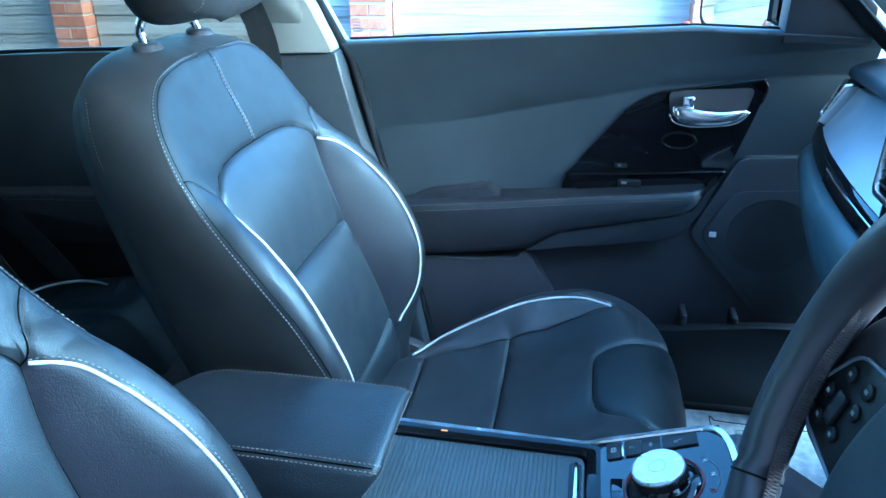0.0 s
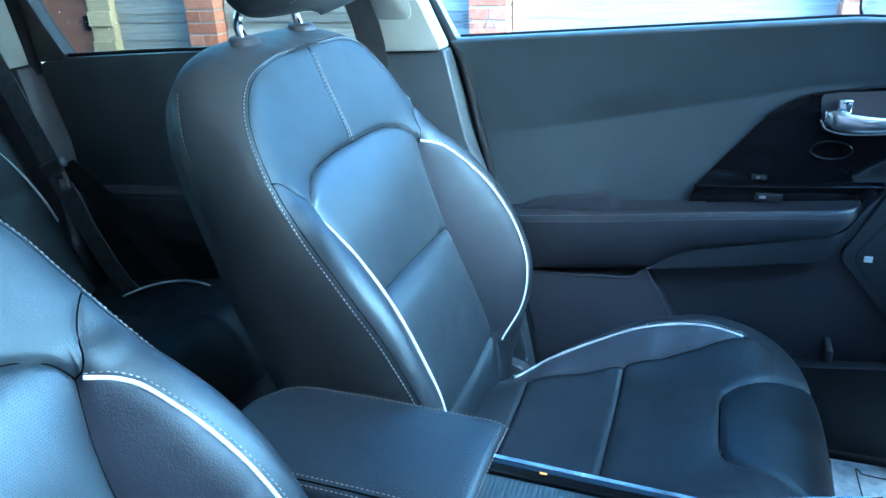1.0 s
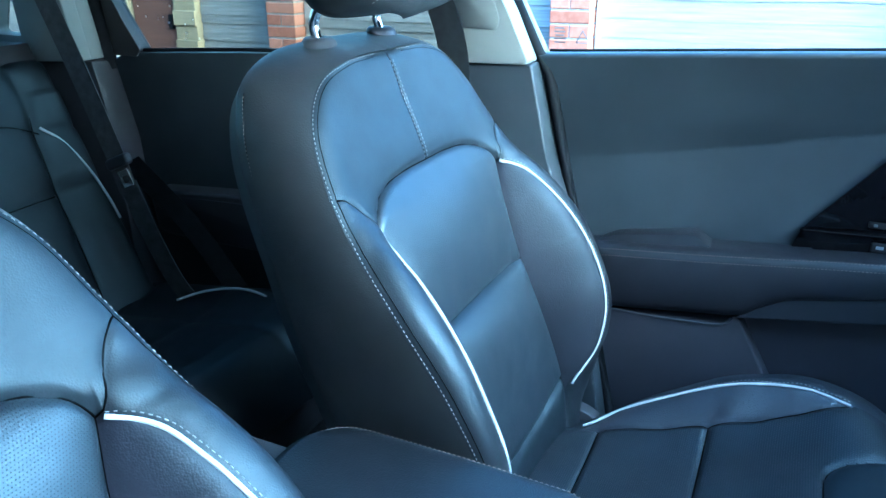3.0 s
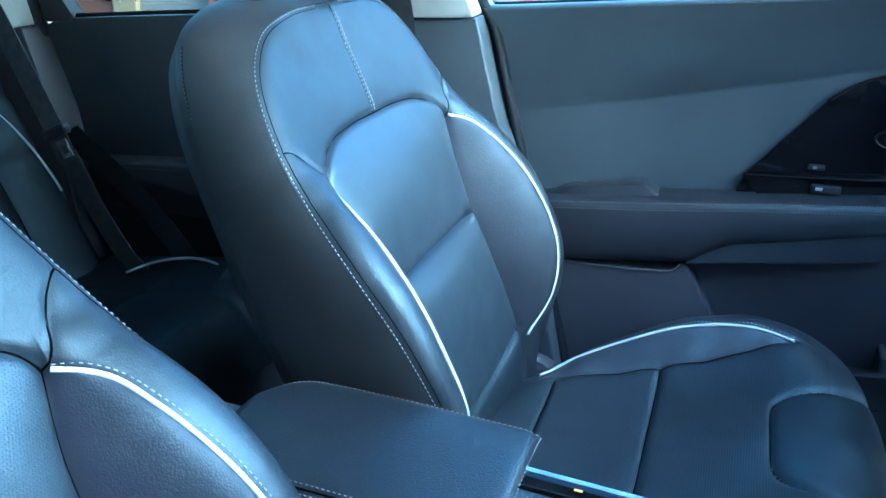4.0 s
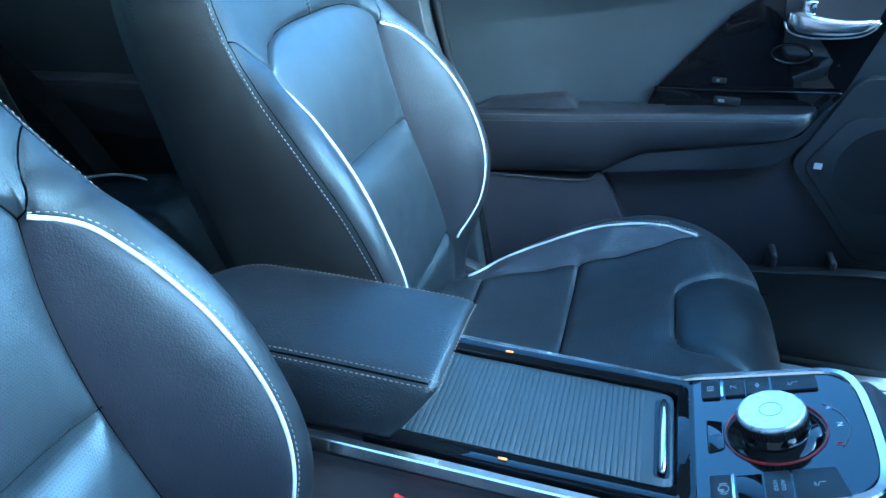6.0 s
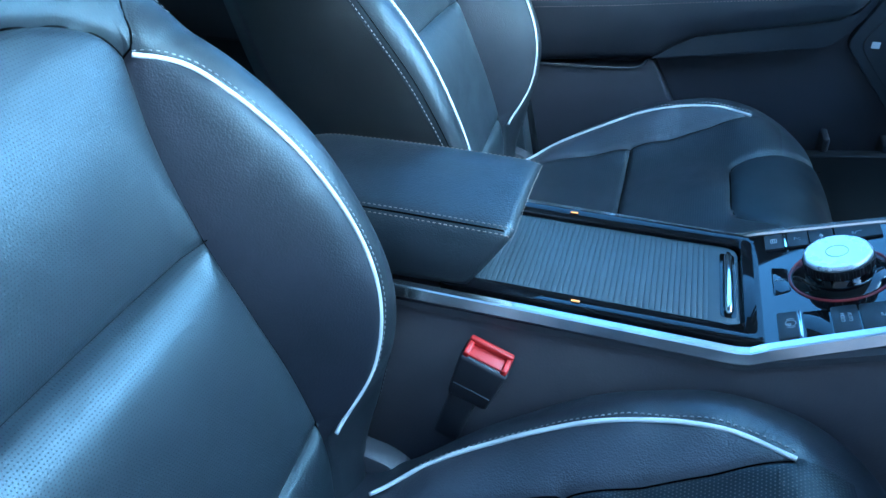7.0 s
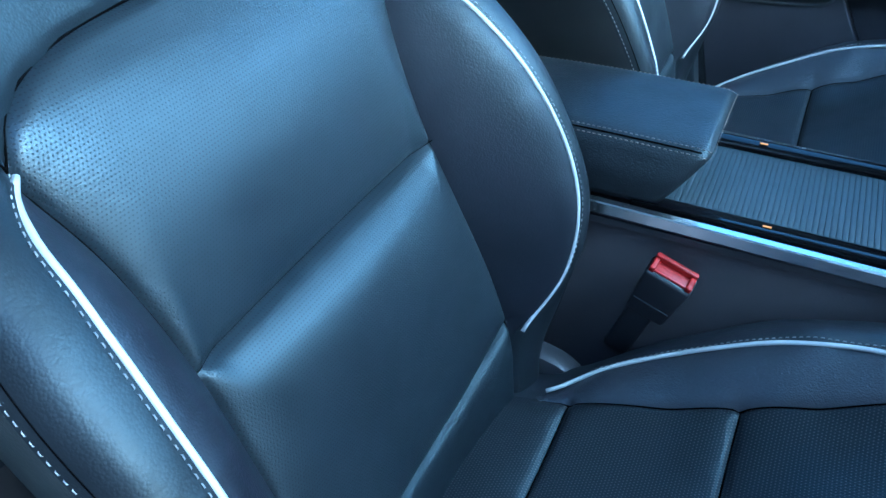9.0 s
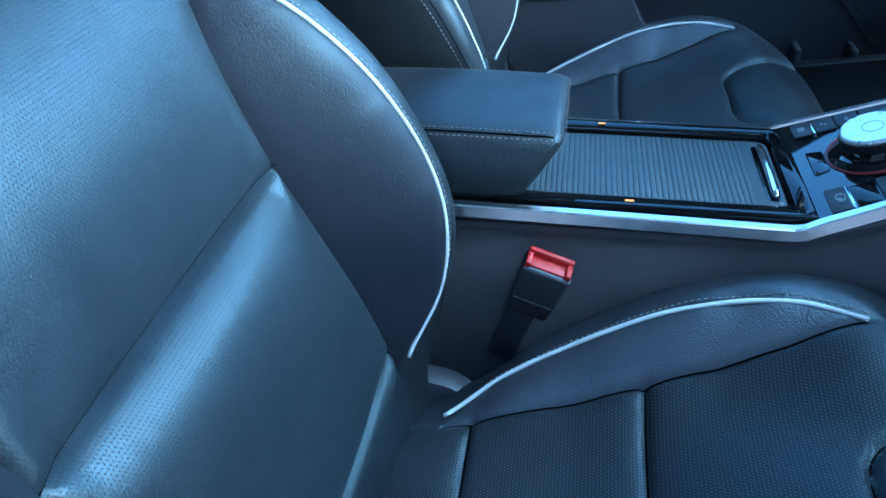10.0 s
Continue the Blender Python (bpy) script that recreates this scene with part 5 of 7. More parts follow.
    part("window_switch", box(on(0.2355, 0.6585, 0.017), (0.043, 0.006, 0.015), 0.004, 3), BUTTON, ledge, "window switch", True)
    part("switch_face", box(on(0.226, 0.6595, 0.0202), (0.010, 0.002, 0.005), 0.0008, 2), SILVER, ledge, "bright switch face", True)
    part("lock_switch", box(on(0.218, 0.690, 0.0075), (0.024, 0.004, 0.010), 0.002, 2), BUTTON, panel, "small lock switch", True)
    part("lock_symbol", box(on(0.216, 0.690, 0.0100), (0.005, 0.001, 0.004)), GREY_MARK, panel)

    # padded armrest
    verts = []
    n, m = 90, 40
    for x in np.linspace(-0.235, 0.372, n):
        f = (x + 0.235) / 0.607
        st = float(np.interp(x, [-0.235, -0.18, -0.014, 0.166, 0.357, 0.38], [0.600, 0.606, 0.621, 0.641, 0.659, 0.660]))
        bot = float(np.interp(x, [-0.235, -0.157, 0.03, 0.056, 0.078, 0.114, 0.221, 0.33, 0.36, 0.38], [0.488, 0.497, 0.519, 0.524, 0.541, 0.562, 0.584, 0.608, 0.630, 0.646]))
        g = lambda k: st + (bot - st) * k
        rise = float(np.interp(x, [0.0, 0.12], [1.0, 0.4]))
        sec = spline([(0.756, st + 0.008 * rise), (0.722, st + 0.007 * rise), (0.704, st + 0.005 * rise), (0.693, st), (0.6885, st - 0.010), (0.687, g(0.45)), (0.690, g(0.7)), (0.696, g(0.9)), (0.706, bot), (0.722, bot - 0.003), (0.756, bot - 0.003)], m)
        nose = max(0.0, (f - 0.93) / 0.07)
        tail = max(0.0, 1 - f * 9)
        for y, z in sec:
            verts.append((x, y + (0.756 - y) * 0.4 * nose ** 2.5 + 0.012 * tail, z))
    faces = grid_faces(n, m) + [tuple((n - 1) * m + k for k in range(m)), tuple(range(m - 1, -1, -1))]
    arm = mesh_part("armrest", verts, faces, LEATHER_DOOR, door, "padded leather armrest with twin stitching", np.array([(v[0], v[2]) for v in verts]))
    for drop in (0.0, 0.010):
        q = np.array([(x, 0.693 - 0.0045 * (drop > 0), float(np.interp(x, [-0.235, -0.18, -0.014, 0.166, 0.357], [0.600, 0.606, 0.621, 0.641, 0.659])) - drop) for x in np.linspace(-0.18, 0.33, 60)])
        st, fc = stitches(q, np.tile((0, -1, 0.45 if drop == 0 else 0.1), (len(q), 1)), radius=0.00045)
        tagged(mesh_part("stitching", st, fc, TAN_THREAD, arm, "pale thread seam", smooth=False), kind="stuff")
    # grab cup block on the rear half of the armrest
    cup = prism(rounded([(-0.222, 0.59), (-0.20, 0.605), (-0.16, 0.628), (-0.032, 0.645), (-0.020, 0.636), (-0.006, 0.628), (0.0, 0.60)], [0.004, 0.02, 0.02, 0.008, 0.006, 0.004, 0.004], 4), 0.714, 0.756, lambda a, b, h: (a, h, b), 0.006, 3)
    part("pull_block", cup, LEATHER_DOOR, door, "raised dark grab block", True)
    # insert under the armrest
    bm = prism(rounded([(0.046, 0.519), (0.110, 0.570), (0.225, 0.594), (0.352, 0.618), (0.378, 0.664), (0.392, 0.680), (0.366, 0.614), (0.326, 0.564), (0.195, 0.541)], [0.003, 0.01, 0.01, 0.01, 0.01, 0.003, 0.012, 0.02, 0.02], 4), 0.704, 0.76, lambda a, b, h: (a, h, b), 0.005, 3)
    part("armrest_underside", bm, LEATHER_DOOR, door, "dark padded trim under the armrest", True)
    # lower map pocket and its lip
    part("lower_panel", prism(rounded([(-0.19, 0.25), (0.18, 0.25), (0.135, 0.36), (0.052, 0.510), (0.042, 0.514), (0.025, 0.497), (-0.17, 0.487)], [0.01, 0.02, 0.02, 0.006, 0.004, 0.01, 0.01], 4), 0.716, 0.76, lambda a, b, h: (a, h, b), 0.005, 3), HARD_TRIM, door, "proud lower trim panel", True)
    tube("pocket_lip", spline([(-0.175, 0.7155, 0.488), (-0.07, 0.7145, 0.490), (0.02, 0.7145, 0.496), (0.040, 0.7145, 0.512)], 30), 0.0028, GREY_PLASTIC, door, "", 8)
    part("door_bin", prism(rounded([(0.10, 0.22), (0.60, 0.22), (0.60, 0.405), (0.50, 0.402), (0.33, 0.382), (0.20, 0.372), (0.10, 0.36)], [0.01] * 7, 3), 0.674, 0.70, lambda a, b, h: (a, h, b), 0.008, 3), BUTTON, door, "dark moulded bottle bin", True)
    for x in (0.36, 0.455):
        part("bin_rib", box((x, 0.715, 0.385), (0.012, 0.05, 0.05), 0.004), DARK_PLASTIC, door)
    # loudspeaker panel
    sp = rounded([(0.354, 0.562), (0.392, 0.640), (0.428, 0.716), (0.55, 0.722), (0.62, 0.722), (0.62, 0.40), (0.497, 0.395)], [0.02, 0.01, 0.02, 0.004, 0.004, 0.004, 0.02], 5)
    part("speaker_panel", prism(sp, 0.735, 0.762, lambda a, b, h: (a, h, b), 0.004, 3), GREY_TRIM, door, "dark grey loudspeaker surround", True)
    inner = rounded([(0.374, 0.563), (0.428, 0.652), (0.55, 0.66), (0.60, 0.655), (0.60, 0.42), (0.50, 0.415)], [0.02, 0.02, 0.02, 0.02, 0.02, 0.02], 5)
    grille_frame = part("speaker_cover", prism(inner, 0.7315, 0.736, lambda a, b, h: (a, h, b), 0.002, 2), GREY_TRIM, door, "flat loudspeaker cover", True)
    cx, cz, r = 0.499, 0.566, 0.075
    disc = [(cx + r * math.cos(a), cz + r * math.sin(a)) for a in np.linspace(0, 2 * np.pi, 48, endpoint=False)]
    mesh = part("speaker_mesh", prism(disc, 0.7305, 0.732, lambda a, b, h: (a, h, b)), SPEAKER_MESH, grille_frame, "round perforated loudspeaker mesh")
    verts, faces = [], []
    for ring in range(1, 22):
        rr = r * ring / 22
        count = int(2 * math.pi * rr / 0.0036)
        for k in range(count):
            a = 2 * math.pi * (k + 0.5 * (ring % 2)) / count
            x, z = cx + rr * math.cos(a), cz + rr * math.sin(a)
            b = len(verts)
            for q in range(4):
                verts.append((x + 0.00135 * math.cos(q * math.pi / 2 + a), 0.7293, z + 0.00135 * math.sin(q * math.pi / 2 + a)))
            faces.append((b, b + 1, b + 2, b + 3))
    tagged(mesh_part("mesh_dots", verts, faces, GREY_TRIM, mesh, "raised grille dots", smooth=False), kind="stuff")
    part("badge", box((0.398, 0.7308, 0.565), (0.013, 0.002, 0.011), 0.001), WHITE_MARK, grille_frame, "small bright badge")
    # black corner panel by the mirror
    part("corner_panel", prism([(0.455, 0.925), (0.59, 0.925), (0.585, 0.985), (0.52, 1.045), (0.452, 1.05)], 0.682, 0.735, lambda a, b, h: (a, h - (b - 0.93) * 0.22, b), 0.004, 2), DARK_PLASTIC, door, "matt black corner panel", True)
    # outside mirror
    mir = thing("door_mirror", (0.45, 0.80, 0.92), "dark door mirror outside the side window", "door mirror")
    m = Matrix.Translation((0.430, 0.97, 0.980)) @ pose(0, 0, 0, 0, 0, 27)
    shell = box((0.05, 0, 0), (0.10, 0.235, 0.165), 0.04, 4)
    bmesh.ops.transform(shell, matrix=m, verts=shell.verts)
    sh = part("shell", shell, GLOSS_BLACK, mir, "gloss dark mirror shell", True)
    rim_b = prism(rounded([(-0.112, -0.075), (0.112, -0.075), (0.112, 0.075), (-0.112, 0.075)], 0.035, 6), 0, 0.01, lambda a, b, h: tuple(m @ Vector((-h, a, b))))
    part("rim", rim_b, RUBBER, sh)
    gl = prism(rounded([(-0.102, -0.066), (0.102, -0.066), (0.102, 0.066), (-0.102, 0.066)], 0.03, 6), 0.0102, 0.012, lambda a, b, h: tuple(m @ Vector((-h, a, b))))
    part("mirror_glass", gl, MIRROR, sh, "mirror glass")
    part("mirror_foot", box((0.50, 0.82, 0.925), (0.08, 0.14, 0.04), 0.012), GLOSS_BLACK, mir, "", True)


SPEAKER_MESH = plastic("speaker_mesh_grey", (0.024, 0.026, 0.030), 0.6, 0.4)
GREY_TRIM = plastic("dark_grey_trim", (0.036, 0.039, 0.044), 0.6, 0.4)
front_door()

# ---- dashboard and steering wheel ----
def dashboard():
    dash = thing("dashboard", (0.7, 0.0, 0.45), "dark padded dashboard with silver fascia and chrome strip", "dashboard")
    bow = lambda y: float(np.interp(y, [-0.7, 0.1, 0.25, 0.326, 0.393, 0.485, 0.56, 0.68], [-0.03, -0.028, -0.025, -0.022, -0.017, -0.008, 0.004, 0.030]))

    def sweep(outline, y0, y1, name, mat, label="", steps=36):
        """A section drawn along the gently bowed dashboard."""
        ys = np.linspace(y0, y1, steps)
        k = len(outline)
        verts = [(x + bow(y) * min(1.0, max(0.0, (0.866 - z) / 0.06)), y, z) for y in ys for x, z in outline]
        faces = [(i * k + j, i * k + (j + 1) % k, (i + 1) * k + (j + 1) % k, (i + 1) * k + j) for i in range(steps - 1) for j in range(k)] + [tuple(range(k - 1, -1, -1)), tuple((steps - 1) * k + j for j in range(k))]
        bm = bmesh.new()
        vs = [bm.verts.new(v) for v in verts]
        for f in faces:
            bm.faces.new([vs[i] for i in f])
        return part(name, bm, mat, dash, label, True, 50)

    sweep(rounded([(0.585, 0.862), (0.560, 0.878), (0.562, 0.893), (0.60, 0.907), (0.80, 0.925), (1.03, 0.915), (1.03, 0.86)], [0.004, 0.006, 0.012, 0.02, 0.02, 0, 0], 5), -0.70, 0.672, "top_pad", DOOR_SKIN, "grained dark top pad")
    sweep([(0.568, 0.866), (0.506, 0.801), (0.60, 0.796), (0.62, 0.866)], -0.10, 0.634, "fascia", SILVER, "smooth silver-grey fascia panel")
    sweep(rounded([(0.507, 0.802), (0.499, 0.797), (0.494, 0.772), (0.503, 0.766), (0.60, 0.766), (0.60, 0.802)], [0.002, 0.006, 0.006, 0.003, 0, 0], 4), -0.10, 0.660, "gloss_strip", GLOSS_BLACK, "gloss black band")
    sweep(rounded([(0.4965, 0.793), (0.4915, 0.774), (0.499, 0.7715), (0.52, 0.7715), (0.52, 0.793)], [0.002, 0.002, 0.002, 0, 0], 3), -0.10, 0.44, "chrome_strip", BRIGHT_CHROME, "bright chrome strip")
    low = rounded([(0.500, 0.767), (0.483, 0.755), (0.479, 0.735), (0.489, 0.691), (0.512, 0.619), (0.565, 0.535), (0.66, 0.46), (0.80, 0.42), (1.0, 0.42), (1.0, 0.767)], [0.004, 0.01, 0.02, 0.03, 0.05, 0.05, 0.05, 0, 0, 0], 6)
    sweep(low, -0.70, 0.672, "lower_pad", DASH_PAD, "soft dark lower pad with glovebox")
    # end vent: frame, slats and tab
    vf = lambda a, b, h: (0.526 + 0.5 * (b - 0.815) + 0.25 * (a - 0.65) - h, a, b)
    vent = part("side_vent", ring_plate(rounded([(0.630, 0.806), (0.676, 0.812), (0.676, 0.874), (0.630, 0.874)], 0.006), rounded([(0.635, 0.812), (0.671, 0.817), (0.671, 0.869), (0.635, 0.869)], 0.004), -0.02, 0.004, vf, 0.001), CHROME, dash, "chrome framed side air vent", True)
    part("vent_box", prism([(0.634, 0.81), (0.672, 0.815), (0.672, 0.87), (0.634, 0.87)], -0.05, -0.02, vf), RUBBER, vent)
    for k in range(5):
        z = 0.8205 + 0.0105 * k
        part("slat", prism([(0.635, z - 0.0013), (0.671, z - 0.0013), (0.671, z + 0.0013), (0.635, z + 0.0013)], -0.014, 0.0005, vf), BUTTON, vent)
    part("vent_tab", prism([(0.649, 0.838), (0.658, 0.838), (0.658, 0.845), (0.649, 0.845)], 0.0, 0.006, vf, 0.001), BRIGHT_CHROME, vent, "bright tab")
    # centre screen surround and middle vents with chrome frames
    part("centre_panel", box((0.547, 0.0, 0.80), (0.19, 0.33, 0.25), 0.02, 3), GLOSS_BLACK, dash, "gloss black centre panel", True)
    for k in range(1):
        vg = lambda a, b, h: (0.449 + 0.04 * (b - 0.87) - h, a, b)
        mid = part("centre_vent", ring_plate(rounded([(0.10, 0.85 - 0.095 * k), (0.165, 0.85 - 0.095 * k), (0.165, 0.930 - 0.095 * k), (0.10, 0.930 - 0.095 * k)], 0.012), rounded([(0.107, 0.857 - 0.095 * k), (0.158, 0.857 - 0.095 * k), (0.158, 0.923 - 0.095 * k), (0.107, 0.923 - 0.095 * k)], 0.009), -0.02, 0.004, vg, 0.001), CHROME, dash, "chrome framed air vent", True)
        part("vent_box", prism([(0.106, 0.856 - 0.095 * k), (0.159, 0.856 - 0.095 * k), (0.159, 0.924 - 0.095 * k), (0.106, 0.924 - 0.095 * k)], -0.05, -0.02, vg), RUBBER, mid)
        for q in range(5):
            z = 0.864 + 0.0128 * q - 0.095 * k
            part("slat", prism([(0.107, z - 0.0013), (0.158, z - 0.0013), (0.158, z + 0.0013), (0.107, z + 0.0013)], -0.012, 0.0005, vg), BUTTON, mid)
    return dash


dashboard()

WHEEL_C, WHEEL_A, WHEEL_R = np.array([0.304, -0.360, 0.868]), radians(18.5), 0.172
WHEEL_N = np.array([-math.cos(WHEEL_A), 0, math.sin(WHEEL_A)])
WHEEL_V = np.array([math.sin(WHEEL_A), 0, math.cos(WHEEL_A)])


def on_wheel(a, b, h):
    """On the wheel's disc: towards the passenger, up, and towards the driver."""
    return tuple(WHEEL_C + a * np.array([0, 1.0, 0]) + b * WHEEL_V + h * WHEEL_N)


def steering_wheel():
    w = thing("steering_wheel", tuple(WHEEL_C - 0.05 * WHEEL_N), "dark leather steering wheel with stitched rim and button spokes", "steering wheel")
    n = 120
    th = np.linspace(0, 2 * np.pi, n, endpoint=False)
    # the rim is thicker by the thumb rests
    rad = 0.0166 + 0.0022 * np.exp(-((np.abs(np.angle(np.exp(1j * (th - 0.45)))) / 0.3) ** 2)) + 0.0022 * np.exp(-((np.abs(np.angle(np.exp(1j * (th - math.pi + 0.45)))) / 0.3) ** 2))
    v, f = tube_data([on_wheel(WHEEL_R * math.cos(t), WHEEL_R * math.sin(t), 0) for t in th], rad, 20, True)
    rim = mesh_part("rim", v, f, RIM_LEATHER, w, "smooth dark leather rim")
    # laced seam on the inner side of the rim
    sv, sf = [], []
    for k in range(420):
        t = 2 * math.pi * k / 420
        for s in (1, -1):
            a, b = t, t + s * 0.011
            p = []
            for u, q in ((a, -1.0), (b, 1.0)):
                phi = radians(192 + 15 * q)
                p.append(np.array(on_wheel((WHEEL_R + 0.0172 * math.cos(phi)) * math.cos(u), (WHEEL_R + 0.0172 * math.cos(phi)) * math.sin(u), 0.0172 * math.sin(phi))))
            st = tube_data(p, 0.0011, 4)
            o = len(sv)
            sv.extend(st[0])
            sf.extend(tuple(i + o for i in q) for q in st[1])
    tagged(mesh_part("lacing", sv, sf, LACE, rim, "cross-laced brown thread", smooth=False), kind="stuff")
    for k in (-0.60, 0.62, math.pi - 0.62, math.pi + 0.60):
        ring = [on_wheel((WHEEL_R + 0.0166 * math.cos(q)) * math.cos(k), (WHEEL_R + 0.0166 * math.cos(q)) * math.sin(k), 0.0166 * math.sin(q)) for q in np.linspace(0, 2 * np.pi, 24, endpoint=False)]
        tube("rim_seam", ring, 0.0008, RUBBER, rim, "", 5, True)
    hub = rounded([(0.94 * a, 0.94 * b) for a, b in ((-0.100, 0.03), (-0.06, 0.060), (0.06, 0.060), (0.100, 0.03), (0.110, -0.03), (0.098, -0.078), (0.05, -0.10), (-0.05, -0.10), (-0.098, -0.078), (-0.110, -0.03))], 0.026, 6)
    recessed = lambda a, b, h: on_wheel(a, b, h - 0.018)
    pad = part("airbag_cover", prism(hub, -0.03, 0.012, recessed, 0.012, 4), DOOR_SKIN, w, "dark grained airbag cover", True)
    ev, ef = tube_data([recessed(0.022 * math.cos(t), 0.016 * math.sin(t), 0.0125) for t in np.linspace(0, 2 * np.pi, 40, endpoint=False)], 0.002, 8, True)
    mesh_part("emblem", ev, ef, BRIGHT_CHROME, pad, "plain chrome oval emblem")
    for s in (1, -1):
        sp = [(p * s, q) for p, q in ((0.060, 0.046), (0.140, 0.050), (0.166, 0.020), (0.166, -0.058), (0.060, -0.056))]
        spoke = part("spoke", prism(rounded(sp if s > 0 else sp[::-1], [0.005, 0.02, 0.02, 0.02, 0.005], 5), -0.014, 0.004, recessed, 0.005, 3), RIM_LEATHER, w, "dark smooth spoke", True)
        bp = [(0.93 * p * s, q + 0.009) for p, q in ((0.088, 0.014), (0.152, 0.003), (0.177, -0.034), (0.170, -0.058), (0.088, -0.060))]
        part("button_plate", prism(rounded(bp if s > 0 else bp[::-1], 0.012, 5), 0.002, 0.0065, recessed, 0.0015), BUTTON, spoke, "dark button plate", True)
        loop = rounded(bp if s > 0 else bp[::-1], 0.012, 5)
        tube("plate_edge", [recessed(x, y, 0.0065) for x, y in loop], 0.0014, SILVER, spoke, "thin silver edging", 6, True)
        for a, b in ((0.93 * p, q + 0.009) for p, q in ((0.170, -0.049), (0.153, -0.046), (0.128, -0.044), (0.158, -0.030), (0.121, -0.022), (0.122, -0.007), (0.147, -0.010))):
            c = [(a * s + 0.0055 * math.cos(q), b + 0.0055 * math.sin(q)) for q in np.linspace(0, 2 * np.pi, 16, endpoint=False)]
            key = part("button", prism(c, 0.006, 0.0085, recessed, 0.001), BUTTON, spoke, "", True)
            part("button_symbol", prism([(a * s - 0.0018, b - 0.0012), (a * s + 0.0018, b - 0.0012), (a * s + 0.0018, b + 0.0012), (a * s - 0.0018, b + 0.0012)], 0.0084, 0.0087, recessed), KEY_MARK, spoke)
        part("rocker", prism(rounded([(0.129 * s - 0.006, -0.033), (0.129 * s + 0.006, -0.033), (0.129 * s + 0.006, -0.011), (0.129 * s - 0.006, -0.011)], 0.003), 0.006, 0.0105, recessed, 0.0015), BUTTON, spoke, "rocker switch", True)
    part("spoke", prism(rounded([(-0.03, -0.06), (0.03, -0.06), (0.045, -0.158), (-0.045, -0.158)], 0.01), -0.014, 0.002, recessed, 0.004), SILVER, w, "silver lower spoke", True)
    part("column", prism([(0.045 * math.cos(t), 0.045 * math.sin(t)) for t in np.linspace(0, 2 * np.pi, 24, endpoint=False)], -0.26, -0.02, recessed), DARK_PLASTIC, w, "dark steering column shroud", True)


LACE = fabric("grey_brown_lacing", (0.13, 0.115, 0.112), 1800)
RIM_LEATHER = smooth_finish("smooth_rim_leather", (0.040, 0.036, 0.041), 0.36, 0.0, 0.04, 0.85)
steering_wheel()

# protective paper on the passenger's floor
mat = thing("paper_floor_mat", (0.55, 0.43, 0.2), "white printed paper mat covering the passenger footwell", "floor mat")
nx, ny = 30, 24
verts = []
for i in range(nx):
    for j in range(ny):
        x, y = 0.375 + 0.42 * i / (nx - 1), 0.16 + 0.51 * j / (ny - 1)
        verts.append((x, y + 0.02 * (x - 0.4), 0.2065 + 0.004 * noise.noise((x * 9, y * 9, 0.3)) + 0.10 * max(0, (x - 0.62)) ** 1.6))
sheet = mesh_part("sheet", verts, grid_faces(nx, ny), PAPER, mat, "creased white paper")
tube("printed_border", spline([(0.44, 0.22, 0.2112), (0.424, 0.615, 0.2112), (0.434, 0.632, 0.2112), (0.47, 0.630, 0.2112), (0.66, 0.612, 0.2205)], 60), 0.0012, INK, sheet, "printed black border", 5)
lettering("p", INK, sheet, 0.075, pose(0.522, 0.583, 0.2118, 0, 0, 90), "printed_letter")
for k, (x, y, r) in enumerate(((0.478, 0.600, 0.011), (0.497, 0.566, 0.014))):
    tube("printed_leaf", [(x + r * math.cos(t), y + 0.7 * r * math.sin(t), 0.2116) for t in np.linspace(0.4, 5.6, 20)], 0.0007, GREEN_INK, sheet, "thin green leaf drawing", 4)

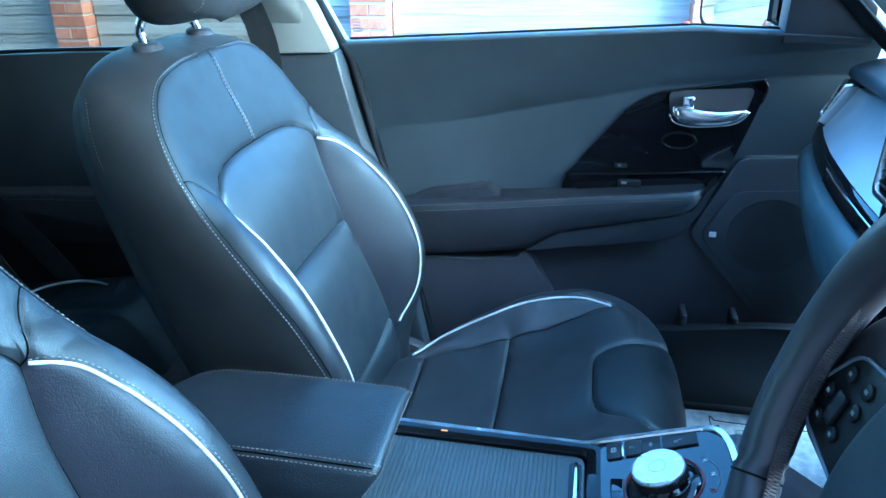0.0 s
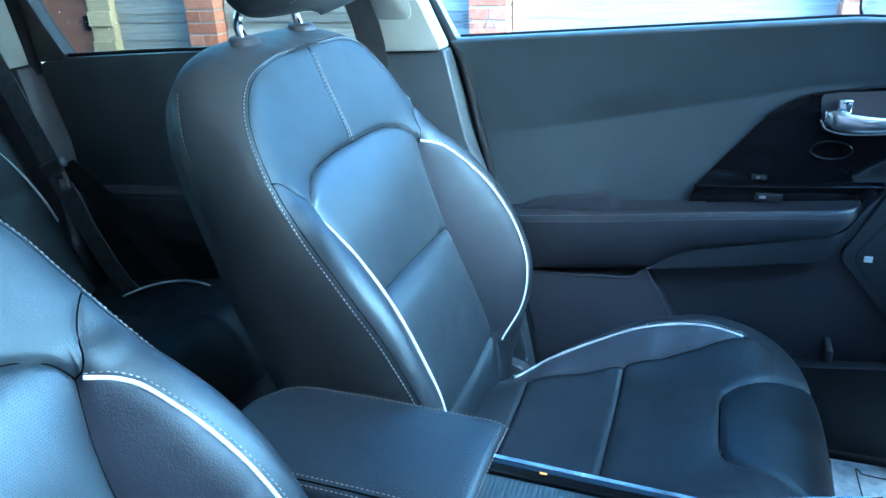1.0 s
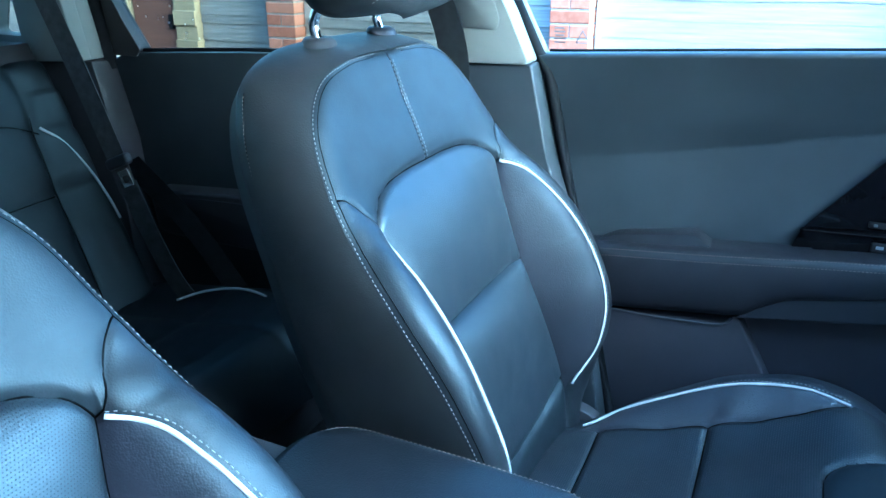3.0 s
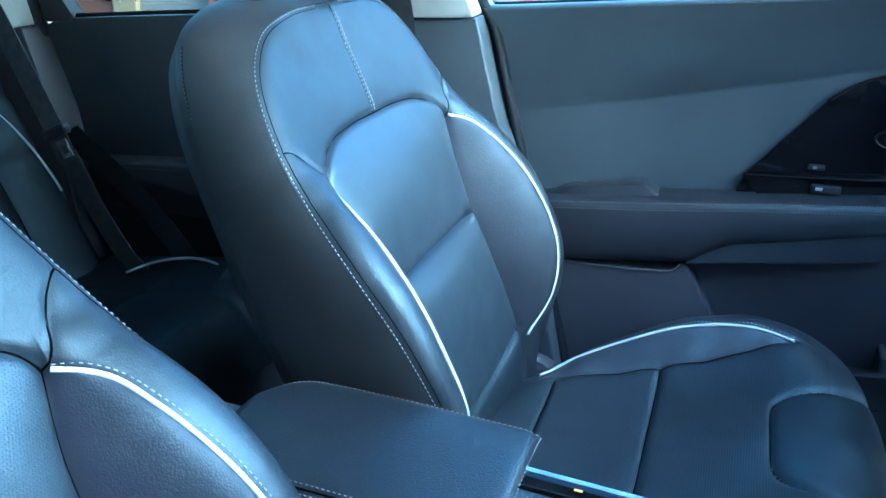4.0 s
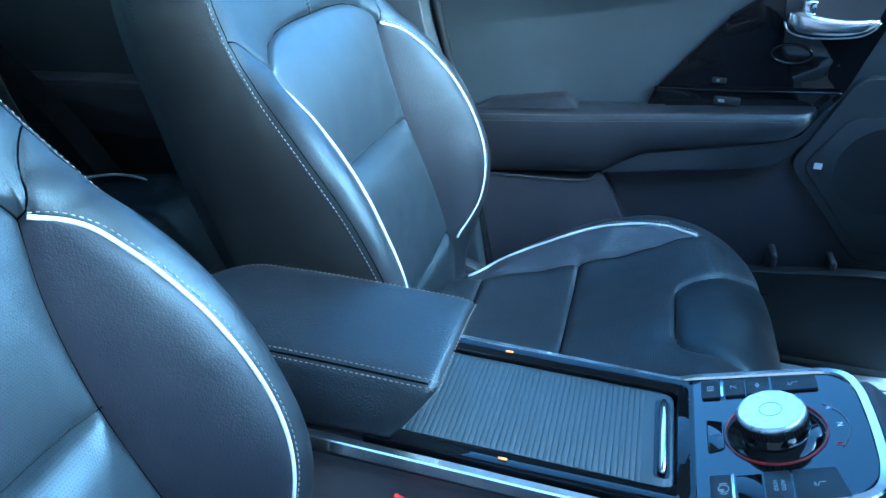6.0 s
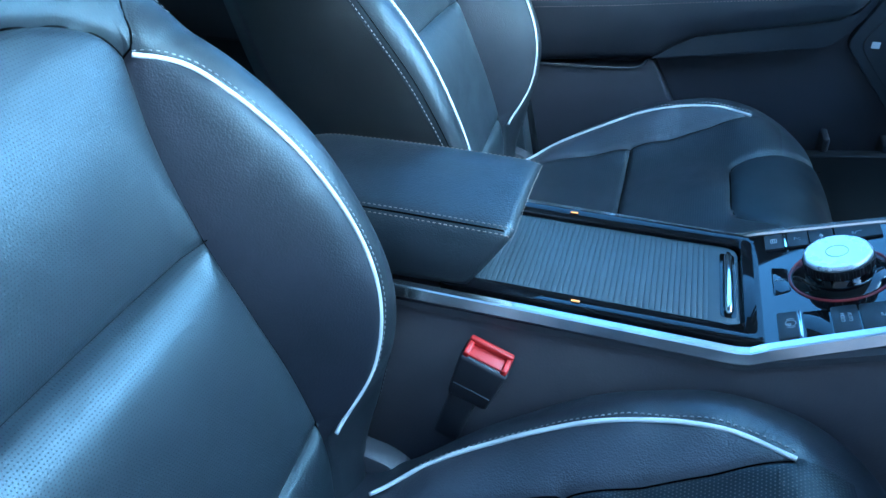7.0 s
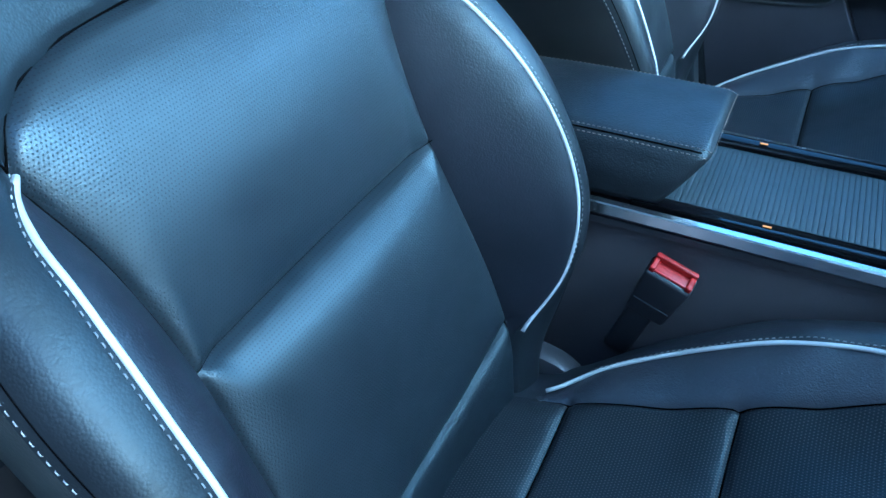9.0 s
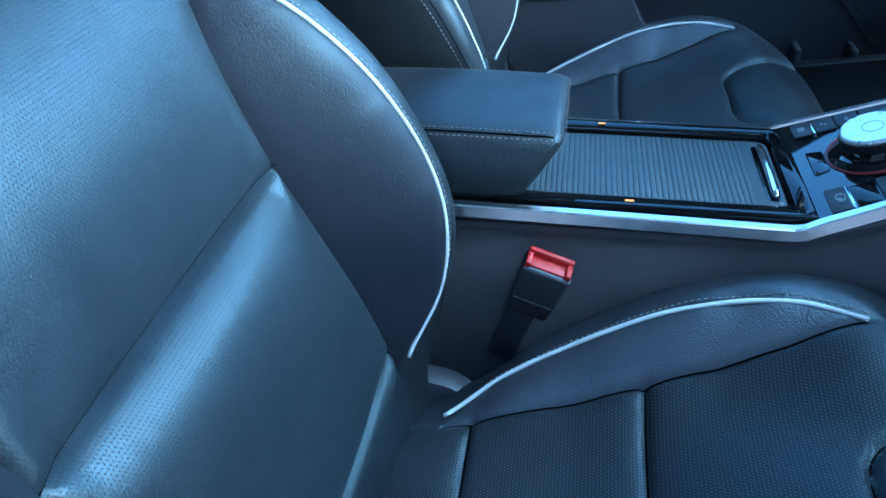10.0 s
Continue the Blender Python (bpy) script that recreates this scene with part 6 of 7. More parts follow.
# ---- pillars, rear door, rear bench ----
def centre_pillar():
    p = thing("centre_pillar", (-0.33, 0.70, 0.2), "door pillar with pale upper trim and dark lower trim", "pillar")
    lean = lambda a, b, h: (a, h - max(0.0, b - 0.9) * 0.24, b)
    up = part("upper_trim", prism(rounded([(-0.43, 0.905), (-0.297, 0.908), (-0.326, 0.985), (-0.358, 1.055), (-0.379, 1.10), (-0.50, 1.36), (-0.62, 1.36), (-0.47, 1.08)], [0.004, 0.01, 0, 0, 0, 0, 0, 0], 3), 0.636, 0.70, lean, 0.010, 3), PILLAR, p, "pale grey upper pillar trim", True)
    part("belt_recess", prism(rounded([(-0.41, 0.962), (-0.346, 0.960), (-0.340, 0.974), (-0.352, 1.022), (-0.374, 1.086), (-0.46, 1.30), (-0.54, 1.30), (-0.45, 1.06)], 0.012, 5), 0.634, 0.637, lean, 0.001), PILLAR, up, "recessed belt cover", True)
    part("lower_trim", prism(rounded([(-0.46, 0.22), (-0.13, 0.22), (-0.20, 0.60), (-0.262, 0.76), (-0.296, 0.908), (-0.43, 0.903), (-0.44, 0.6)], [0, 0, 0.02, 0.02, 0.004, 0.004, 0], 4), 0.640, 0.70, lambda a, b, h: (a, h, b), 0.024, 4), DOOR_SKIN, p, "dark grey lower pillar trim", True)
    tube("door_seal", [(-0.284 + (0.9 - z) * 0.24 if z < 0.9 else -0.290 - (z - 0.9) * 0.43, 0.690 - max(0, z - 0.9) * 0.24, z) for z in np.linspace(0.25, 1.34, 30)], 0.0095, RUBBER, p, "dark rubber door seal", 8)
    # body-coloured frame seen past the seal
    tube("window_frame", [(-0.293 - (z - 0.9) * 0.445, 0.715 - (z - 0.9) * 0.26, z) for z in np.linspace(0.915, 1.34, 16)], 0.011, PILLAR, p, "pale door frame", 8)
    belt = thing("front_seat_belt", (-0.40, 0.60, 0.3), "dark grey webbing of the passenger seat belt hanging beside the pillar", "seat belt")
    path = np.array([(-0.46, 0.535, 1.20), (-0.432, 0.570, 1.04), (-0.405, 0.600, 0.90), (-0.42, 0.625, 0.6), (-0.40, 0.63, 0.3)])
    c = spline(path, 30)
    verts = np.concatenate([c + np.array([-0.024, -0.003, 0]), c + np.array([0.022, 0.003, 0]), c + np.array([0.022, 0.0045, 0]), c + np.array([-0.024, -0.0015, 0])])
    n = 30
    faces = [(k * n + i, k * n + i + 1, ((k + 1) % 4) * n + i + 1, ((k + 1) % 4) * n + i) for k in range(4) for i in range(n - 1)]
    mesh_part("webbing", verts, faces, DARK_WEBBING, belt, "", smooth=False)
    part("guide", box((-0.46, 0.53, 1.20), (0.06, 0.02, 0.05), 0.008, 3), GREY_TRIM, belt, "", True)


centre_pillar()


def rear_door():
    d = thing("rear_door", (-0.8, 0.75, 0.2), "closed dark rear car door with padded armrest and tinted window", "car door", "passenger side doors")
    part("door_skin", prism(rounded([(-1.22, 0.25), (-0.42, 0.25), (-0.43, 0.900), (-0.82, 0.896), (-1.19, 0.879), (-1.24, 0.86)], [0, 0, 0.004, 0, 0.01, 0.01], 3), 0.690, 0.78, lambda a, b, h: (a, h + 0.03 * max(0, 0.75 - b) - 0.02 * max(0.0, b - 0.8) / 0.1, b), 0.010, 3), DOOR_SKIN, d, "dark grained rear door trim", True)
    arm = prism(rounded([(-1.135, 0.50), (-0.60, 0.50), (-0.60, 0.625), (-0.95, 0.612), (-1.15, 0.598)], [0.03, 0.01, 0.01, 0.01, 0.02], 5), 0.640, 0.72, lambda a, b, h: (a, h, b), 0.014, 4)
    a = part("armrest", arm, DARK_PLASTIC, d, "dark padded armrest", True)
    tube("armrest_seam", spline([(-1.13, 0.6415, 0.588), (-0.95, 0.6395, 0.597), (-0.62, 0.639, 0.606)], 20), 0.0009, GREY_PLASTIC, a, "", 5)
    # fixed black quarter panel behind the window
    part("quarter_panel", prism(rounded([(-1.205, 1.055), (-1.234, 1.03), (-1.28, 0.93), (-1.28, 0.872), (-1.160, 0.872), (-1.146, 0.886), (-1.172, 0.95), (-1.196, 1.03)], [0.006, 0.006, 0, 0, 0.006, 0.006, 0, 0], 4), 0.672, 0.705, lambda a2, b, h: (a2, h - (b - 0.88) * 0.2, b), 0.008, 3), DARK_PLASTIC, d, "black quarter panel", True)
    tube("frame_rear", [(-1.228 + (z - 1.04) * 0.14, 0.682 - (z - 0.88) * 0.24, z) for z in np.linspace(1.03, 1.36, 10)], 0.013, RUBBER, d, "black window frame", 8)
    tube("glass_seal", spline([(-1.17, 0.684, 0.884), (-0.82, 0.684, 0.900), (-0.44, 0.684, 0.904)], 20), 0.004, RUBBER, d, "black weather strip")
    part("window_pane", prism([(-1.18, 0.875), (-0.43, 0.89), (-0.47, 1.35), (-1.05, 1.35), (-1.275, 1.045)], 0.0, 0.004, lambda a2, b, h: (a2, 0.700 - (b - 0.88) * 0.25 + h, b)), TINTED_GLASS, d, "privacy tinted side window with dried droplets")
    # dried splashes on the glass
    rng = random.Random(5)
    verts, faces = [], []
    for k in range(34):
        x, z = rng.uniform(-1.20, -0.98), rng.uniform(0.89, 1.09)
        if x < -1.17 + (z - 0.88) * -0.55:
            continue
        y = 0.6985 - (z - 0.88) * 0.25
        r = rng.uniform(0.0012, 0.0030)
        b = len(verts)
        for q in range(7):
            aa = 2 * math.pi * q / 7
            rr = r * rng.uniform(0.6, 1.2)
            verts.append((x + rr * math.cos(aa), y, z + rr * math.sin(aa)))
        faces.append(tuple(range(b, b + 7)))
    tagged(mesh_part("dried_droplets", verts, faces, WHITE_MARK, d, "white dried splashes on the glass", smooth=False), kind="stuff")


rear_door()


def rear_pillar():
    p = thing("rear_pillar", (-1.4, 0.62, 0.3), "pale rear quarter trim round a small fixed window", "pillar")
    lean = lambda a, b, h: (a, h - max(0.0, b - 0.86) * 0.20, b)
    outer = [(-1.80, 0.86), (-1.236, 0.868), (-1.226, 1.02), (-1.212, 1.12), (-1.15, 1.37), (-1.80, 1.37)]
    hole = [(-1.508, 0.912), (-1.395, 0.911), (-1.33, 0.95), (-1.32, 1.050), (-1.372, 1.075), (-1.455, 0.99)]
    o = []
    for k in range(6):
        a, b = np.array(outer[k]), np.array(outer[(k + 1) % 6])
        o += [tuple(a + (b - a) * j / 6) for j in range(6)]
    h2 = rounded(hole, 0.02, 5)
    part("quarter_trim", ring_plate(o, [h2[(i) % 36] for i in range(36)], 0.61, 0.66, lean, 0.006), PILLAR, p, "pale moulded quarter trim", True)
    part("quarter_pane", prism(hole, 0.655, 0.658, lean), TINTED_GLASS, p, "small tinted quarter window")
    part("belt_column", prism(rounded([(-1.39, 0.860), (-1.232, 0.868), (-1.224, 0.98), (-1.214, 1.10), (-1.15, 1.365), (-1.22, 1.365), (-1.338, 1.062), (-1.366, 0.981)], [0.01, 0.006, 0, 0, 0, 0, 0.01, 0], 4), 0.592, 0.625, lean, 0.008, 3), PILLAR, p, "pale column trim beside the belt", True)
    part("lower_trim", prism([(-1.80, 0.25), (-1.20, 0.25), (-1.20, 0.70), (-1.232, 0.866), (-1.80, 0.858)], 0.62, 0.70, lambda a, b, h: (a, h, b), 0.006), DARK_PLASTIC, p, "dark lower trim", True)
    tube("door_seal", [(-1.240 + (z - 0.88) * 0.10, 0.672 - max(0, z - 0.88) * 0.22, z) for z in np.linspace(0.60, 1.33, 20)], 0.017, RUBBER, p, "black door seal", 8)


rear_pillar()


def ribbon(name, path, width, across, mat, parent, label="", thick=0.0014):
    c = spline(path, 60)
    ax = np.array(across, float)
    ax /= np.linalg.norm(ax)
    t = np.gradient(c, axis=0)
    t /= np.linalg.norm(t, axis=1)[:, None]
    s = ax - t * (t @ ax)[:, None]
    s /= np.linalg.norm(s, axis=1)[:, None]
    nn = np.cross(t, s)
    w = np.broadcast_to(np.asarray(width), (60,))[:, None] / 2
    verts = np.concatenate([c - s * w - nn * thick / 2, c + s * w - nn * thick / 2, c + s * w + nn * thick / 2, c - s * w + nn * thick / 2])
    faces = [(k * 60 + i, k * 60 + i + 1, ((k + 1) % 4) * 60 + i + 1, ((k + 1) % 4) * 60 + i) for k in range(4) for i in range(59)]
    return mesh_part(name, verts, faces, mat, parent, label, smooth=False)


def rear_belt():
    b = thing("rear_seat_belt", (-1.05, 0.52, 0.42), "grey rear seat belt with metal tongue hanging from the quarter trim", "seat belt")
    ribbon("webbing", [(-1.222, 0.530, 1.00), (-1.152, 0.522, 0.86), (-1.084, 0.515, 0.705), (-1.06, 0.512, 0.64)], 0.047, (1, 0.1, 0.35), WEBBING, b, "woven grey webbing")
    ribbon("lower_webbing", [(-1.06, 0.512, 0.66), (-1.025, 0.515, 0.56), (-0.985, 0.53, 0.45), (-0.95, 0.56, 0.38)], [0.046 + 0.0 * k for k in range(60)], (1, 0.1, 0.3), WEBBING, b, "woven grey webbing")
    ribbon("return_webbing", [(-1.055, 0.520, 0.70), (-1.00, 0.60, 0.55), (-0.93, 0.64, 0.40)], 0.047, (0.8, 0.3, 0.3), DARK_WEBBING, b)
    part("tongue_grip", box((-1.072, 0.510, 0.700), (0.062, 0.018, 0.022), 0.006, 3, pose(0, 0, 0, 0, -22, 0)), DARK_PLASTIC, b, "black tongue grip", True)
    m = Matrix.Translation((-1.056, 0.506, 0.672)) @ pose(0, 0, 0, 0, -22, 0)
    part("tongue", ring_plate([(-0.014, -0.018), (0.014, -0.018), (0.014, 0.014), (-0.014, 0.014)], [(-0.007, -0.011), (0.007, -0.011), (0.007, 0.003), (-0.007, 0.003)], -0.0012, 0.0012, lambda a, c, h: tuple(m @ Vector((a, h, c)))), CHROME, b, "metal tongue")
    g = part("belt_guide", box((-1.222, 0.534, 1.010), (0.054, 0.014, 0.014), 0.005, 3, pose(0, 0, 0, 0, 14, 0)), RUBBER, b, "dark belt guide", True)
    part("guide_hook", box((-1.205, 0.53, 1.035), (0.024, 0.014, 0.008), 0.003, 3, pose(0, 0, 0, 0, 40, 0)), GREY_PLASTIC, g, "", True)


rear_belt()


def rear_bench():
    """Two outer places of the rear bench, one mesh each for back and cushion, with padding and piping."""
    seat = thing("rear_bench", (-1.1, 0.0, 0.2), "black leather rear bench seat with white piping", "car seat")
    rec = radians(24)
    up, out = np.array([-math.sin(rec), 0, math.cos(rec)]), np.array([math.cos(rec), 0, math.sin(rec)])
    o = np.array([-1.105, 0.0, 0.40])
    place = lambda q: o + np.outer(q[:, 0], (0, 1, 0)) + np.outer(q[:, 1], up) + np.outer(q[:, 2], out)
    rows, cols = 90, 200
    y = np.linspace(-0.60, 0.60, cols)
    v = np.linspace(-0.06, 0.545, rows)
    yy, vv = np.meshgrid(y, v)
    m = np.abs(yy)
    # outer seat centred at 0.34: bolster outside 0.47
    seam_in = np.interp(vv, [0, 0.1, 0.25, 0.37, 0.43], [0.46, 0.468, 0.476, 0.487, 0.500])
    d_b = np.abs(m - seam_in)
    d_y = np.abs(vv - (0.405 - 0.10 * np.clip((m - 0.40) / 0.10, -0.3, 1) ** 2 * 0.3 - 0.02 * np.clip((0.28 - m) / 0.1, 0, 1)))
    d_c = np.abs(vv - (0.245 + 0.03 * (m - 0.34)))
    d_m = np.abs(m - 0.17)
    w = 0.006 * np.exp(-((m - 0.56) / 0.05) ** 2) * (vv < 0.45) - 0.05 * np.clip((m - 0.57) / 0.03, 0, 1) ** 2
    w = w - 0.06 * np.clip((vv - 0.50) / 0.045, 0, 1) ** 2 - 0.008
    for d, sc, depth in ((d_b, 0.012, 0.008), (d_y, 0.012, 0.007), (d_c, 0.02, 0.008), (d_m, 0.014, 0.010)):
        w = w - depth * np.exp(-d / sc)
    pts = np.column_stack([yy.ravel(), vv.ravel(), w.ravel()])
    back = mesh_part("backrest", place(pts), grid_faces(rows, cols), LEATHER, seat, "padded rear backrest", pts[:, :2])
    def crease(y, v):
        """A sewn line on the backrest, its crease shade drawn as a dark cord."""
        yy2, vv2 = np.asarray(y, float), np.asarray(v, float)
        k = np.clip(((vv2 + 0.06) / 0.605 * 89).round().astype(int), 0, 89)
        j = np.clip(((yy2 + 0.60) / 1.20 * 199).round().astype(int), 0, 199)
        grid = w[k, j]
        tube("seam", place(np.column_stack([yy2, vv2, np.convolve(np.pad(grid, 3, mode="edge"), np.ones(7) / 7, mode="valid") + 0.001])), 0.0013, SEAM_SHADE, back, "", 6)

    for s in (1, -1):
        t = np.linspace(0.0, 0.41, 40)
        crease(s * np.interp(t, [0, 0.1, 0.25, 0.37, 0.43], [0.46, 0.468, 0.476, 0.487, 0.500]), t)
        m2 = np.linspace(0.20, 0.50, 40)
        crease(s * m2, 0.405 - 0.10 * np.clip((m2 - 0.40) / 0.10, -0.3, 1) ** 2 * 0.3 - 0.02 * np.clip((0.28 - m2) / 0.1, 0, 1))
        m3 = np.linspace(0.19, 0.47, 40)
        crease(s * m3, 0.245 + 0.03 * (m3 - 0.34))
    part("back_core", prism([(-1.16, 0.25), (-1.10, 0.36), (-1.36, 0.90), (-1.55, 0.90), (-1.55, 0.25)], -0.58, 0.58, lambda a, b, h: (a, h, b)), DARK_PLASTIC, seat)
    for s in (1, -1):
        p = spline([(0.505, 0.386, -0.012), (0.538, 0.345, -0.006), (0.562, 0.275, -0.003), (0.573, 0.21, -0.002), (0.576, 0.165, -0.002)], 40)
        q = p * np.array([s, 1, 1])
        tube("piping", place(q), 0.0026, PIPING, back, "white piping")
        part("headrest", box(tuple(place(np.array([(0.34 * s, 0.565, -0.045)]))[0]), (0.09, 0.25, 0.075), 0.03, 4, pose(0, 0, 0, 0, -24, 0)), LEATHER_SIDE, seat, "low black headrest", True)
    rows, cols = 70, 200
    x = np.linspace(-1.18, -0.63, rows)
    yy, xx = np.meshgrid(np.linspace(-0.66, 0.66, cols), x)
    m = np.abs(yy)
    z = 0.392 + 0.050 * np.clip((xx + 1.1) / 0.35, 0, 1) - 0.12 * np.clip((xx + 0.72) / 0.09, 0, 1) ** 2
    z = z + 0.018 * np.exp(-((m - 0.575) / 0.04) ** 2) * (xx > -1.1) * (xx < -0.75) - 0.03 * np.clip((m - 0.60) / 0.06, 0, 1)
    for d, sc, depth in ((np.abs(m - 0.47), 0.012, 0.007), (np.abs(m - 0.17), 0.014, 0.008), (np.abs(xx + 0.90), 0.016, 0.005)):
        z = z - depth * np.exp(-d / sc)
    pts = np.column_stack([xx.ravel(), yy.ravel(), z.ravel()])
    cush = mesh_part("cushion", pts, grid_faces(rows, cols), LEATHER, seat, "padded rear cushion", pts[:, 1::-1])
    part("cushion_base", box((-0.92, 0, 0.27), (0.52, 1.26, 0.14), 0.03), DARK_PLASTIC, seat, "", True)
    for s in (1, -1):
        tube("piping", spline([(-0.985, 0.520 * s, 0.420), (-0.93, 0.545 * s, 0.440), (-0.86, 0.560 * s, 0.453), (-0.80, 0.560 * s, 0.452), (-0.770, 0.553 * s, 0.442)], 40), 0.0026, PIPING, cush, "white piping")


rear_bench()

# driver's side of the shell, open at the front door
slab("wall_right", (-0.92, -0.74, 0.56), (0.98, 0.06, 0.66), DOOR_SKIN, "dark rear door trim on the driver's side", "car door", 0.02)
pane_r = part("window_right", prism([(-1.42, 0.88), (-0.44, 0.88), (-0.44, 1.38), (-1.20, 1.38)], 0, 0.004, lambda a, b, h: (a, -0.74 + (b - 0.88) * 0.25 + h, b)), TINTED_GLASS, None)
tagged(pane_r, "privacy tinted rear side window", "window", "", "structure")
slab("pillar_right", (-0.40, -0.70, 0.80), (0.11, 0.06, 1.16), PILLAR, "pale door pillar on the driver's side", "pillar", 0.02)
slab("quarter_right", (-1.55, -0.66, 0.9), (0.44, 0.06, 1.0), PILLAR, "pale rear quarter trim on the driver's side", "pillar", 0.02)
for s in (1, -1):
    a_p = part("front_pillar", prism([(0.0, 0.0), (0.07, 0.0), (0.07, 0.85), (0.0, 0.85)], -0.03, 0.03, lambda a, b, h: (0.625 + a - 0.60 * b * 0.9 + 0.02, (0.645 - 0.10 * b + h) * s, 0.925 + 0.50 * b), 0.012, 2), PILLAR, None)
    tagged(a_p, "pale windscreen pillar trim", "pillar", "", "structure")
    seal = tube("pillar_seal", [(0.615 - 0.54 * b, (0.672 - 0.10 * b) * s, 0.925 + 0.50 * b) for b in np.linspace(-0.02, 0.85, 14)], 0.011, RUBBER, None)
    tagged(seal, "black rubber seal along the windscreen pillar", "door seal", "", "structure")

# ---- outside: fence, brick piers, odds and ends ----
FENCE_Y = 3.7
PIERS = (-3.02, -1.10, 0.78, 2.66, 4.54)


def brick_pier(x):
    p = thing("brick_pier", (x, FENCE_Y, GROUND_Z), "red brick pier between weathered fence panels", "brick pier", "brick piers")
    part("mortar_core", box((x, FENCE_Y, GROUND_Z + 0.59), (0.212, 0.212, 1.18)), MORTAR, p, "pale mortar joints")
    bricks = []
    for c in range(16):
        z = GROUND_Z + 0.037 + 0.075 * c
        for k in (-1, 1):
            if c % 2:
                bricks.append(((x, FENCE_Y + 0.0565 * k, z), (0.222, 0.108, 0.064)))
            else:
                bricks.append(((x + 0.0565 * k, FENCE_Y, z), (0.108, 0.222, 0.064)))
    return p, bricks


def plank_mesh(width, tall=1.0):
    """A feather-edged board: thick below, thin above."""
    prof = [(-0.011, -0.066), (0.008, -0.066), (0.002, 0.066), (-0.005, 0.066)]
    verts, faces = [], []
    n = 12
    rng = random.Random(int(width * 1000))
    for i in range(n):
        x = -width / 2 + width * i / (n - 1)
        b = 0.004 * math.sin(i * 0.9 + rng.random())
        for y, z in prof:
            verts.append((x, y + b * 0.5, (z + (b if z < 0 else 0)) * tall))
    for i in range(n - 1):
        for k in range(4):
            faces.append((i * 4 + k, i * 4 + (k + 1) % 4, i * 4 + 4 + (k + 1) % 4, i * 4 + 4 + k))
    faces += [(3, 2, 1, 0), tuple((n - 1) * 4 + k for k in range(4))]
    me = bpy.data.meshes.new("plank")
    me.from_pydata(verts, [], faces)
    me.materials.append(WOOD)
    return me


def fence_panel(x0, x1, top, seed, pitch=0.105):
    mid = (x0 + x1) / 2
    p = thing("fence_panel", (mid, FENCE_Y, GROUND_Z), "weathered grey wooden fence panel of overlapping boards", "fence", "fence panels")
    for x in (x0 + 0.025, mid, x1 - 0.025):
        part("batten", box((x, FENCE_Y + 0.035, (GROUND_Z + top) / 2), (0.045, 0.03, top - GROUND_Z), 0.003), WOOD, p)
    me = plank_mesh(x1 - x0, pitch / 0.105)
    rng = random.Random(seed)
    z = GROUND_Z + 0.08
    while z < top - 0.03:
        ob = new("plank", me)
        ob.parent = p
        ob.location = (0, rng.uniform(-0.004, 0.004), z - GROUND_Z)
        ob.rotation_euler = (0, rng.uniform(-0.004, 0.004), 0)
        z += pitch
    part("cap_rail", box((mid, FENCE_Y, top), (x1 - x0, 0.05, 0.022), 0.003), WOOD, p, "narrow capping rail")
    return p


edges = [(-3.78, -3.14, 1.06), (-2.90, -1.22, 1.14), (-0.98, 0.66, 1.62), (0.90, 2.54, 1.62), (2.78, 4.42, 1.62)]
for k, (x0, x1, top) in enumerate(edges):
    fence_panel(x0, x1, top, k, 0.058 if k < 2 else 0.105)
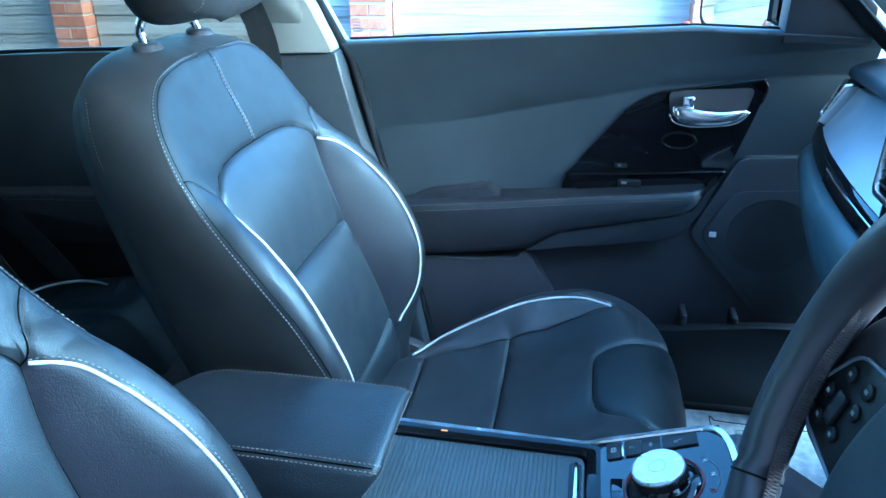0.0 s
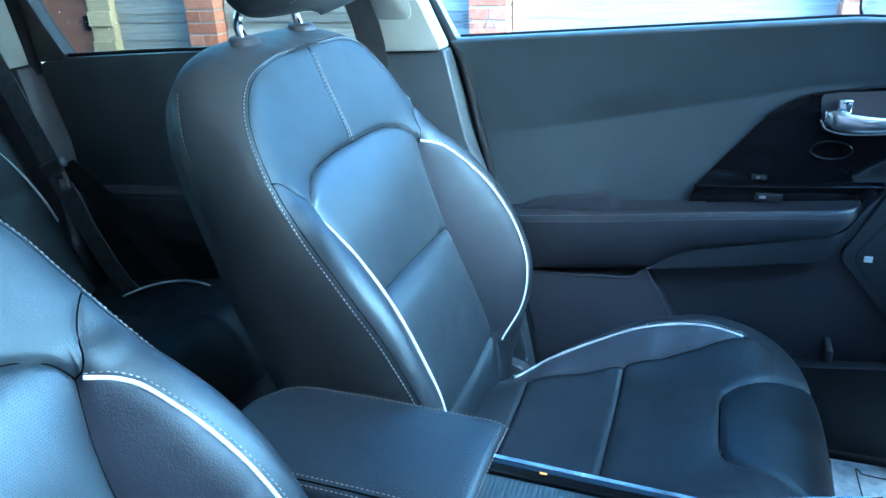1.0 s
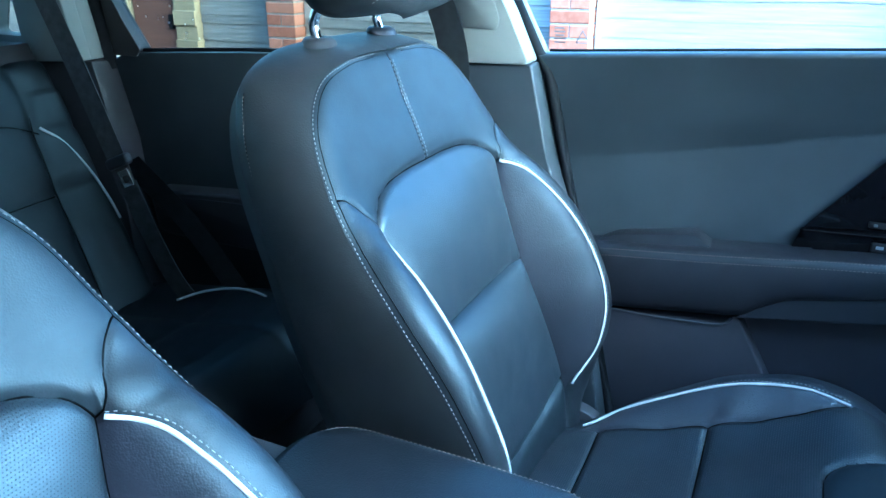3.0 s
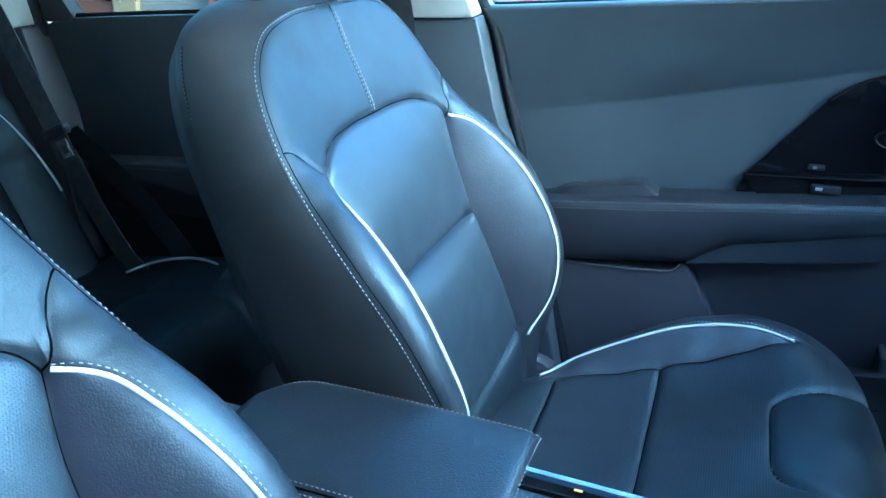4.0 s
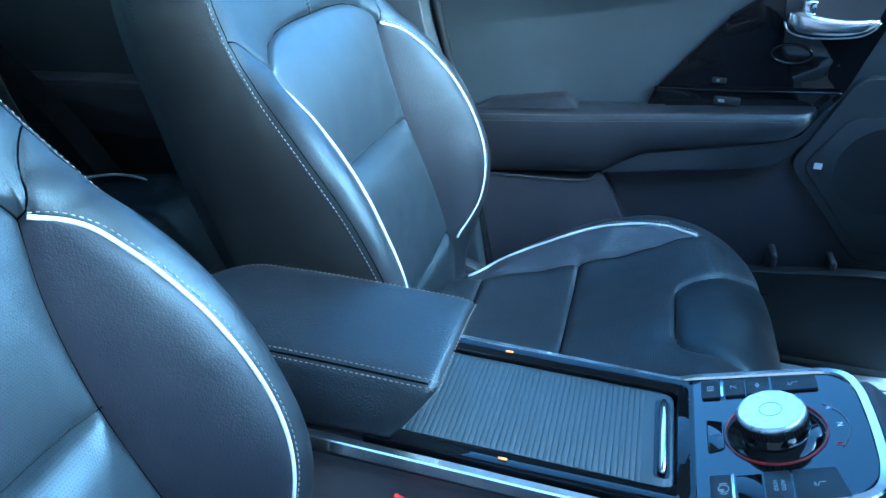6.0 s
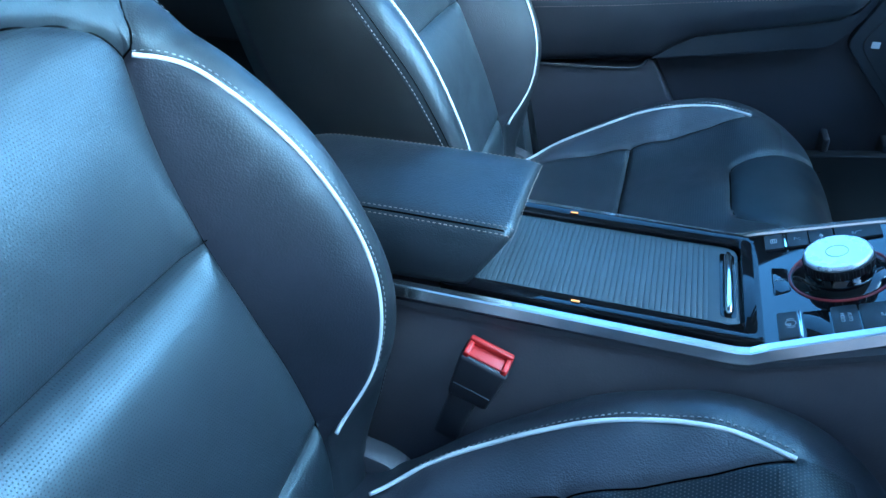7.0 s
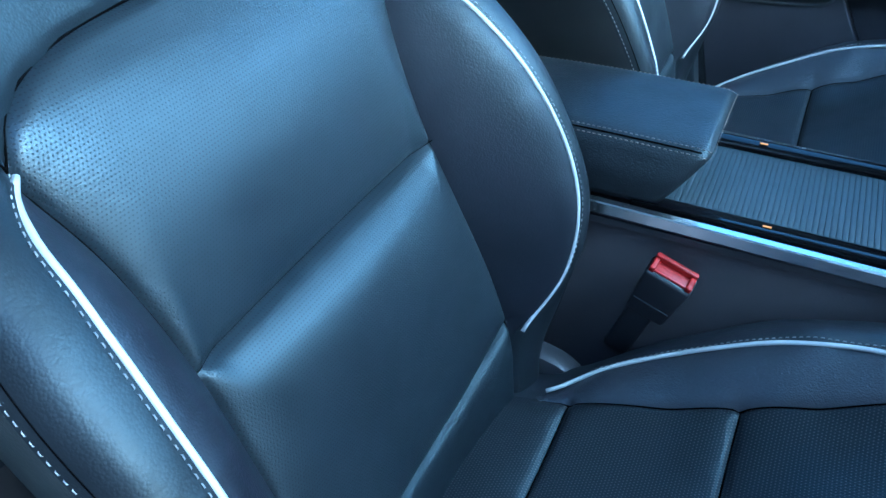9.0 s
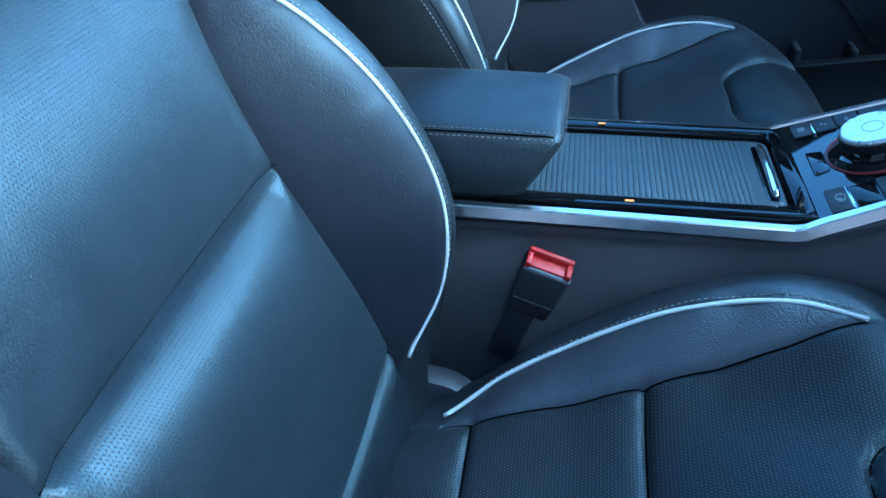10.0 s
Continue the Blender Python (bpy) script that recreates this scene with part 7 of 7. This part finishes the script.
# boarded bay and brown gate beyond the last pier
gate = thing("garden_gate", (-4.2, FENCE_Y, GROUND_Z), "worn brown painted gate in a pale timber frame", "gate")
part("leaf", box((-4.20, FENCE_Y, GROUND_Z + 0.85), (0.40, 0.05, 1.7), 0.004), RUST_DOOR, gate, "worn brown gate leaf")
for x, w in ((-3.885, 0.20), (-4.53, 0.22)):
    part("post", box((x, FENCE_Y - 0.01, GROUND_Z + 0.85), (w, 0.09, 1.7), 0.008), POST_WOOD, gate, "pale yellowish timber post")
for z in (0.25, 0.45, 0.65, 0.85):
    for x, w in ((-3.885, 0.20), (-4.53, 0.22)):
        part("rail", box((x, FENCE_Y - 0.06, z), (w, 0.02, 0.10), 0.004), POST_WOOD, gate)
part("latch", box((-4.03, FENCE_Y - 0.04, 0.62), (0.03, 0.03, 0.10), 0.004), RUBBER, gate, "dark latch")
fence_panel(-6.5, -4.66, 1.5, 9)

# traffic cone and dark pole near the fence
cone = thing("traffic_cone", (0.597, 3.2, GROUND_Z), "red and white traffic cone standing by the fence", "traffic cone")
CONE_RED = smooth_finish("cone_red", (0.75, 0.07, 0.03), 0.5)
for a, b, mat in ((0.02, 0.42, CONE_RED), (0.42, 0.60, WHITE_MARK), (0.60, 0.78, CONE_RED)):
    r = lambda h: 0.15 * (1 - h / 0.86)
    v, f = revolve([(r(a), a, 0), (r(b), b, 0)], 24, Matrix.Translation((0.597, 3.2, GROUND_Z)))
    mesh_part("cone_band", v, f, mat, cone, "red band" if mat is CONE_RED else "white reflective band")
part("foot", box((0.597, 3.2, GROUND_Z + 0.0125), (0.36, 0.36, 0.025), 0.01), RUBBER, cone, "black rubber foot")
pole = thing("dark_pole", (0.0, 3.3, GROUND_Z), "long black pole lying across two short stands", "pole")
tube("bar", [(-0.55, 3.3, 0.555), (0.05, 3.3, 0.575), (0.66, 3.3, 0.605)], 0.022, GLOSS_BLACK, pole, "black bar", 12)
for x in (-0.35, 0.40):
    part("stand", box((x, 3.3, (GROUND_Z + 0.55) / 2), (0.04, 0.04, 0.55 - GROUND_Z), 0.004), RUBBER, pole)

brick_meshes = {}
for x in PIERS:
    pier, bricks = brick_pier(x)
    for at, size in bricks:
        if size not in brick_meshes:
            bm = box((0, 0, 0), size, 0.004, 1)
            me = bpy.data.meshes.new("brick")
            bm.to_mesh(me)
            bm.free()
            me.materials.append(BRICK)
            brick_meshes[size] = me
        ob = new("brick", brick_meshes[size])
        ob.parent = pier
        ob.location = Vector(at) - pier.location
